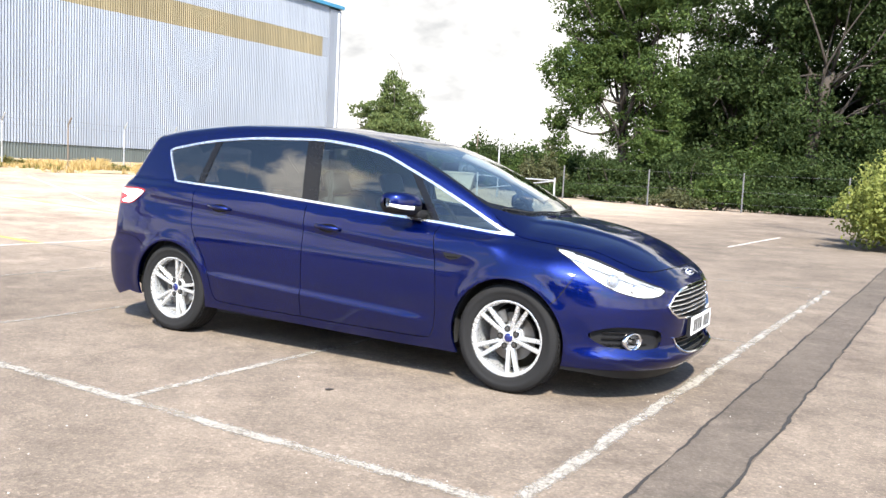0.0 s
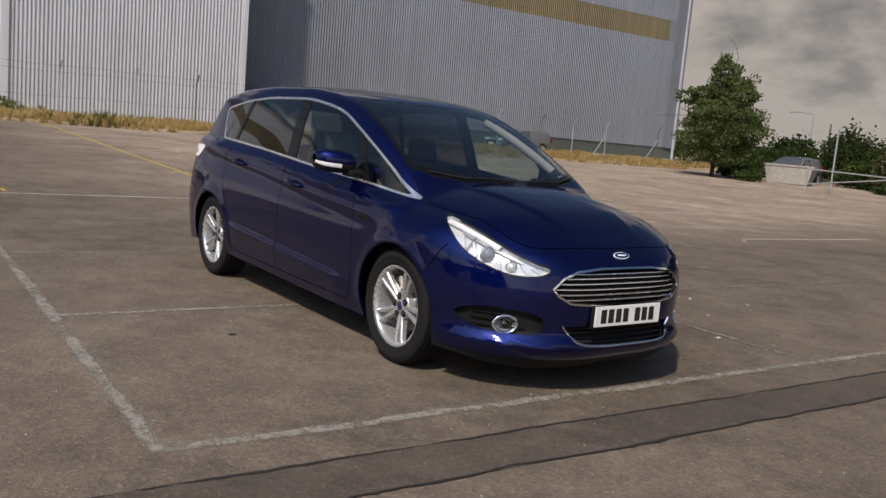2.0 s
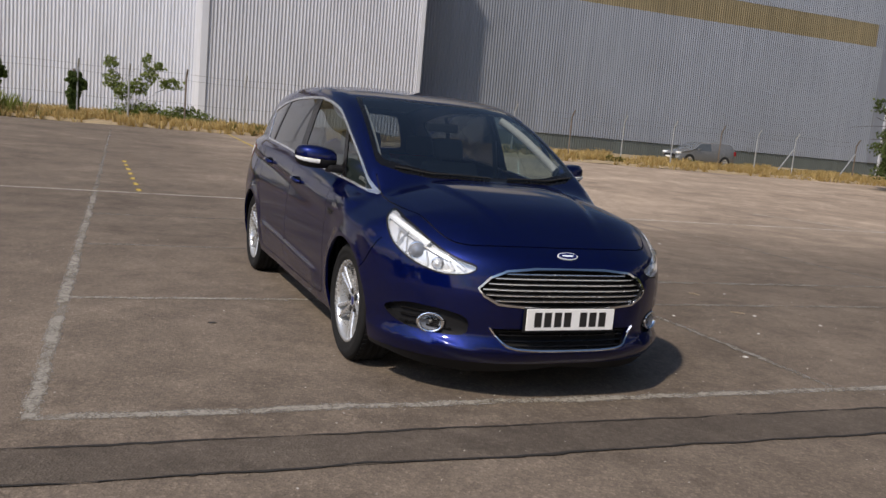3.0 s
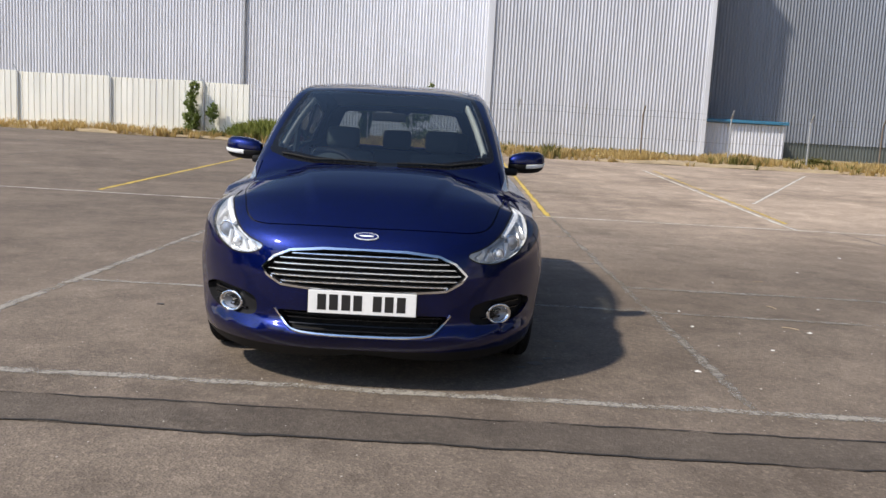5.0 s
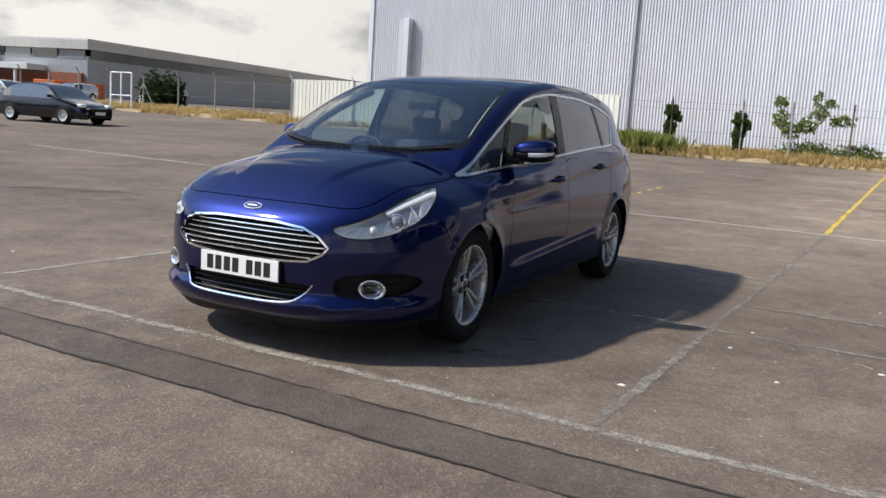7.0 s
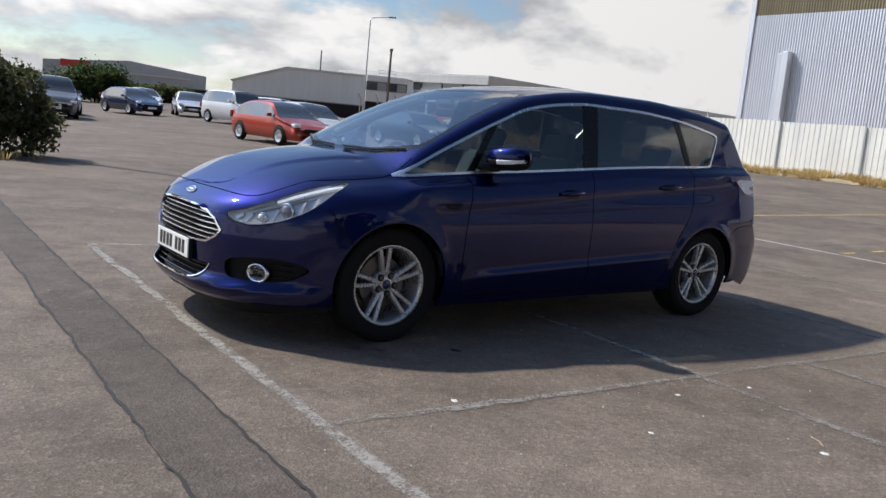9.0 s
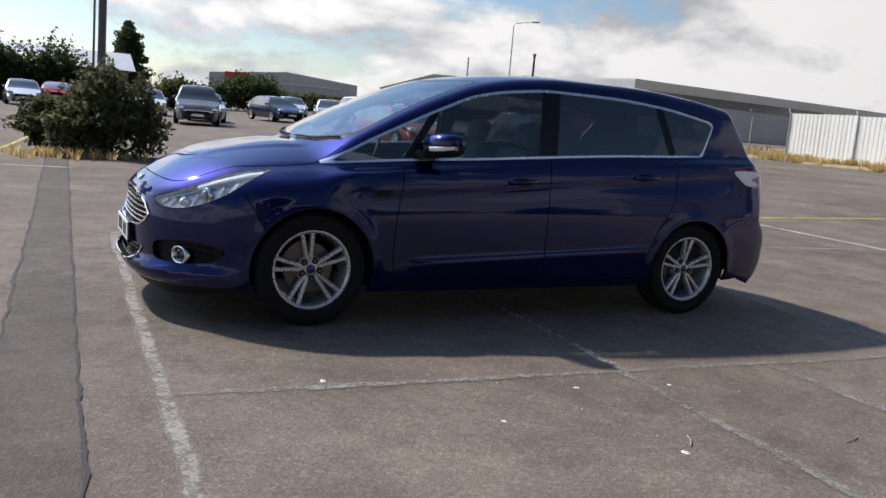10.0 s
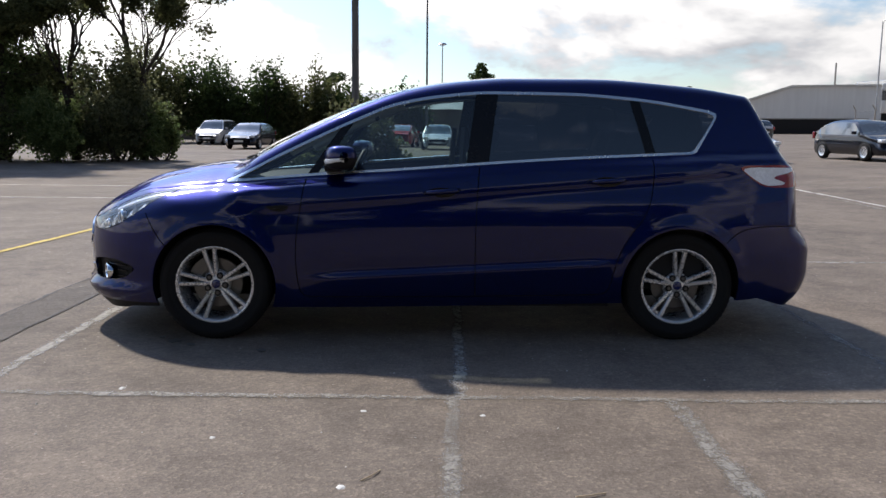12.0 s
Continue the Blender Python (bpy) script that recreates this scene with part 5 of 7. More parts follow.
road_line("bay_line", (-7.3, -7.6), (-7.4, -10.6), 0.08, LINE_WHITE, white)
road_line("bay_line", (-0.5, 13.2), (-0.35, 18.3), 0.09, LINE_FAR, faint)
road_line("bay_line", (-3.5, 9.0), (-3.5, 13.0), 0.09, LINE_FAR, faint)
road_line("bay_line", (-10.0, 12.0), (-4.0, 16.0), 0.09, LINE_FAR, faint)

# a trench cut across the yard and filled again, with open joints
site_sheet("road_patch", [2.65, 3.0], np.arange(-30, 40.1, 1.0), PATCH, 0.003, "structure", "darker strip of newer asphalt with open joints", "road patch")


def joint(u0, width, seed):
    """A ragged open joint along the strip."""
    random.seed(seed)
    rows, faces_ = [], []
    v, drift = -14.0, 0.0
    while v < 26:
        drift = 0.86 * drift + random.uniform(-0.007, 0.007)
        w = max(0.0015, width * (0.55 + 0.75 * noise.noise(Vector((v * 1.7, seed, 0)))) + random.uniform(-0.003, 0.004))
        rows += [(u0 + drift - w / 2, v, 0.0062), (u0 + drift + w / 2 + random.uniform(0, 0.005), v, 0.0062)]
        v += random.uniform(0.025, 0.07)
    faces_ = [(2 * i, 2 * i + 1, 2 * i + 3, 2 * i + 2) for i in range(len(rows) // 2 - 1)]
    ob = new("asphalt_joint", mesh_from("asphalt_joint", rows, faces_))
    ob.data.materials.append(TAR)
    ob.matrix_world = SITE
    tagged(ob, "ragged dark open joint beside the asphalt patch", "crack", "", "structure")


joint(2.65, 0.020, 3)
joint(3.0, 0.023, 8)

# grit, chips and litter
random.seed(11)
CHIP = plain("pale stone chip", (0.40, 0.37, 0.33), 0.8)
PAPER = plain("scrap of white paper", (0.58, 0.565, 0.53), 0.8)


def chip(size):
    pts = [(random.uniform(0.6, 1) * size * math.cos(t), random.uniform(0.6, 1) * size * math.sin(t)) for t in np.linspace(0, 2 * math.pi, 6, endpoint=False)]
    v = [(p, q, 0.0) for p, q in pts] + [(p * 0.6, q * 0.6, size * random.uniform(0.35, 0.7)) for p, q in pts]
    return v, [tuple(range(6, 12))] + [(i, (i + 1) % 6, (i + 1) % 6 + 6, i + 6) for i in range(6)]


grit = []
for _ in range(2600):
    r = random.random()
    u, v = (random.uniform(-9, 7), random.uniform(-7, 8)) if r < 0.8 else (random.uniform(-20, 9), random.uniform(-12, 14))
    vs_, fs_ = chip(random.choice((0.002, 0.003, 0.004, 0.006)) * random.uniform(0.7, 1.2))
    z = float(ground_z(u, v)) + 0.001
    grit.append(([(p[0] + u, p[1] + v, p[2] + z) for p in vs_], fs_))
g = new("grit", mesh_from("grit", *merge(grit)))
g.data.materials.append(CHIP)
g.matrix_world = SITE
tagged(g, "pale loose stone chips scattered on the asphalt", "grit", "", "stuff")
for u, v, size in ((1.58, 1.96, 0.03), (1.63, 2.05, 0.022), (0.35, 2.26, 0.022), (0.95, 2.62, 0.018), (1.45, -3.2, 0.02), (-1.7, 3.0, 0.018), (0.35, 3.1, 0.028), (-0.6, 3.55, 0.02), (-4.2, 5.3, 0.03), (-2.7, 4.2, 0.025), (2.9, 0.4, 0.016), (2.85, 1.2, 0.016), (-3.3, 8.8, 0.05), (0.7, 3.5, 0.02), (-0.2, 2.3, 0.02)):
    vs_, fs_ = chip(size * 0.8)
    ob = new("litter", mesh_from("litter", [(p[0], p[1] * 1.3, p[2] * 0.35) for p in vs_], fs_))
    ob.data.materials.append(PAPER)
    ob.matrix_world = at_site(u, v, float(ground_z(u, v)), random.uniform(0, 180))
    tagged(ob, "small scrap of white litter on the asphalt", "litter", "scraps of litter")
OIL = plain("dried oil", (0.030, 0.026, 0.023), 0.55, vary=0.3, scale=30)
for u, v, size in ((1.62, 1.02, 0.05), (1.50, 1.10, 0.035), (1.72, 0.93, 0.03), (1.05, 1.22, 0.04), (0.62, -1.5, 0.03)):
    rim = [(size * random.uniform(0.6, 1.25) * math.cos(a), size * random.uniform(0.5, 0.9) * math.sin(a), 0.0) for a in np.linspace(0, 2 * math.pi, 14, endpoint=False)]
    ob = new("oil_stain", mesh_from("oil_stain", rim + [(p[0] * 1.02, p[1] * 1.02, 0.0014) for p in rim], [tuple(range(14, 28))] + [(i, (i + 1) % 14, (i + 1) % 14 + 14, i + 14) for i in range(14)]))
    ob.data.materials.append(OIL)
    ob.matrix_world = at_site(u, v, 0.003, random.uniform(0, 180))
    tagged(ob, "small dark oil stain on the asphalt", "stain", "oil stains", "structure")
for u, v, turn in ((-0.55, 3.15, 20), (0.25, 3.0, 60), (-1.9, 3.5, 110)):
    ob = new("twig", mesh_from("twig", *tube([(-0.06, 0, 0.005), (0, 0.006, 0.008), (0.06, -0.004, 0.005)], 0.003, 5)))
    ob.data.materials.append(plain("dry twig", (0.35, 0.27, 0.17), 0.8))
    ob.matrix_world = at_site(u, v, 0.0, turn)
    tagged(ob, "short dry twig lying on the asphalt", "twig", "twigs")

# ---- the warehouse ----
def corrugated(u0, v0, v1, z0, z1, pitch, depth, out=1, along="v", broad=False):
    """A profiled wall sheet standing on a line along v (or u), ribs proud by depth towards out."""
    n = max(1, int(round(abs(v1 - v0) / pitch)))
    p = (v1 - v0) / n
    prof = []
    for i in range(n):
        a = v0 + i * p
        if broad:
            prof += [(a, 0), (a + p * 0.04, depth), (a + p * 0.84, depth), (a + p * 0.89, 0)]
            continue
        prof += [(a, 0), (a + p * 0.18, depth * 0.08), (a + p * 0.36, depth * 0.7), (a + p * 0.54, depth), (a + p * 0.72, depth * 0.7), (a + p * 0.90, depth * 0.08)]
    prof.append((v1, 0))
    rows = []
    for z in (z0, z1):
        for a, d in prof:
            rows.append((u0 + out * d, a, z) if along == "v" else (a, u0 + out * d, z))
    k = len(prof)
    faces_ = [(i, i + 1, k + i + 1, k + i) for i in range(k - 1)]
    if (out > 0) != (along == "v"):
        faces_ = [t[::-1] for t in faces_]
    return rows, faces_


warehouse = root("warehouse", SITE, "large silver profiled-metal warehouse with weathered rooflight band", "building")
TOP, A_U, B_U, P_U = 13.8, -42.0, -40.6, -37.4
A0, A1, B0, B1 = -29.9, 1.6, 12.8, 49.6


def wall(name, *a, material=CLAD, label=""):
    return part_mesh(name, mesh_from(name, *corrugated(*a)), material, warehouse, label)


wall("wall", A_U, A0, A1, 0.2, 9.85, 0.1725, 0.034)
wall("rooflight_band", A_U, A0, A1, 9.85, 11.4, 0.1725, 0.034, material=CLAD_LIGHT, label="brownish translucent band, weathered")
wall("wall", A_U, A0, A1, 11.4, TOP, 0.1725, 0.034)
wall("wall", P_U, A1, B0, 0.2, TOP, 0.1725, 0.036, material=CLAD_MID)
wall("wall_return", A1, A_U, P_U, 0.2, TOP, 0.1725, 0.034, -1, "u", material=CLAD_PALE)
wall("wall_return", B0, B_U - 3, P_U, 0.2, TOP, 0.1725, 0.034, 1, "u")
wall("wall", B_U, B0, B1 - 1.4, 1.75, 9.8, 0.1725, 0.055, material=CLAD_GREY)
wall("base_wall", B_U - 0.05, B0, B1, 0.0, 1.75, 0.1725, 0.025, material=CLAD_BASE, label="dark grey-green lower wall")
wall("rooflight_band", B_U, B0, B1 - 2.1, 9.8, 11.35, 0.1725, 0.034, material=CLAD_LIGHT, label="brownish translucent band, weathered")
wall("wall", B_U, B1 - 2.1, B1 - 1.4, 9.8, 11.35, 0.1725, 0.034, material=CLAD_GREY)
wall("wall", B_U, B0, B1 - 1.4, 11.35, TOP, 0.1725, 0.055, material=CLAD_GREY)
wall("end_wall", B1, B_U - 60, B_U, 0.2, TOP, 0.1725, 0.034, 1, "u")
wall("end_wall", A0, A_U - 60, A_U, 0.2, TOP, 0.1725, 0.034, -1, "u")
part("corner_strip", boxed(B_U + 0.03, B1 - 0.7, 7.7, 0.16, 1.4, 11.9, bevel=0.02), CLAD_GREY, warehouse, "flat pale corner flashing")
part("corner_gutter", boxed(B_U + 0.14, B1 - 0.35, 7.0, 0.12, 0.18, 13.0, bevel=0.02), CLAD, warehouse)
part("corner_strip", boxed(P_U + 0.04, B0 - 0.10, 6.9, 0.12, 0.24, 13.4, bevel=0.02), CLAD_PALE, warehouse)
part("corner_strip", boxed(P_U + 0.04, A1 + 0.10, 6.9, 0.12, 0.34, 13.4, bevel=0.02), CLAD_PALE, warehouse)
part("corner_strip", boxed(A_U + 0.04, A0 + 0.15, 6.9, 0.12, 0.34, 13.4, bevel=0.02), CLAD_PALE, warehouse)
part("downpipe", boxed(A_U + 0.10, -11.9, 6.9, 0.12, 0.12, 13.3, bevel=0.02), GALV, warehouse)
part("wall_duct", boxed(A_U + 0.30, A0 + 3.15, 3.9, 0.5, 0.42, 7.4, bevel=0.03), CLAD_PALE, warehouse, "tall boxed duct on the wall")
part("wall_duct", boxed(A_U + 0.2, A0 + 2.62, 3.9, 0.25, 0.34, 7.2, bevel=0.03), CLAD, warehouse, "tall boxed duct on the wall")
part("eaves_trim", boxed(B_U + 0.12, (B0 + B1) / 2, TOP + 0.12, 0.35, B1 - B0 + 0.4, 0.28, bevel=0.03), TRIM_BLUE, warehouse, "dark blue eaves trim")
part("eaves_trim", boxed(P_U + 0.12, (A1 + B0) / 2, TOP + 0.12, 0.35, B0 - A1, 0.28, bevel=0.03), TRIM_BLUE, warehouse, "dark blue eaves trim")
part("eaves_trim", boxed(A_U + 0.12, (A0 + A1) / 2, TOP + 0.12, 0.35, A1 - A0, 0.28, bevel=0.03), TRIM_BLUE, warehouse, "dark blue eaves trim")
part_mesh("roof", mesh_from("roof", *ngon_prism([(A_U, A0), (A_U, A1), (P_U, A1), (P_U, B0), (B_U, B0), (B_U, B1), (B_U - 60, B1), (B_U - 60, A0)], TOP - 0.02, TOP + 0.2, "z")), GALV, warehouse)
# lean-to in the corner
wall("lean_to_wall", -38.4, B0 + 0.1, 17.2, 0.2, 2.55, 0.1725, 0.03)
wall("lean_to_wall", 17.2, -40, -38.4, 0.2, 2.55, 0.2, 0.03, 1, "u", material=CLAD_PALE)
part("lean_to_roof", boxed(-39.2, (B0 + 17.3) / 2, 2.62, 1.9, 17.3 - B0, 0.06), GALV, warehouse)
part("gutter", boxed(-38.25, (B0 - 0.5 + 17.3) / 2, 2.66, 0.2, 17.3 - B0 + 0.5, 0.17, bevel=0.04), TRIM_BLUE, warehouse, "blue gutter on a low lean-to")

# ---- verge and fences behind the yard ----
VERGE_U = -29.2
verge_v = np.arange(-60, 60.1, 1.5)
us_ = [VERGE_U, VERGE_U - 0.15, VERGE_U - 1.2, -33.0, -36.0, -41.0]
rows = []
for i, u in enumerate(us_):
    for v in verge_v:
        rows.append((u + (0.25 * noise.noise(Vector((v * 0.4, 3, 0))) if i < 2 else 0), v, float(ground_z(u, v)) + (0.01, 0.10, 0.16, 0.2, 0.2, 0.2)[i] + 0.05 * noise.noise(Vector((u * 0.8, v * 0.6, 0)))))
n = len(verge_v)
ob = new("verge", mesh_from("verge", rows, [(i * n + j, i * n + j + 1, (i + 1) * n + j + 1, (i + 1) * n + j) for i in range(len(us_) - 1) for j in range(n - 1)], True))
ob.data.materials.append(EARTH)
ob.matrix_world = SITE
tagged(ob, "raised verge of dry earth along the fence", "verge", "", "structure")


def tufts(name, count, area, height, material, label, seed, blades=7, blade=0.012):
    random.seed(seed)
    vs_, fs_ = [], []
    for _ in range(count):
        u, v = area()
        if noise.noise(Vector((u * 0.7, v * 0.45, 2))) < -0.12 and blade > 0.013:
            continue
        z0 = float(ground_z(u, v)) + (0.10 if u < VERGE_U - 0.2 else 0.0)
        h = height * random.uniform(0.45, 1.25) * (0.75 + 0.5 * noise.noise(Vector((u * 0.5, v * 0.35, 7))))
        for _ in range(blades):
            t, lean = random.uniform(0, 2 * math.pi), random.uniform(0.1, 0.55) * h
            du, dv = math.cos(t), math.sin(t)
            b, bu, bv = blade * random.uniform(0.7, 1.6), u + du * random.uniform(0, 0.08), v + dv * random.uniform(0, 0.08)
            k = len(vs_)
            vs_ += [(bu - dv * b, bv + du * b, z0), (bu + dv * b, bv - du * b, z0), (bu + du * lean * 0.4 + dv * b * 0.8, bv + dv * lean * 0.4 - du * b * 0.8, z0 + h * 0.6), (bu + du * lean, bv + dv * lean, z0 + h)]
            fs_ += [(k, k + 1, k + 2), (k, k + 2, k + 3)]
    ob = new(name, mesh_from(name, vs_, fs_))
    ob.data.materials.append(material)
    ob.matrix_world = SITE
    return tagged(ob, label, "grass", "", "stuff")


tufts("dry_grass", 14000, lambda: (random.uniform(-33.5, -29.1), random.uniform(-46, 48)), 0.40, STRAW, "dry straw-coloured grass along the fence", 5, 7, 0.016)
tufts("rough_grass", 1500, lambda: (random.uniform(-36.5, -32.5), random.uniform(-46, 48)), 0.40, GRASS, "rough green grass behind the fence", 6, 7, 0.016)
tufts("verge_weeds", 160, lambda: (random.gauss(-29.6, 0.35), random.choice((-6.9, 12.3, 15.4, 4.0)) + random.gauss(0, 0.9)), 0.5, GRASS, "green weeds on the verge", 7, 9, 0.02)

tufts("tall_weeds", 420, lambda: (random.gauss(-30.0, 0.35), -7.7 + random.gauss(0, 0.75)), 0.85, LEAF_LIME, "tall yellow-green weeds beside the white fence", 17, 9, 0.012)

# chain fence: posts with cranked heads and line wires
FENCE_U = -31.0
posts = [v for v in (-6.5, -3.6, -1.7, 0.5, 2.9, 5.8, 8.3, 12.1, 15.5, 18.6, 21.6, 24.6, 27.6, 30.0, 32.6, 37.0)]
fence = root("chain_fence", SITE, "wire fence on slim steel posts with cranked tops", "fence")
for i, v in enumerate(posts):
    z = float(ground_z(FENCE_U, v))
    v_, f_ = tube([(FENCE_U, v, z), (FENCE_U, v, z + 2.05), (FENCE_U + 0.2, v + 0.03, z + 2.4)], 0.035, 6)
    part_mesh("post", mesh_from("post", v_, f_), GALV if i % 3 else WOOD, fence)
for h in (0.15, 1.0, 1.95, 2.2):
    line = [(FENCE_U + (0.09 if h > 2.1 else 0.035), v, float(ground_z(FENCE_U, v)) + h + 0.03 * math.sin(3 * v)) for v in np.arange(-8.4, 38, 1.45)]
    part_mesh("wire", mesh_from("wire", *tube(line, 0.0045, 4)), DARK_STEEL, fence)

# white sheet fence
white_fence = root("sheet_fence", SITE, "tall white corrugated sheet fence, weathered at the foot", "fence")
FU = -30.4
for k in range(9):
    v0, v1 = -26.7 + k * 2.011, -26.7 + (k + 1) * 2.011
    zb = float(ground_z(FU, v0))
    me = mesh_from("fence_panel", *corrugated(FU, v0, v1 - 0.02, zb - 0.05, zb + 2.36 + 0.03 * (k % 2), 0.252, 0.030, broad=True))
    part_mesh("fence_panel", me, FENCE_WHITE, white_fence)
    if k % 2 == 0:
        v_, f_ = tube([(FU + 0.07, v0 + 0.05, zb), (FU + 0.07, v0 + 0.05, zb + 2.3), (FU + 0.02, v0 - 0.16, zb + 2.62)], 0.032, 6)
        part_mesh("post", mesh_from("post", v_, f_), GALV, white_fence)
for v in (32.6, 37.0):
    z = float(ground_z(FENCE_U, v))
    for s_ in (-1,):
        part_mesh("strut", mesh_from("strut", *tube([(FENCE_U, v, z + 1.6), (FENCE_U + 0.1, v + s_ * 1.3, z)], 0.035, 6)), GALV, fence)
part("panel_rail", boxed(FU - 0.06, -17.6, 2.4, 0.06, 18.0, 0.08), GALV, white_fence)

# fence beyond, towards the far corner
far_fence = root("chain_fence", SITE, "wire fence on concrete posts with slanting struts", "fence")
for i, v in enumerate(np.arange(-29.5, -60, -2.9)):
    u = -30.6 + 0.02 * i
    z = float(ground_z(u, v))
    v_, f_ = tube([(u, v, z), (u, v, z + 2.1), (u + 0.22, v, z + 2.45)], 0.045, 6)
    part_mesh("post", mesh_from("post", v_, f_), CONCRETE, far_fence)
    if i in (3, 6):
        for s in (-1, 1):
            part_mesh("strut", mesh_from("strut", *tube([(u, v, z + 1.7), (u, v + s * 1.1, z)], 0.04, 6)), CONCRETE, far_fence)
for h in (0.3, 1.1, 2.0):
    line = [(-30.6, v, float(ground_z(-30.6, v)) + h) for v in np.arange(-27, -60, -1.5)]
    part_mesh("wire", mesh_from("wire", *tube(line, 0.004, 4)), DARK_STEEL, far_fence)

# ---- trees and bushes ----
def leaf_cloud(rng, blobs, count, size, hollow=0.55, gaps=0.35, droop=0.0):
    """Many small bent leaves in lumpy clouds. Blobs are (x, y, z, rx, ry, rz)."""
    b = np.array(blobs, float)
    vol = b[:, 3] * b[:, 4] * b[:, 5]
    which = rng.choice(len(b), int(count * 2.2), p=vol ** 0.75 / (vol ** 0.75).sum())
    d = rng.normal(size=(len(which), 3))
    d /= np.linalg.norm(d, axis=1, keepdims=True)
    r = hollow + (1 - hollow) * rng.random(len(which)) ** 0.6
    wob = 0.82 + 0.22 * np.sin(d[:, 0] * 5.1 + which * 1.7) * np.cos(d[:, 1] * 4.3 - which) + 0.16 * np.sin(d[:, 2] * 7.3 + which * 2.9)
    p = b[which, :3] + d * b[which, 3:] * (r * wob)[:, None]
    s = 2.4 / max(0.5, float(b[:, 3].mean()))
    hole = np.sin(p[:, 0] * s * 1.9 + 1.3) * np.sin(p[:, 1] * s * 2.1 + 0.4) * np.sin(p[:, 2] * s * 2.3 + 2.0) + 0.25 * rng.normal(size=len(p))
    p = p[hole > np.quantile(hole, gaps)][:count]
    n = len(p)
    a = rng.normal(size=(n, 3))
    a[:, 2] -= droop
    a /= np.linalg.norm(a, axis=1, keepdims=True)
    c = np.cross(a, rng.normal(size=(n, 3)))
    c /= np.linalg.norm(c, axis=1, keepdims=True)
    k = size * (0.6 + 0.8 * rng.random(n))[:, None]
    up = np.cross(a, c) * k * 0.18
    v = np.stack([p - a * k * 0.5, p + c * k * 0.28 + up, p + a * k * 0.5, p - c * k * 0.28 + up], 1).reshape(-1, 3)
    i = np.arange(n)[:, None] * 4
    f = np.concatenate([i + [0, 1, 2], i + [0, 2, 3]]).tolist()
    return v, f


def leaf_mesh(name, v, f):
    me = bpy.data.meshes.new(name)
    me.vertices.add(len(v))
    me.vertices.foreach_set("co", np.asarray(v, np.float32).ravel())
    f = np.asarray(f, np.int32)
    me.loops.add(f.size)
    me.loops.foreach_set("vertex_index", f.ravel())
    me.polygons.add(len(f))
    me.polygons.foreach_set("loop_start", np.arange(0, f.size, 3, dtype=np.int32))
    me.update(calc_edges=True)
    return me


def limb(rng, a, b, r0, r1, bend=0.12, steps=6):
    a, b = np.array(a, float), np.array(b, float)
    off = rng.normal(size=3) * bend * np.linalg.norm(b - a)
    pts = [a + (b - a) * t + off * math.sin(math.pi * t) for t in np.linspace(0, 1, steps)]
    return tube(pts, list(np.linspace(r0, r1, steps)), 7)


def tree(name, u, v, seed, height, trunk_r, blobs, count, size, material, label, category="tree", bare=0, fork=0.35, gaps=0.35, lean=(0, 0), hollow=0.5, droop=0.0, group=""):
    """A tapered trunk, limbs towards the clumps, and a crown of many leaves."""
    rng = np.random.default_rng(seed)
    t = root(name, at_site(u, v, float(ground_z(u, v))), label, category, group)
    top = (lean[0], lean[1], height * fork)
    chunks = [limb(rng, (0, 0, -0.1), top, trunk_r, trunk_r * 0.62, 0.05, 8)]
    for x, y, z, *_ in blobs:
        chunks.append(limb(rng, (top[0] * 0.9, top[1] * 0.9, top[2] * rng.uniform(0.55, 1.0)), (x, y, z), trunk_r * 0.22, trunk_r * 0.05, 0.16, 7))
        for _ in range(2):
            w = np.array((x, y, z)) + rng.normal(size=3) * np.array(blobs[0][3:]) * 0.5
            chunks.append(limb(rng, (x * 0.6 + top[0] * 0.4, y * 0.6 + top[1] * 0.4, z * 0.65 + top[2] * 0.35), w, trunk_r * 0.2, trunk_r * 0.05, 0.15, 5))
    for _ in range(bare):
        x, y, z, rx, ry, rz = blobs[rng.integers(len(blobs))]
        d = rng.normal(size=3)
        d /= np.linalg.norm(d)
        chunks.append(limb(rng, (x, y, z), (x + d[0] * rx * 1.25, y + d[1] * ry * 1.25, z + abs(d[2]) * rz * 1.3), trunk_r * 0.14, 0.008, 0.2, 6))
    part_mesh("trunk", mesh_from("trunk", *merge(chunks), True), BARK, t)
    part_mesh("crown", leaf_mesh("crown", *leaf_cloud(rng, blobs, count, size, hollow, gaps, droop)), material, t)
    return t


def lumps(rng, n, cx, cy, cz, sx, sy, sz, r0, r1):
    return [(cx + rng.normal() * sx, cy + rng.normal() * sy, cz + rng.normal() * sz, *(rng.uniform(r0, r1, 3) * (1, 1, 0.85))) for _ in range(n)]


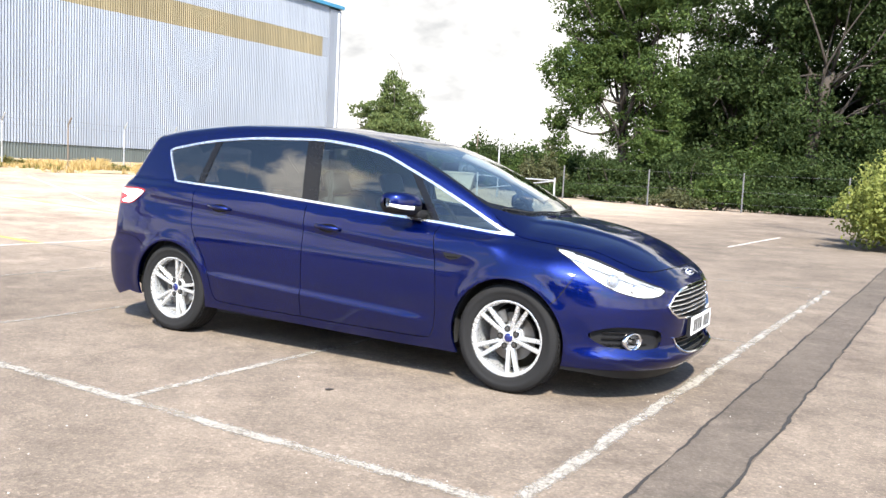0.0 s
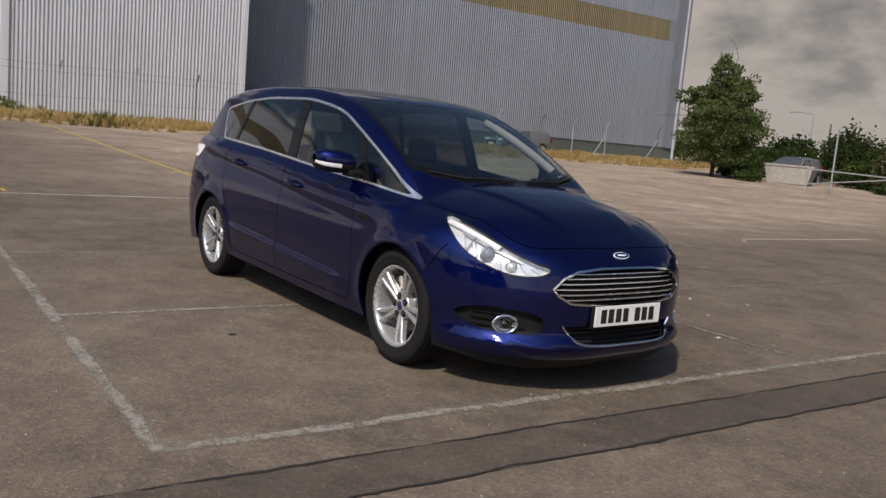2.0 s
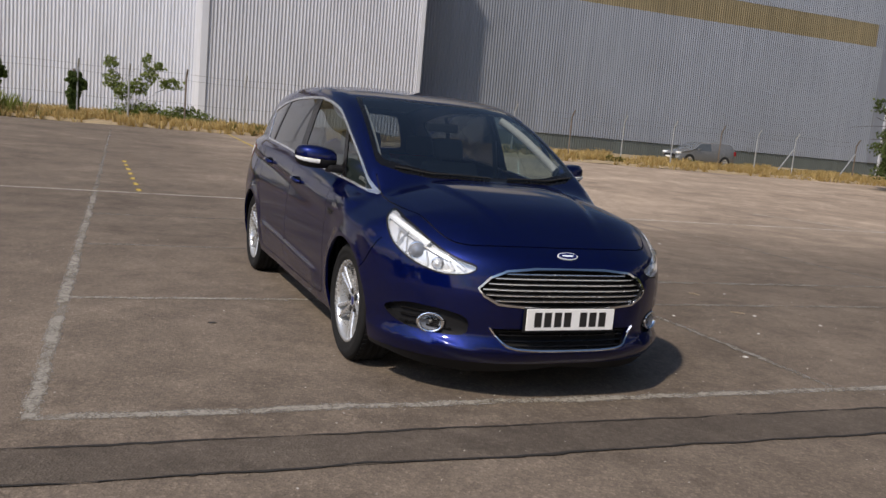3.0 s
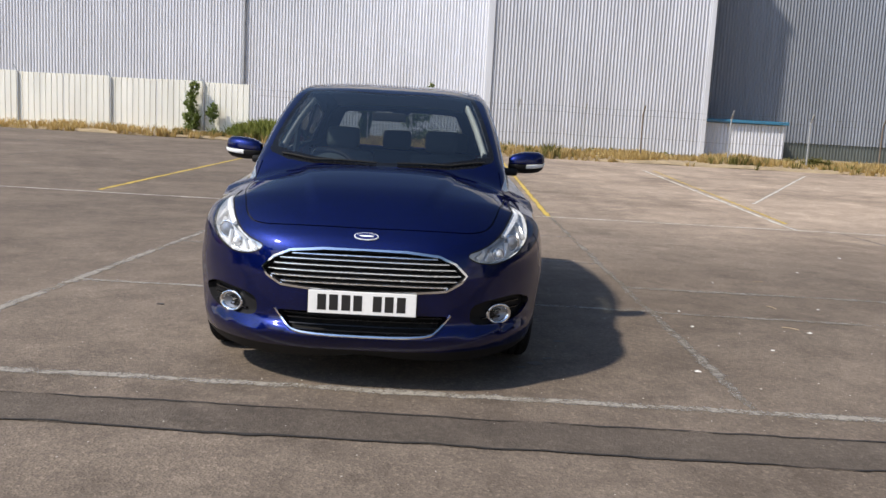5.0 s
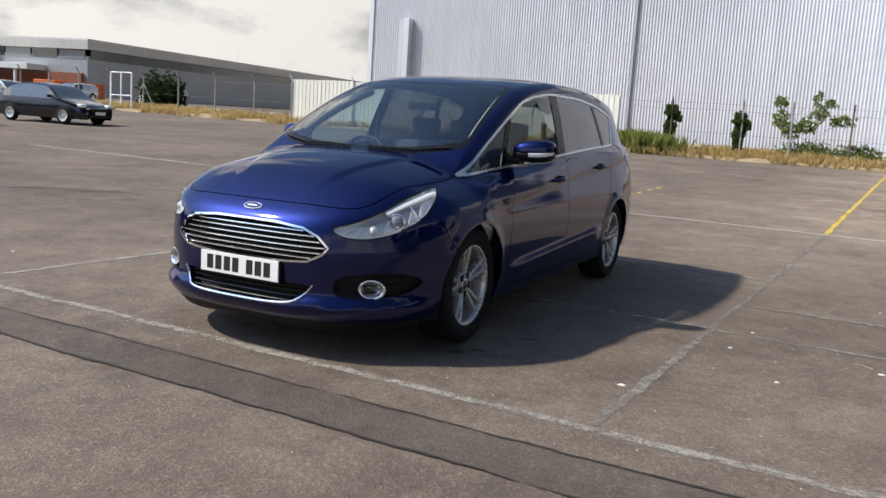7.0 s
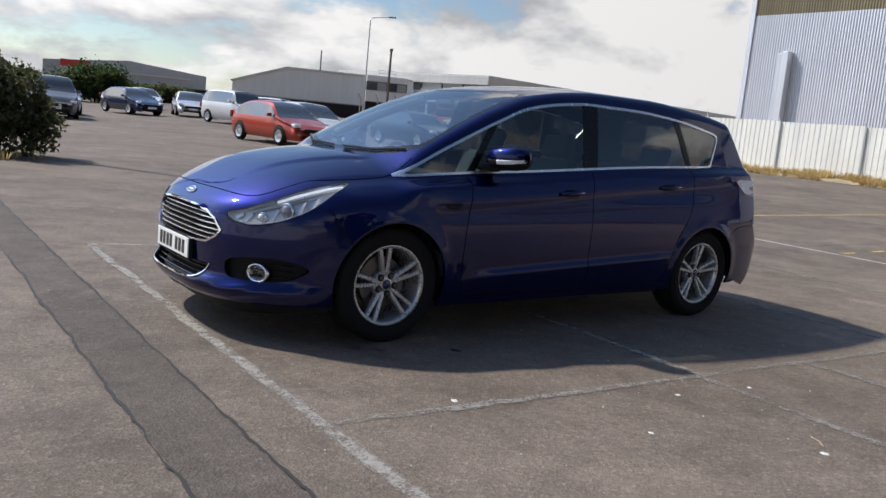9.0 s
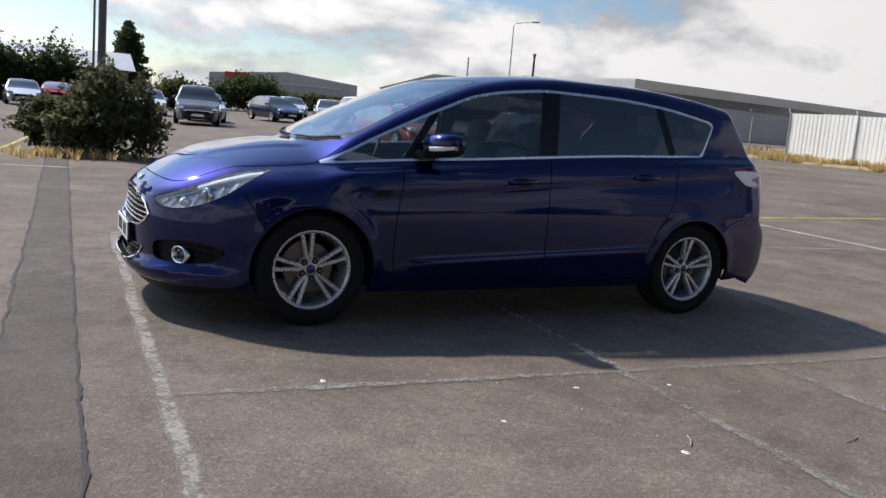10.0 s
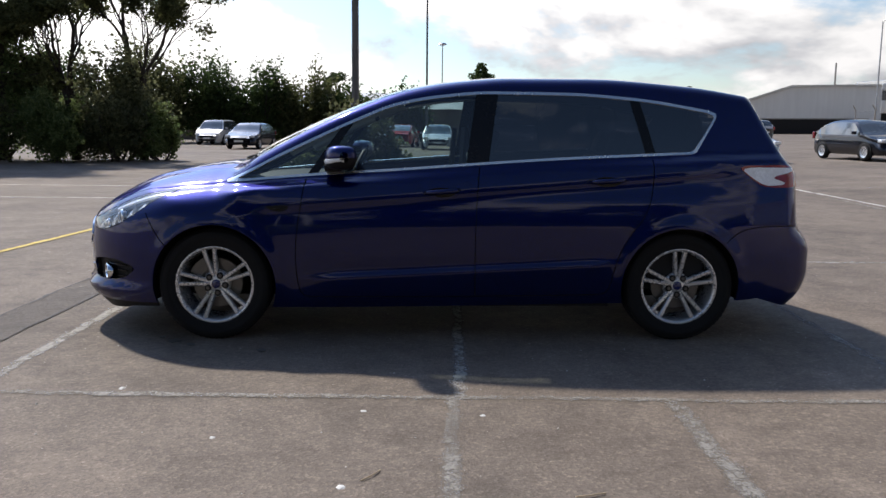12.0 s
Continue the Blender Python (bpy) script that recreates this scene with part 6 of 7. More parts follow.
def bush(name, u, v, seed, width, depth, height, count, size, material, label, gaps=0.3, stems=5, category="bush", group="", droop=0.0, turn=0.0, taper=0.75):
    """A leafy shrub from the ground up, on several stems."""
    rng = np.random.default_rng(seed)
    t = root(name, at_site(u, v, float(ground_z(u, v)), turn), label, category, group)
    blobs, n = [], max(5, int(width * depth * 1.2) + 4)
    for i in range(n):
        x, y = rng.uniform(-0.5, 0.5) * width * taper, rng.uniform(-0.5, 0.5) * depth * taper
        h = height * (1 - 0.5 * (abs(x) / width * 2) ** 2) * rng.uniform(0.55, 1.0)
        blobs.append((x, y, h * 0.5, width * rng.uniform(0.16, 0.28), depth * rng.uniform(0.16, 0.28), h * 0.52))
    chunks = []
    for i in range(stems):
        x, y, z, *_ = blobs[i % len(blobs)]
        chunks.append(limb(rng, (x * 0.3, y * 0.3, -0.05), (x, y, z * 1.5), 0.03 + 0.006 * height, 0.008, 0.15))
    part_mesh("stem", mesh_from("stem", *merge(chunks), True), BARK, t)
    part_mesh("foliage", leaf_mesh("foliage", *leaf_cloud(rng, blobs, count, size, 0.35, gaps, droop)), material, t)
    return t


g = np.random.default_rng(4)
# big trees beyond the far side of the yard
BIG = "tall broadleaf tree with dense dark green crown behind the fence"


def wall_of_leaves(n, w, d, z0, z1, r0, r1):
    return [(g.uniform(-w, w), g.uniform(-d, d), g.uniform(z0, z1), *(g.uniform(r0, r1, 3) * (1, 1, 0.9))) for _ in range(n)]


tree("tree", -14.0, 43.0, 21, 17, 0.42, wall_of_leaves(22, 3.4, 1.6, 3.6, 13.0, 1.5, 2.5) + [(-4.0, -1, 7.6, 1.2, 1.2, 1.3), (-3.6, -1, 4.6, 1.1, 1.1, 1.0), (2.0, -1, 3.2, 1.6, 1.2, 1.2)], 60000, 0.20, LEAF, BIG, group="big trees", gaps=0.22)
tree("tree", -3.2, 45.5, 22, 17, 0.40, wall_of_leaves(20, 3.8, 1.6, 4.5, 13.5, 1.8, 2.7) + lumps(g, 3, -1, -1, 4.2, 2.6, 1.0, 1.0, 1.2, 1.8), 46000, 0.23, LEAF_DARK, BIG, group="big trees", fork=0.45, gaps=0.25)
tree("tree", -8.6, 47.5, 23, 18, 0.45, wall_of_leaves(14, 4.2, 1.6, 3.0, 14.0, 1.9, 2.9), 36000, 0.25, LEAF_DARK, BIG, group="big trees", gaps=0.2)
tree("tree", 4.4, 47.0, 24, 16, 0.40, wall_of_leaves(13, 3.8, 1.6, 3.0, 13.0, 1.9, 2.8), 26000, 0.26, LEAF_DARK, BIG, group="big trees", gaps=0.2)
tree("tree", 12.5, 44.0, 25, 15, 0.40, wall_of_leaves(12, 3.6, 1.6, 2.5, 11.0, 1.9, 2.8), 14000, 0.3, LEAF_DARK, BIG, group="big trees")
UNDER = "leafy shrub growing through the boundary fence"
for k, (u, v, w, h, mat) in enumerate(((-15.6, 39.0, 4.0, 2.6, LEAF_DARK), (-12.2, 38.2, 3.6, 2.0, LEAF_DARK), (-9.0, 37.6, 3.0, 2.2, LEAF_GREY), (-6.6, 37.9, 2.8, 3.1, LEAF), (-4.0, 38.4, 3.2, 2.4, LEAF_DARK), (-1.0, 38.8, 4.0, 2.3, LEAF), (2.4, 39.0, 4.0, 3.0, LEAF), (6.0, 38.0, 4.5, 3.2, LEAF), (-9.0, 42.0, 6.0, 4.4, LEAF_DARK), (-3.5, 42.5, 6.0, 4.6, LEAF_DARK), (1.5, 42.0, 6.0, 4.2, LEAF_DARK), (-13.8, 41.5, 4.0, 3.6, LEAF_DARK), (-6.2, 44.0, 6.0, 5.4, LEAF), (0.2, 44.5, 6.0, 5.4, LEAF_DARK), (5.5, 43.0, 6.0, 5.0, LEAF), (-11.5, 44.5, 5.0, 4.6, LEAF_DARK))):
    bush("shrub", u, v, 60 + k, w * 1.15, 2.2, h * (0.85, 1.3, 1.0)[k % 3] * (0.5 if k in (0, 1, 2, 4, 5) else 1.0), int(1500 * w), 0.17, mat, UNDER, group="boundary shrubs")
bush("laurel_bush", 3.6, 17.2, 90, 4.6, 4.2, 2.9, 34000, 0.105, LEAF_LIME, "large yellow-green bush at the edge of the car park", taper=0.8)
for k, (u, v, w, h) in enumerate(((-11.0, 50.5, 8.0, 12.0), (-4.5, 51.5, 9.0, 14.0), (2.5, 51.0, 9.0, 14.0), (9.5, 49.5, 9.0, 12.0))):
    bush("tree", u, v, 240 + k, w, 3.0, h, 14000, 0.34, LEAF_DARK, "dense dark tree behind the tall ones", gaps=0.1, category="tree", group="big trees")
# small tree at the end of the fence, far low trees
tree("tree", -23.6, 33.2, 31, 6.4, 0.12, [(0, 0, 1.7, 2.3, 2.3, 1.4), (-1.0, 0.7, 2.9, 1.7, 1.7, 1.3), (1.0, -0.7, 3.0, 1.7, 1.7, 1.3), (0.7, 0.9, 2.6, 1.7, 1.7, 1.2), (-0.3, 0.3, 4.1, 1.7, 1.7, 1.2), (0.7, 0.4, 4.3, 1.3, 1.3, 1.1), (0.1, 0, 5.2, 1.05, 1.05, 0.9), (-0.1, 0.1, 5.9, 0.5, 0.5, 0.5)] + lumps(g, 12, 0, 0, 3.2, 0.7, 0.7, 0.5, 0.6, 0.9), 32000, 0.15, LEAF_YOUNG, "young bushy tree with pale blossom beside the fence end", gaps=0.22)
for k, (u, v, w, h) in enumerate(((-53, 72, 8, 4.2), (-47.5, 75, 7, 4.3), (-43, 78, 7, 5.8), (-38, 80, 8, 5.0), (-33, 83, 9, 5.2), (-27, 82, 9, 4.6), (-60, 70, 8, 4.0), (-20, 70, 8, 4.2))):
    bush("far_tree", u, v, 120 + k, w, 4, h, 2600, 0.42, LEAF_DARK, "distant dark green trees on the skyline", category="tree", group="far trees")
for k, (u, v, w, h) in enumerate(((-21.0, 42.5, 3.0, 2.0), (-17.5, 40.5, 3.4, 3.4), (-19.5, 44.0, 4.0, 3.0), (-24.5, 36.5, 3.2, 1.0), (-22.0, 34.2, 2.2, 0.8))):
    bush("shrub", u, v, 140 + k, w, 2.0, h, int(1300 * w), 0.17, LEAF if k != 1 else LEAF_GREY, UNDER, group="boundary shrubs")
# plants along the warehouse fence
tree("sapling", -32.6, -1.6, 41, 2.9, 0.035, [(-0.1, -0.75, 1.75, 0.40, 0.42, 0.45), (0.0, -0.8, 2.4, 0.30, 0.34, 0.35), (0.1, 0.3, 1.5, 0.42, 0.5, 0.45), (0, 0.75, 2.05, 0.32, 0.40, 0.4), (0.1, 1.6, 1.75, 0.35, 0.55, 0.3), (0, 0.6, 2.65, 0.22, 0.24, 0.35), (0, 1.1, 2.45, 0.25, 0.3, 0.25), (0, -0.3, 1.3, 0.4, 0.5, 0.4)], 2100, 0.13, LEAF_PALE, "sparse young sapling with pale leaves behind the fence", gaps=0.25, fork=0.2, bare=6)
bush("shrub", -32.8, -0.6, 42, 1.2, 4.6, 1.15, 3200, 0.11, LEAF_PALE, "low grey-green shrub at the foot of the fence", turn=0)
for k, (v, h) in enumerate(((-6.6, 2.25), (-3.75, 2.0))):
    rng = np.random.default_rng(70 + k)
    t = root("ivy_post", at_site(-31.2, v, float(ground_z(-31.2, v))), "old post smothered in dark ivy", "ivy", "ivy posts")
    part_mesh("post", mesh_from("post", *tube([(0, 0, 0), (0, 0, h)], 0.05, 6)), WOOD, t)
    part_mesh("ivy", leaf_mesh("ivy", *leaf_cloud(rng, [(0, 0, h * 0.42, 0.27, 0.28, h * 0.46), (0, 0.04, h * 0.80, 0.34, 0.36, 0.36), (0.05, 0.36, h * 0.70, 0.15, 0.18, 0.28)], 4200, 0.11, 0.5, 0.15)), LEAF, t)
tree("climber", -30.0, -11.0, 43, 2.6, 0.03, [(0, 0, 0.8, 0.3, 0.4, 0.6), (0, -0.05, 1.5, 0.22, 0.3, 0.5), (0, 0.1, 2.1, 0.2, 0.25, 0.4), (0, 0.9, 1.1, 0.2, 0.3, 0.45), (0, 2.0, 0.4, 0.3, 0.5, 0.3)], 2600, 0.12, LEAF_PALE, "tall straggling climber against the white fence", category="plant", gaps=0.2, fork=0.25)
for k, (u, v, w, h) in enumerate(((-29.9, -9.6, 2.2, 0.8), (-30.0, -11.6, 1.8, 0.7), (-30.2, 12.6, 1.6, 0.9), (-31.5, 16.2, 1.4, 1.0), (-31.6, -8.2, 1.6, 0.9), (-30.4, 20.5, 1.5, 0.7))):
    bush("weed_clump", u, v, 160 + k, 1.0, w, h * 0.7, 1300, 0.10, GRASS, "clump of pale green weeds on the verge", category="weeds", group="weed clumps")
# bush and trees on the other side
bush("buddleia", 2.1, -12.3, 51, 2.4, 2.2, 2.1, 14000, 0.105, LEAF_GREY, "dusty grey-green bush growing out of the asphalt", gaps=0.3, stems=9, droop=0.5, turn=20)
tufts("dry_grass", 90, lambda: (2.1 + random.gauss(0.6, 0.5), -11.3 + random.gauss(0, 0.35)), 0.22, STRAW, "tuft of dry grass at the foot of the bush", 15)
LEFT = "tall half-bare tree over dense dark shrubs"


def open_tree(u, v, seed, height, r, leaf_count, size, material, label, group, spread=0.6, leafy=0.5, low=0.3):
    """A tree whose fine branching shows through thin foliage."""
    rng = np.random.default_rng(seed)
    t = root("tree", at_site(u, v, float(ground_z(u, v))), label, "tree", group)
    chunks, tips = [], []
    todo = [(np.array((0.0, 0, -0.1)), np.array((0.05, 0, 1.0)), height * low, r, 0)]
    while todo:
        p, d, length, rad, level = todo.pop()
        d = d / np.linalg.norm(d)
        q = p + d * length
        bend = rng.normal(size=3) * length * 0.06
        chunks.append(tube([p, p + d * length * 0.5 + bend, q], [rad, rad * 0.85, rad * 0.68], 6 if level < 3 else 4))
        if level == 5:
            tips.append(q)
            continue
        for k in range(3 if level < 4 else 2):
            w = rng.normal(size=3)
            w -= d * (w @ d)
            w /= np.linalg.norm(w)
            lean = rng.uniform(0.25, 0.85) * spread if k else rng.uniform(0.05, 0.3)
            todo.append((p + (q - p) * (rng.uniform(0.55, 1.0) if k else 1.0), d + w * lean * 1.5 + np.array((0, 0, 0.12)), length * rng.uniform(0.62, 0.82), rad * (0.66 if k == 0 else 0.5), level + 1))
    part_mesh("trunk", mesh_from("trunk", *merge(chunks), True), BARK, t)
    keep = [p for p in tips if rng.random() < leafy]
    part_mesh("crown", leaf_mesh("crown", *leaf_cloud(rng, [(*p, 0.55, 0.55, 0.45) for p in keep], leaf_count, size, 0.1, 0.2)), material, t)
    return t


FARSIDE = "trees on the far side"
open_tree(11.2, -25.6, 32, 12.6, 0.16, 15000, 0.13, LEAF_OLIVE, LEFT, FARSIDE, 0.62, 0.5, 0.22)
open_tree(13.4, -24.8, 33, 12.0, 0.17, 18000, 0.14, LEAF_OLIVE, LEFT, FARSIDE, 0.55, 0.7, 0.20)
tree("tree", 15.8, -24.0, 34, 11.5, 0.24, wall_of_leaves(14, 1.7, 1.0, 2.0, 11.0, 0.9, 1.5), 26000, 0.18, LEAF_OLIVE, LEFT, bare=26, fork=0.5, gaps=0.35, group=FARSIDE)
tree("tree", 19.6, -24.0, 35, 12, 0.24, wall_of_leaves(14, 2.2, 1.0, 2.0, 12.0, 1.2, 1.9), 28000, 0.21, LEAF_OLIVE, LEFT, fork=0.5, gaps=0.3, group=FARSIDE)
for k, (u, v, w, h) in enumerate(((10.3, -24.6, 2.0, 2.4), (11.4, -23.9, 3.2, 3.3), (13.6, -23.0, 3.2, 3.3), (16.0, -22.2, 3.4, 3.6), (19.0, -21.6, 4.0, 3.8), (12.5, -25.6, 4.0, 5.2), (16.0, -25.0, 4.4, 5.8))):
    bush("shrub", u, v, 180 + k, w, 2.4, h, int((3600 if k < 5 else 2300) * w), 0.12 if k < 5 else 0.15, LEAF_GREY if k % 2 else LEAF_YOUNG, "dense green shrub at the edge of the car park", group="edge shrubs")
for k, (u, v, w, h) in enumerate(((19, -47, 6, 7.4), (15, -48, 5, 7.2), (12.0, -48.5, 4.5, 6.2), (9.0, -49, 4.5, 5.6), (6.0, -49.5, 4.0, 4.9), (3.0, -50, 3.6, 4.6), (-4.2, -49.5, 4.0, 2.4), (-9.2, -55, 5.4, 3.0), (-12.0, -64, 7.0, 2.0), (-17.0, -66, 6.0, 1.6), (24, -45, 6, 7.2))):
    bush("tree", 0.6 + 1.18 * (u - 0.6), 6 + 1.18 * (v - 6), 200 + k, w * 1.25, 3.6, h * 1.2, int(1900 * w), 0.26, LEAF_DARK if k % 3 else LEAF_OLIVE, "dense dark hedge tree behind the parked cars", category="tree", group="hedge trees")
for k, (u, v) in enumerate(((8.6, -62.0),)):
    tree("pine", u, v, 220 + k, 6.4, 0.14, lumps(g, 9, 0.2, 0, 4.9, 1.0, 0.5, 0.3, 0.3, 0.6), 2600, 0.16, LEAF_DARK, "flat-topped dark pine above the hedge", gaps=0.15, fork=0.7, group="pines")
t = root("cypress", at_site(-4.3, -104, float(ground_z(-4.3, -104))), "dark pointed cypress on the skyline", "tree")
part_mesh("trunk", mesh_from("trunk", *tube([(0, 0, 0), (0, 0, 7.6)], [0.2, 0.04], 6)), BARK, t)
part_mesh("crown", leaf_mesh("crown", *leaf_cloud(np.random.default_rng(9), [(0, 0, 2.2, 2.6, 2.6, 2.2), (0.1, 0, 4.4, 2.4, 2.4, 2.2), (0.2, 0, 6.4, 1.7, 1.7, 1.5), (0.2, 0, 7.6, 0.9, 0.9, 0.9)], 9000, 0.35, 0.4, 0.05)), LEAF_DARK, t)
bush("hedge_bush", -36.0, -42.6, 231, 3.0, 3.4, 2.9, 5000, 0.2, LEAF_IVY, "round dark bush behind the far fence")

# ---- parked cars, poles and far buildings ----
CAR_PAINTS = {}
for nm, c, fl in (("silver", (0.58, 0.59, 0.60), (0.7, 0.7, 0.7)), ("white", (0.72, 0.72, 0.71), (0.8, 0.8, 0.8)), ("black", (0.006, 0.007, 0.014), (0.015, 0.016, 0.024)), ("navy", (0.01, 0.016, 0.05), (0.03, 0.05, 0.12)), ("red", (0.42, 0.05, 0.025), (0.6, 0.12, 0.05)), ("grey", (0.16, 0.165, 0.17), (0.3, 0.3, 0.3)), ("bright_red", (0.5, 0.02, 0.02), (0.6, 0.1, 0.1))):
    CAR_PAINTS[nm] = car_paint(nm + " car paint", c, fl, 0.3)
FAR_GLASS = plain("dark car glass", (0.07, 0.08, 0.088), 0.05, coat=1.0)
SHAPES = {   # x of nose, bonnet end, screen top, roof end, glass end, tail (share of length); roof and bonnet height
    "hatch": ((0.0, 0.24, 0.44, 0.74, 0.95, 1.0), 1.46, 0.92, 4.25, 1.78),
    "estate": ((0.0, 0.24, 0.41, 0.90, 0.985, 1.0), 1.50, 0.93, 4.5, 1.78),
    "saloon": ((0.0, 0.25, 0.43, 0.70, 0.86, 1.0), 1.44, 0.92, 4.5, 1.78),
    "mpv": ((0.0, 0.17, 0.36, 0.92, 0.985, 1.0), 1.66, 1.02, 4.3, 1.78),
    "suv": ((0.0, 0.23, 0.38, 0.90, 0.98, 1.0), 1.72, 1.08, 4.4, 1.85),
    "van": ((0.0, 0.24, 0.42, 0.93, 0.99, 1.0), 1.44, 0.93, 4.25, 1.72),
}


def parked_car(u, v, turn, colour, shape, label, group="parked cars"):
    """A plain road car: lofted body, glass, wheels, lamps and plates; it faces along +x before turning."""
    (n0, b1, s1, r1, g1, t1), H, hb, L, W = SHAPES[shape]
    c = root("car", at_site(u, v, float(ground_z(u, v)), turn), label, "car", group)
    X = lambda f: L / 2 - f * L
    tail_h = hb + (0.04 if shape == "saloon" else 0.12)
    top = keyed([X(1.0), X(g1) , X(r1), X((r1 + s1) / 2), X(s1), X(b1), X(0.06), X(0.0)], [0.86 if shape != "saloon" else 0.95, tail_h, H - 0.05, H, H - 0.03, hb, hb - 0.20, 0.60])
    belt = lambda x: np.clip(hb - 0.03 + 0.04 * (X(b1) - x) / L, 0.3, 2)
    xs = np.concatenate([np.linspace(X(1.0), X(g1), 4), np.linspace(X(g1), X(r1), 5)[1:], np.linspace(X(r1), X(s1), 8)[1:], np.linspace(X(s1), X(b1), 6)[1:], np.linspace(X(b1), X(0.06), 7)[1:], np.linspace(X(0.06), X(0.0), 5)[1:]])
    rows, k = [], 9
    for x in xs:
        e = abs(2 * x / L)
        w = W / 2 * (1 - 0.13 * max(0, e - 0.72) / 0.28 - 0.14 * max(0, e - 0.93) / 0.07)
        zt, zb = float(top(x)), float(min(belt(x), float(top(x)) - 0.03))
        tum = w - max(0, zt - zb) * 0.36
        rows += [(x, w * 0.90, 0.20), (x, w * 0.985, 0.34), (x, w, 0.58), (x, w * 0.985, zb - 0.10), (x, w * 0.95, zb), (x, tum + 0.02, zt - 0.09 * min(1, (zt - zb) / 0.3)), (x, tum - 0.07, zt - 0.02), (x, tum * 0.5, zt), (x, 0, zt + 0.01)]
    rows = np.array(rows)
    glass_side, screen_f, screen_r, body = [], [], [], []
    n = len(xs)
    for i in range(n - 1):
        xm = (xs[i] + xs[i + 1]) / 2
        for j in range(k - 1):
            q = (i * k + j, (i + 1) * k + j, (i + 1) * k + j + 1, i * k + j + 1)
            in_cab = X(g1) + 0.12 < xm < X(b1) - 0.10
            rear_ok = shape != "van" or xm > X(0.56)
            if j == 4 and in_cab and rear_ok and abs(float(top(xm)) - float(belt(xm))) > 0.16:
                glass_side.append(q)
            elif j >= 6 and X(s1) < xm < X(b1):
                screen_f.append(q)
            elif j >= 6 and X(g1) < xm < X(r1) and shape != "van":
                screen_r.append(q)
            else:
                body.append(q)
    ends = [tuple(range(k))[::-1], tuple((n - 1) * k + j for j in range(k))]
    out_r = HUB_Z * 0.92

    def both(faces_):
        v2 = np.concatenate([rows, rows * [1, -1, 1]])
        return v2, [t[::-1] for t in faces_] + [tuple(i + len(rows) for i in t) for t in faces_]

    paint = CAR_PAINTS[colour]
    body_ob = part_mesh("body", mesh_from("body", *both(body + ends), True), paint, c)
    for nm, fs in (("side_windows", glass_side), ("windscreen", screen_f), ("rear_window", screen_r)):
        if fs:
            vv, ff = both(fs)
            if nm == "side_windows":
                h = len(fs)
                for part_f in (ff[:h], ff[h:]):
                    part_mesh("side_window", mesh_from("side_window", vv, part_f, True), FAR_GLASS, c)
            else:
                part_mesh(nm, mesh_from(nm, vv, ff, True), FAR_GLASS, c)
    for xw in (X(0.0) - 0.86, X(0.0) - 0.86 - 0.595 * L):
        for s in (1, -1):
            hub = new("wheel")
            hub.parent = c
            hub.matrix_basis = pose(xw, s * (W / 2 - 0.060), out_r, 0, 0, 0 if s > 0 else 180)
            part_mesh("tyre", mesh_from("tyre", *lathe([(0.19, -0.09), (0.28, -0.1), (out_r, -0.07), (out_r, 0.07), (0.28, 0.1), (0.20, 0.088)], 24), True), RUBBER, hub)
            part_mesh("rim", mesh_from("rim", *lathe([(0.0, 0.07), (0.05, 0.075), (0.12, 0.06), (0.19, 0.085), (0.21, 0.092)], 20), True), ALLOY, hub)
            part_mesh("arch", mesh_from("arch", *ngon_prism([((out_r + 0.05) * math.cos(t), (out_r + 0.05) * math.sin(t)) for t in np.linspace(-0.35, math.pi + 0.35, 20)], 0.0, 0.0625)), DARK, hub)
    for s in (1, -1):
        part("headlamp", boxed(X(0.045), s * W * 0.385, 0.70, 0.24, 0.26, 0.13, bevel=0.05), LAMP_WHITE, c, "pale headlamp")
        part("tail_lamp", boxed(X(0.985), s * W * 0.41, 0.88, 0.14, 0.16, 0.26, bevel=0.03), RED_LAMP, c, "red tail lamp")
        part("door_mirror", boxed(X(b1) - 0.42, s * (W / 2 + 0.06), hb + 0.06, 0.10, 0.17, 0.12, bevel=0.03), paint, c)
    part("grille", boxed(X(0.0) - 0.02, 0, 0.55, 0.10, W * 0.52, 0.14, bevel=0.02), BLACK, c, "black grille")
    part("lower_grille", boxed(X(0.0) - 0.03, 0, 0.33, 0.10, W * 0.6, 0.12, bevel=0.02), BLACK, c)
    for x, m in ((X(0.0) + 0.035, PLATE_WHITE), (X(1.0) - 0.02, LINE_YELLOW)):
        part("number_plate", boxed(x, 0, 0.44 if m is PLATE_WHITE else 0.62, 0.02, 0.50, 0.11), PLATE_WHITE, c, "number plate")
    return c


parked_car(-15.4, -25.7, 99, "black", "hatch", "black hatchback parked on the open asphalt")
parked_car(-20.3, -36.1, 100, "white", "saloon", "white saloon parked behind a black hatchback")
parked_car(-41.5, -48.5, -95, "silver", "van", "silver car-derived van beyond the wire fence")
parked_car(-36.6, 30.6, -90, "grey", "van", "grey van parked behind the wire fence")
parked_car(-8.3, -23.2, 100, "red", "hatch", "orange-red hatchback parked in the yard")
parked_car(-10.4, -25.6, 100, "silver", "hatch", "pale hatchback parked beside a red one")
parked_car(-12.2, -38.0, 104, "white", "suv", "white off-roader parked in the yard")
parked_car(-2.75, -34.6, 84, "grey", "suv", "grey off-roader facing across the yard")
parked_car(-3.8, -39.6, 88, "silver", "hatch", "silver hatchback parked in a row")
parked_car(-8.7, -45.2, 106, "navy", "hatch", "dark blue hatchback parked in a row")
parked_car(-12.4, -46.5, 78, "silver", "saloon", "silver saloon parked in a row")
parked_car(-13.0, -59.0, 90, "white", "hatch", "white hatchback parked far back")
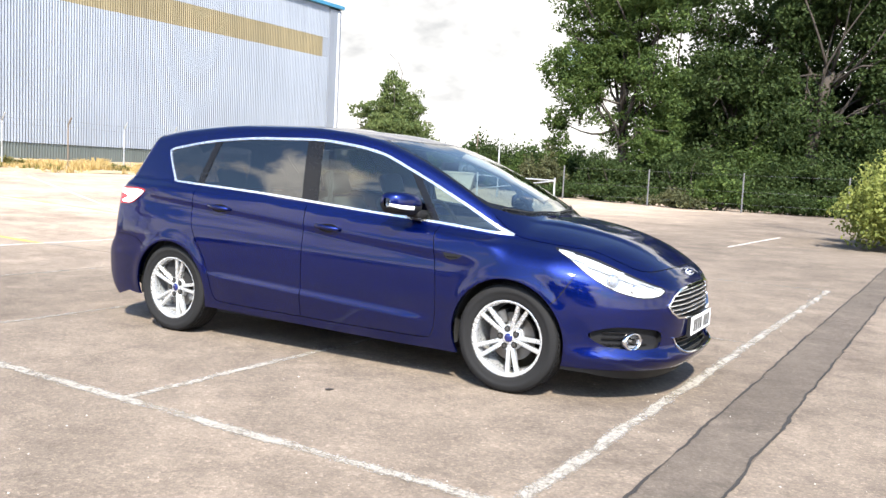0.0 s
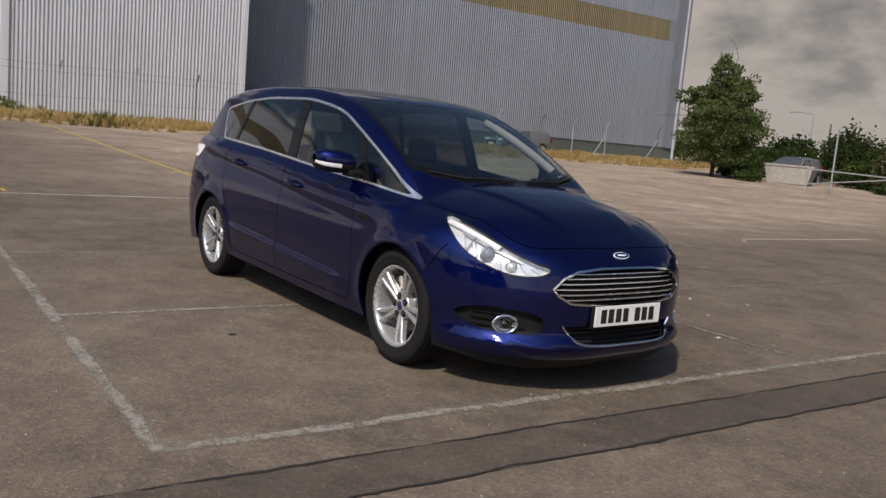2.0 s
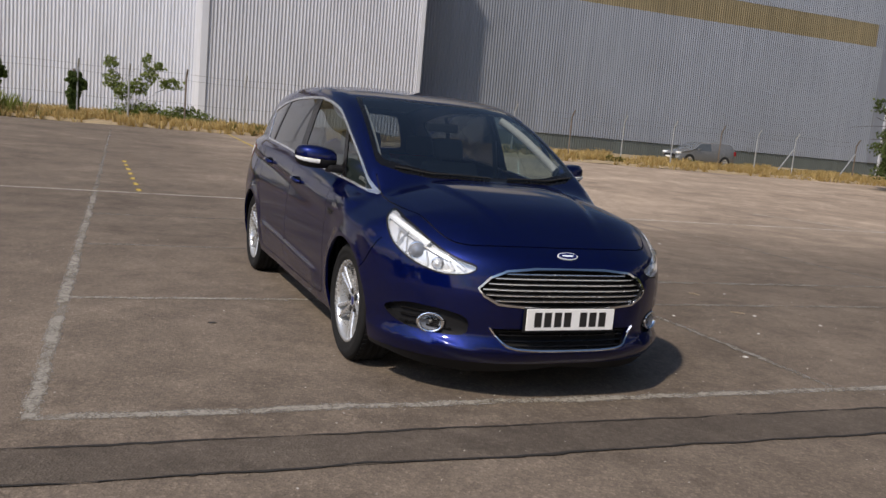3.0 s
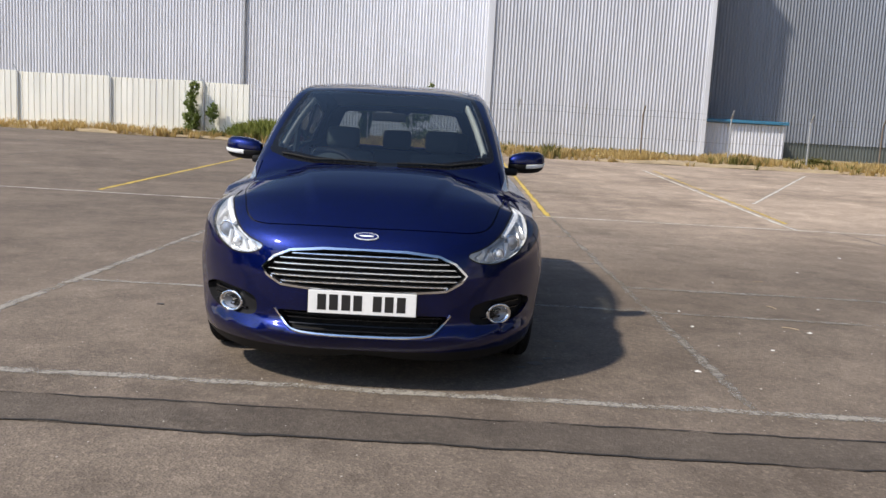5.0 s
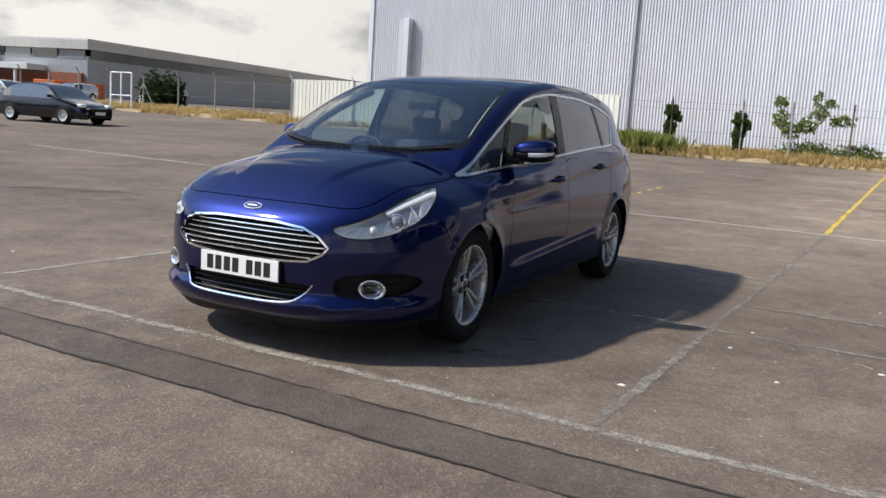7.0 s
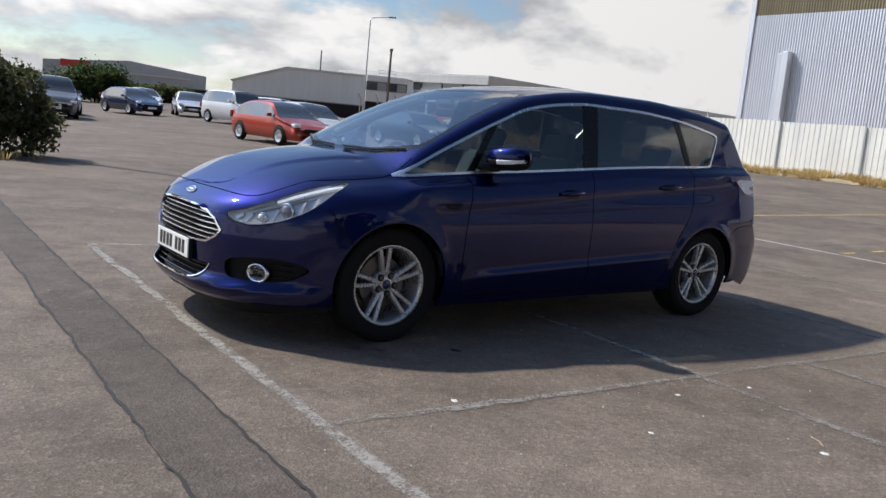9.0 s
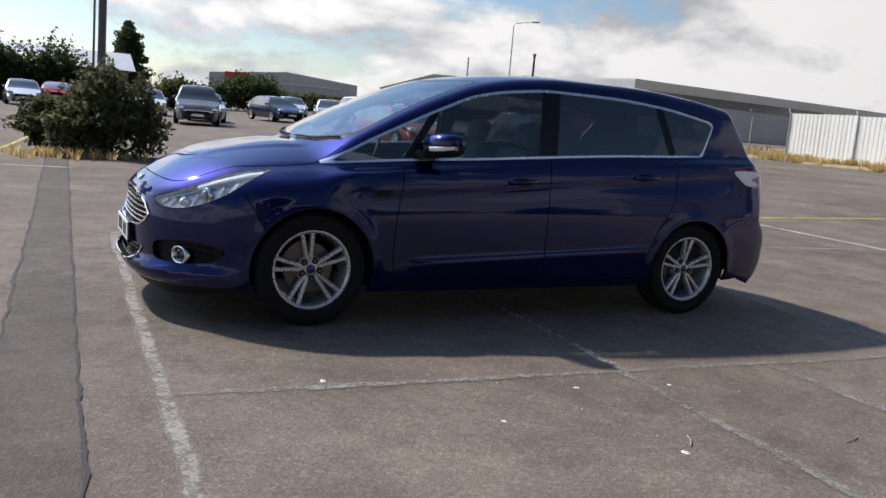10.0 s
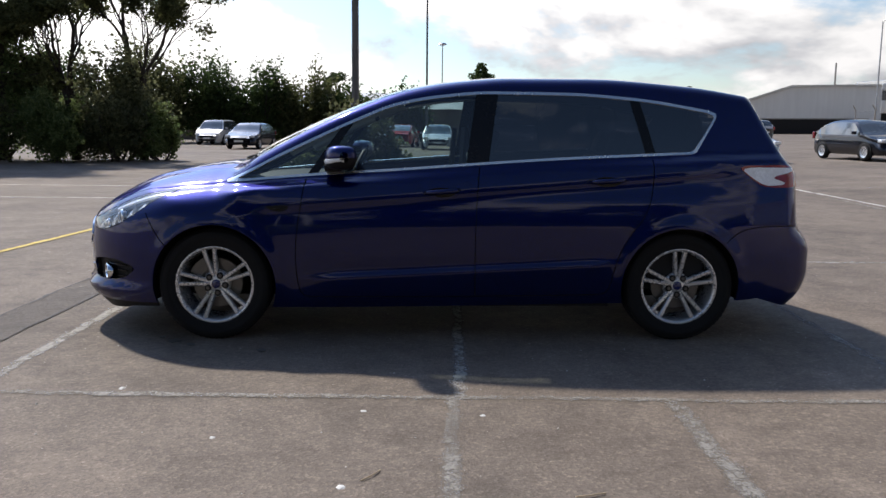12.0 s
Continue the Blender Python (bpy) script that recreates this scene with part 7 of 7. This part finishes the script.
parked_car(-18.2, -56.0, -60, "silver", "saloon", "silver saloon parked far back")
parked_car(-21.5, -57.0, -60, "silver", "estate", "silver estate parked far back")
parked_car(11.2, -42.8, 84, "black", "hatch", "black hatchback in front of the hedge")
parked_car(15.6, -52.0, 86, "silver", "mpv", "pale silver people carrier in front of the hedge")
parked_car(7.2, -43.5, 88, "navy", "hatch", "dark navy hatchback in front of the hedge")
parked_car(4.9, -48.6, 95, "silver", "saloon", "silver saloon in front of the hedge")
parked_car(3.0, -51.0, -95, "bright_red", "hatch", "red hatchback in front of the hedge")
parked_car(0.6, -45.0, 90, "silver", "hatch", "silver hatchback in a row of cars")
parked_car(-1.6, -46.0, 90, "white", "hatch", "white hatchback in a row of cars")


def pole(name, u, v, z, r0, r1, material, label, category="pole"):
    t = root(name, at_site(u, v, float(ground_z(u, v))), label, category)
    part_mesh("shaft", mesh_from("shaft", *tube([(0, 0, 0), (0, 0, z * 0.5), (0, 0, z)], [r0, (r0 + r1) / 2, r1], 10)), material, t)
    return t


def street_lamp(u, v, z, turn, label):
    t = root("street_lamp", at_site(u, v, float(ground_z(u, v)), turn), label, "street lamp")
    part_mesh("column", mesh_from("column", *tube([(0, 0, 0), (0, 0, 1.2), (0, 0, z - 0.25), (0.3, 0, z - 0.03), (2.2, 0, z + 0.12)], [0.11, 0.10, 0.06, 0.05, 0.04], 8)), GALV, t)
    part("lantern", boxed(2.55, 0, z + 0.12, 0.85, 0.28, 0.16, bevel=0.05), CONCRETE, t)
    return t


pole("utility_pole", 2.05, -13.15, 8.5, 0.085, 0.07, DARK_STEEL, "tall grey steel pole behind the bush")
pole("mast", 1.3, -45.6, 13.0, 0.07, 0.05, DARK_STEEL, "slender grey mast on the skyline")
t = pole("lamp_column", 0.6, -72.0, 8.4, 0.07, 0.05, GALV, "lamp column with a flat round head", "street lamp")
part_mesh("lamp_head", mesh_from("lamp_head", *lathe([(0.0, 8.62), (0.3, 8.58), (0.42, 8.45), (0.1, 8.35)], 16, "z")), GALV, t)
street_lamp(-43.0, -81.0, 11.0, 130, "tall street lamp with a single arm")
street_lamp(-50.0, 82.0, 6.2, 180, "small distant street lamp")
t = pole("cable_pole", -46.3, -81.5, 7.9, 0.16, 0.12, WOOD, "dark timber pole with a cross head")
part("cross_head", boxed(0, 0, 7.8, 0.3, 0.3, 0.35, bevel=0.03), WOOD, t)
pole("white_post", 2.1, 19.4, 9.0, 0.075, 0.06, plain("white painted post", (0.75, 0.75, 0.74), 0.5), "white lamp column beside the bush")
pole("cable_pole", -25.0, 45.5, 3.6, 0.06, 0.05, WOOD, "thin timber pole by the gate")
pole("chimney_pipe", -56.0, -120.0, 9.0, 0.16, 0.12, CONCRETE, "thin pale chimney on the skyline")

# boundary fence under the big trees, gate barrier and skips
edge = root("boundary_fence", SITE, "wire fence on thin concrete posts under the trees", "fence")
for k, u in enumerate(np.arange(-14.6, 8.0, 4.6)):
    v = 36.6 + 0.08 * k
    part_mesh("post", mesh_from("post", *tube([(u, v, 0), (u, v, 1.9)], 0.04, 6)), DARK_STEEL, edge)
for h in (0.4, 1.0, 1.8):
    part_mesh("wire", mesh_from("wire", *tube([(u, 36.6 + 0.03 * (u + 14), h) for u in np.arange(-14, 8.1, 1.4)], 0.004, 4)), DARK_STEEL, edge)
gate = root("barrier_gate", SITE, "long pale tubular swing gate across an entrance", "gate")
GATE_A, GATE_B = (-16.6, 30.8), (-12.6, 31.0)
for p in (GATE_A, GATE_B):
    z = float(ground_z(*p))
    part_mesh("post", mesh_from("post", *tube([(*p, z), (*p, z + 1.15)], 0.045, 8)), GALV, gate)
for h0, h1 in ((1.02, 1.02), (0.35, 1.0)):
    part_mesh("bar", mesh_from("bar", *tube([(*GATE_A, float(ground_z(*GATE_A)) + h0), (*GATE_B, float(ground_z(*GATE_B)) + h1)], 0.03, 8)), GALV, gate)
part_mesh("tall_post", mesh_from("tall_post", *tube([(-15.9, 31.6, 0.1), (-15.9, 31.6, 3.0)], 0.04, 8)), GALV, gate, "tall thin grey post")
for u, v, w, h, mat, lab in ((-21.6, 37.0, 2.4, 0.95, CONCRETE, "pale grey skip beyond the entrance gate"),):
    t = root("skip", at_site(u, v, float(ground_z(u, v)), 25), lab, "skip")
    bm = boxed(0, 0, h / 2, w, 1.6, h, bevel=0.06)
    for q in bm.verts:
        if q.co.z < 0.3:
            q.co.x *= 0.85
    part("body", bm, mat, t)
    part("rim", boxed(0, 0, h + 0.01, w + 0.12, 1.7, 0.1, bevel=0.03), mat, t)
parked_car(-23.4, 40.0, -80, "grey", "van", "grey van parked beyond the entrance gate")
for k, (u, v, w, h) in enumerate(((-28.6, 44.0, 4.4, 2.0), (-26.0, 44.6, 4.0, 2.4), (-23.2, 45.2, 3.8, 3.9), (-20.8, 46.0, 3.6, 3.2), (-18.6, 47.0, 4.0, 3.4), (-16.4, 46.0, 3.6, 3.0), (-24.6, 48.5, 6.0, 3.0), (-30.5, 47.0, 6.0, 2.3))):
    bush("shrub", u, v, 300 + k, w * 1.2, 2.6, h, int(1100 * w), 0.19, LEAF_DARK if k % 3 else LEAF, "dark shrubs closing the far side of the entrance", group="entrance shrubs")
tree("sapling", -17.6, 42.0, 310, 5.2, 0.06, [(0, 0, 2.2, 0.9, 0.9, 0.8), (0.3, 0, 3.3, 0.7, 0.7, 0.7), (-0.5, 0.2, 3.0, 0.6, 0.6, 0.6), (0.1, 0.1, 4.4, 0.5, 0.5, 0.6)], 2600, 0.15, LEAF, "slim young tree beside the big trees", gaps=0.2, fork=0.3)

BRICK = plain("red brick", (0.26, 0.09, 0.055), 0.9, bump=0.3, vary=0.25, scale=3)
ROOF_PALE = cladding("pale sheet roof", (0.52, 0.50, 0.46), 0.12)
WALL_GREY = cladding("grey sheet wall", (0.34, 0.36, 0.38), 0.1)
WALL_WHITE = cladding("white sheet wall", (0.66, 0.66, 0.64), 0.08)
DARK_GLASS = plain("dark office glass", (0.025, 0.03, 0.035), 0.08, coat=1.0, vary=0.4, scale=0.6)
BLIND = plain("window blind", (0.30, 0.30, 0.29), 0.7)
SIGN_RED = plain("red sign", (0.50, 0.03, 0.03), 0.5)

# long factory with windows in a dark strip under a pale fascia
t = root("factory", at_site(-62.0, -83.5, 0.9, 11), "long low grey factory with windows in a painted shade strip under its eaves", "building")
part("wall", boxed(-40, -15, 2.6, 80, 30, 5.2), WALL_GREY, t)
part("fascia", boxed(-40, -15, 6.5, 80.8, 30.8, 1.15, bevel=0.05), ROOF_PALE, t, "pale eaves fascia")
part("roof", boxed(-40, -15, 7.12, 80.4, 30.4, 0.1), GALV, t)
# eaves shade drawn as a full-length dark strip between and behind the windows
part("dark_band", boxed(-40.0, 0.0, 5.4, 79.0, 0.08, 1.12), DARK_GLASS, t, "dark strip standing in for the deep shade under the eaves")
for k in range(24):
    part("window", boxed(-2.0 - k * 3.3, 0.0, 5.4, 3.0, 0.12, 1.05), DARK_GLASS, t)
for k in range(7):
    part("window", boxed(0.0, -2.2 - k * 4.0, 5.4, 0.12, 3.7, 1.0), DARK_GLASS if k % 2 else BLIND, t)
part("brick_base", boxed(0.25, -15, 1.6, 0.5, 29, 3.2), BRICK, t)
part("canopy", boxed(1.4, -16, 3.6, 3.2, 20, 0.7, bevel=0.05), WALL_WHITE, t)
for k in range(5):
    part("canopy_post", boxed(2.7, -8 - k * 4.2, 1.7, 0.3, 0.3, 3.4), WALL_WHITE, t)
for k in range(6):
    part("rooflight", boxed(-55 - k * 3.5, 6.0, 3.0, 2.6, 4.0, 1.2, bevel=0.1), WALL_WHITE, t)
# gabled pale warehouse
d = Vector((-85.0 + 47.0, -103.0 + 125.0))
t = root("far_warehouse", at_site(-47.0, -125.0, 1.1, math.degrees(math.atan2(d.y, d.x))), "pale gabled warehouse far beyond the yard", "building")
part_mesh("wall", mesh_from("wall", *ngon_prism([(0, 0), (0, 3.6), (7.2, 5.9), (44, 5.75), (44, 0)], -18, 0)), WALL_WHITE, t)
part_mesh("roof", mesh_from("roof", *ngon_prism([(-0.3, 3.6), (7.2, 6.05), (44.3, 5.9), (44.3, 5.65), (7.2, 5.75), (0, 3.35)], -18.3, 0.4)), ROOF_PALE, t)
part("dark_base", boxed(22, 0.25, 1.0, 44, 0.4, 2.0), BLACK, t)
for k in range(4):
    part("roof_vent", boxed(13 + k * 8, -4, 6.3, 1.6, 1.6, 0.7, bevel=0.2), GALV, t)
# gatehouse office
t = root("office", at_site(-46.8, -87.5, 0.9, math.degrees(math.atan2(2.2, -4.2))), "small white two-storey office with a dark window band", "building")
part("wall", boxed(2.4, 2.5, 1.2, 4.8, 5, 2.4), BLACK, t)
part("upper_wall", boxed(2.4, 2.5, 3.1, 5.0, 5.2, 1.4, bevel=0.1), WALL_WHITE, t)
part("parapet", boxed(2.4, 2.5, 5.2, 5.0, 5.2, 0.8, bevel=0.15), WALL_WHITE, t)
for k in range(4):
    for y in (-0.12, 5.12):
        part("window", boxed(0.6 + k * 1.2, y, 4.28, 1.08, 0.1, 0.95), BLIND if k % 2 else DARK_GLASS, t)
part("dark_band", boxed(2.4, 2.5, 4.28, 4.9, 5.1, 1.0), DARK_GLASS, t)
rail = []
for z in (5.95, 6.3):
    rail.append(tube([(1.4, 1, z), (3.4, 1, z)], 0.03, 5))
for x in (1.4, 2.4, 3.4):
    rail.append(tube([(x, 1, 5.6), (x, 1, 6.3 if x != 2.4 else 6.8)], 0.03, 5))
part_mesh("roof_rail", mesh_from("roof_rail", *merge(rail)), GALV, t)
# grey shed with a red sign, pale shed in front of it
t = root("retail_shed", at_site(-16.4, -123.3, 1.1, 167), "long grey shed with a red sign band", "building")
part_mesh("wall", mesh_from("wall", *ngon_prism([(0, 0), (0, 3.9), (5, 4.3), (11, 4.85), (21.5, 3.8), (21.5, 0)], 0, 14)), WALL_GREY, t)
part("sign", boxed(4.0, -0.12, 3.7, 3.6, 0.2, 0.95), SIGN_RED, t, "plain red sign panel")
t = root("retail_shed", at_site(-15.1, -103.3, 0.75, 167), "pale flat-roofed shed with white end", "building")
part("wall", boxed(7.2, 4, 1.5, 14.2, 8, 3.0), WALL_GREY, t)
part("end_wall", boxed(2.6, -0.05, 1.4, 5.2, 0.15, 2.6), WALL_WHITE, t)
part("roof_edge", boxed(7.2, 4, 3.02, 14.6, 8.4, 0.18), ROOF_PALE, t)
t = root("long_house", at_site(-2.0, -69.0, 0.15, 2), "long low brown building with a pale pitched roof", "building")
part("wall", boxed(18, -4, 1.35, 36, 8, 2.7), plain("brown brick", (0.17, 0.135, 0.10), 0.9), t)
part_mesh("roof", mesh_from("roof", *ngon_prism([(-8.4, 2.7), (-4, 4.2), (0.4, 2.7)], -0.5, 36.5, "x")), ROOF_PALE, t)
t = root("dark_wall", at_site(-27.0, -77.0, 0.2, 150), "long dark low wall beside the far car park", "wall")
part("wall", boxed(0, 0, 1.1, 24, 0.3, 2.2), BLACK, t)
part("coping", boxed(0, 0, 2.23, 24.2, 0.4, 0.1), CONCRETE, t)
t = root("orange_container", at_site(-46.5, -66.0, 0.75, 15), "bright orange container in front of the far factory", "container")
part("container_body", boxed(0, 0, 0.95, 7.0, 2.2, 1.9, bevel=0.06), plain("orange painted steel", (0.62, 0.13, 0.02), 0.5), t)
for k in range(8):
    part("container_rib", boxed(-3.1 + k * 0.88, 1.13, 0.95, 0.12, 0.08, 1.75, bevel=0.01), plain("orange rib", (0.55, 0.11, 0.02), 0.5) if k == 0 else bpy.data.materials["orange rib"], t)
parked_car(-43.2, -61.2, 5, "white", "van", "small white van in front of an orange container")
# yard frame by the far fence
t = root("cage_frame", at_site(-30.0, -39.5, float(ground_z(-30, -39.5))), "pale tubular gate frame by the far fence", "gate")
for p in (-0.9, 0.0, 0.9):
    part_mesh("post", mesh_from("post", *tube([(0, p, 0), (0, p, 2.3)], 0.05, 6)), LAMP_WHITE, t)
for z in (0.9, 2.25):
    part_mesh("rail", mesh_from("rail", *tube([(0, -0.9, z), (0, 0.9, z)], 0.04, 6)), LAMP_WHITE, t)
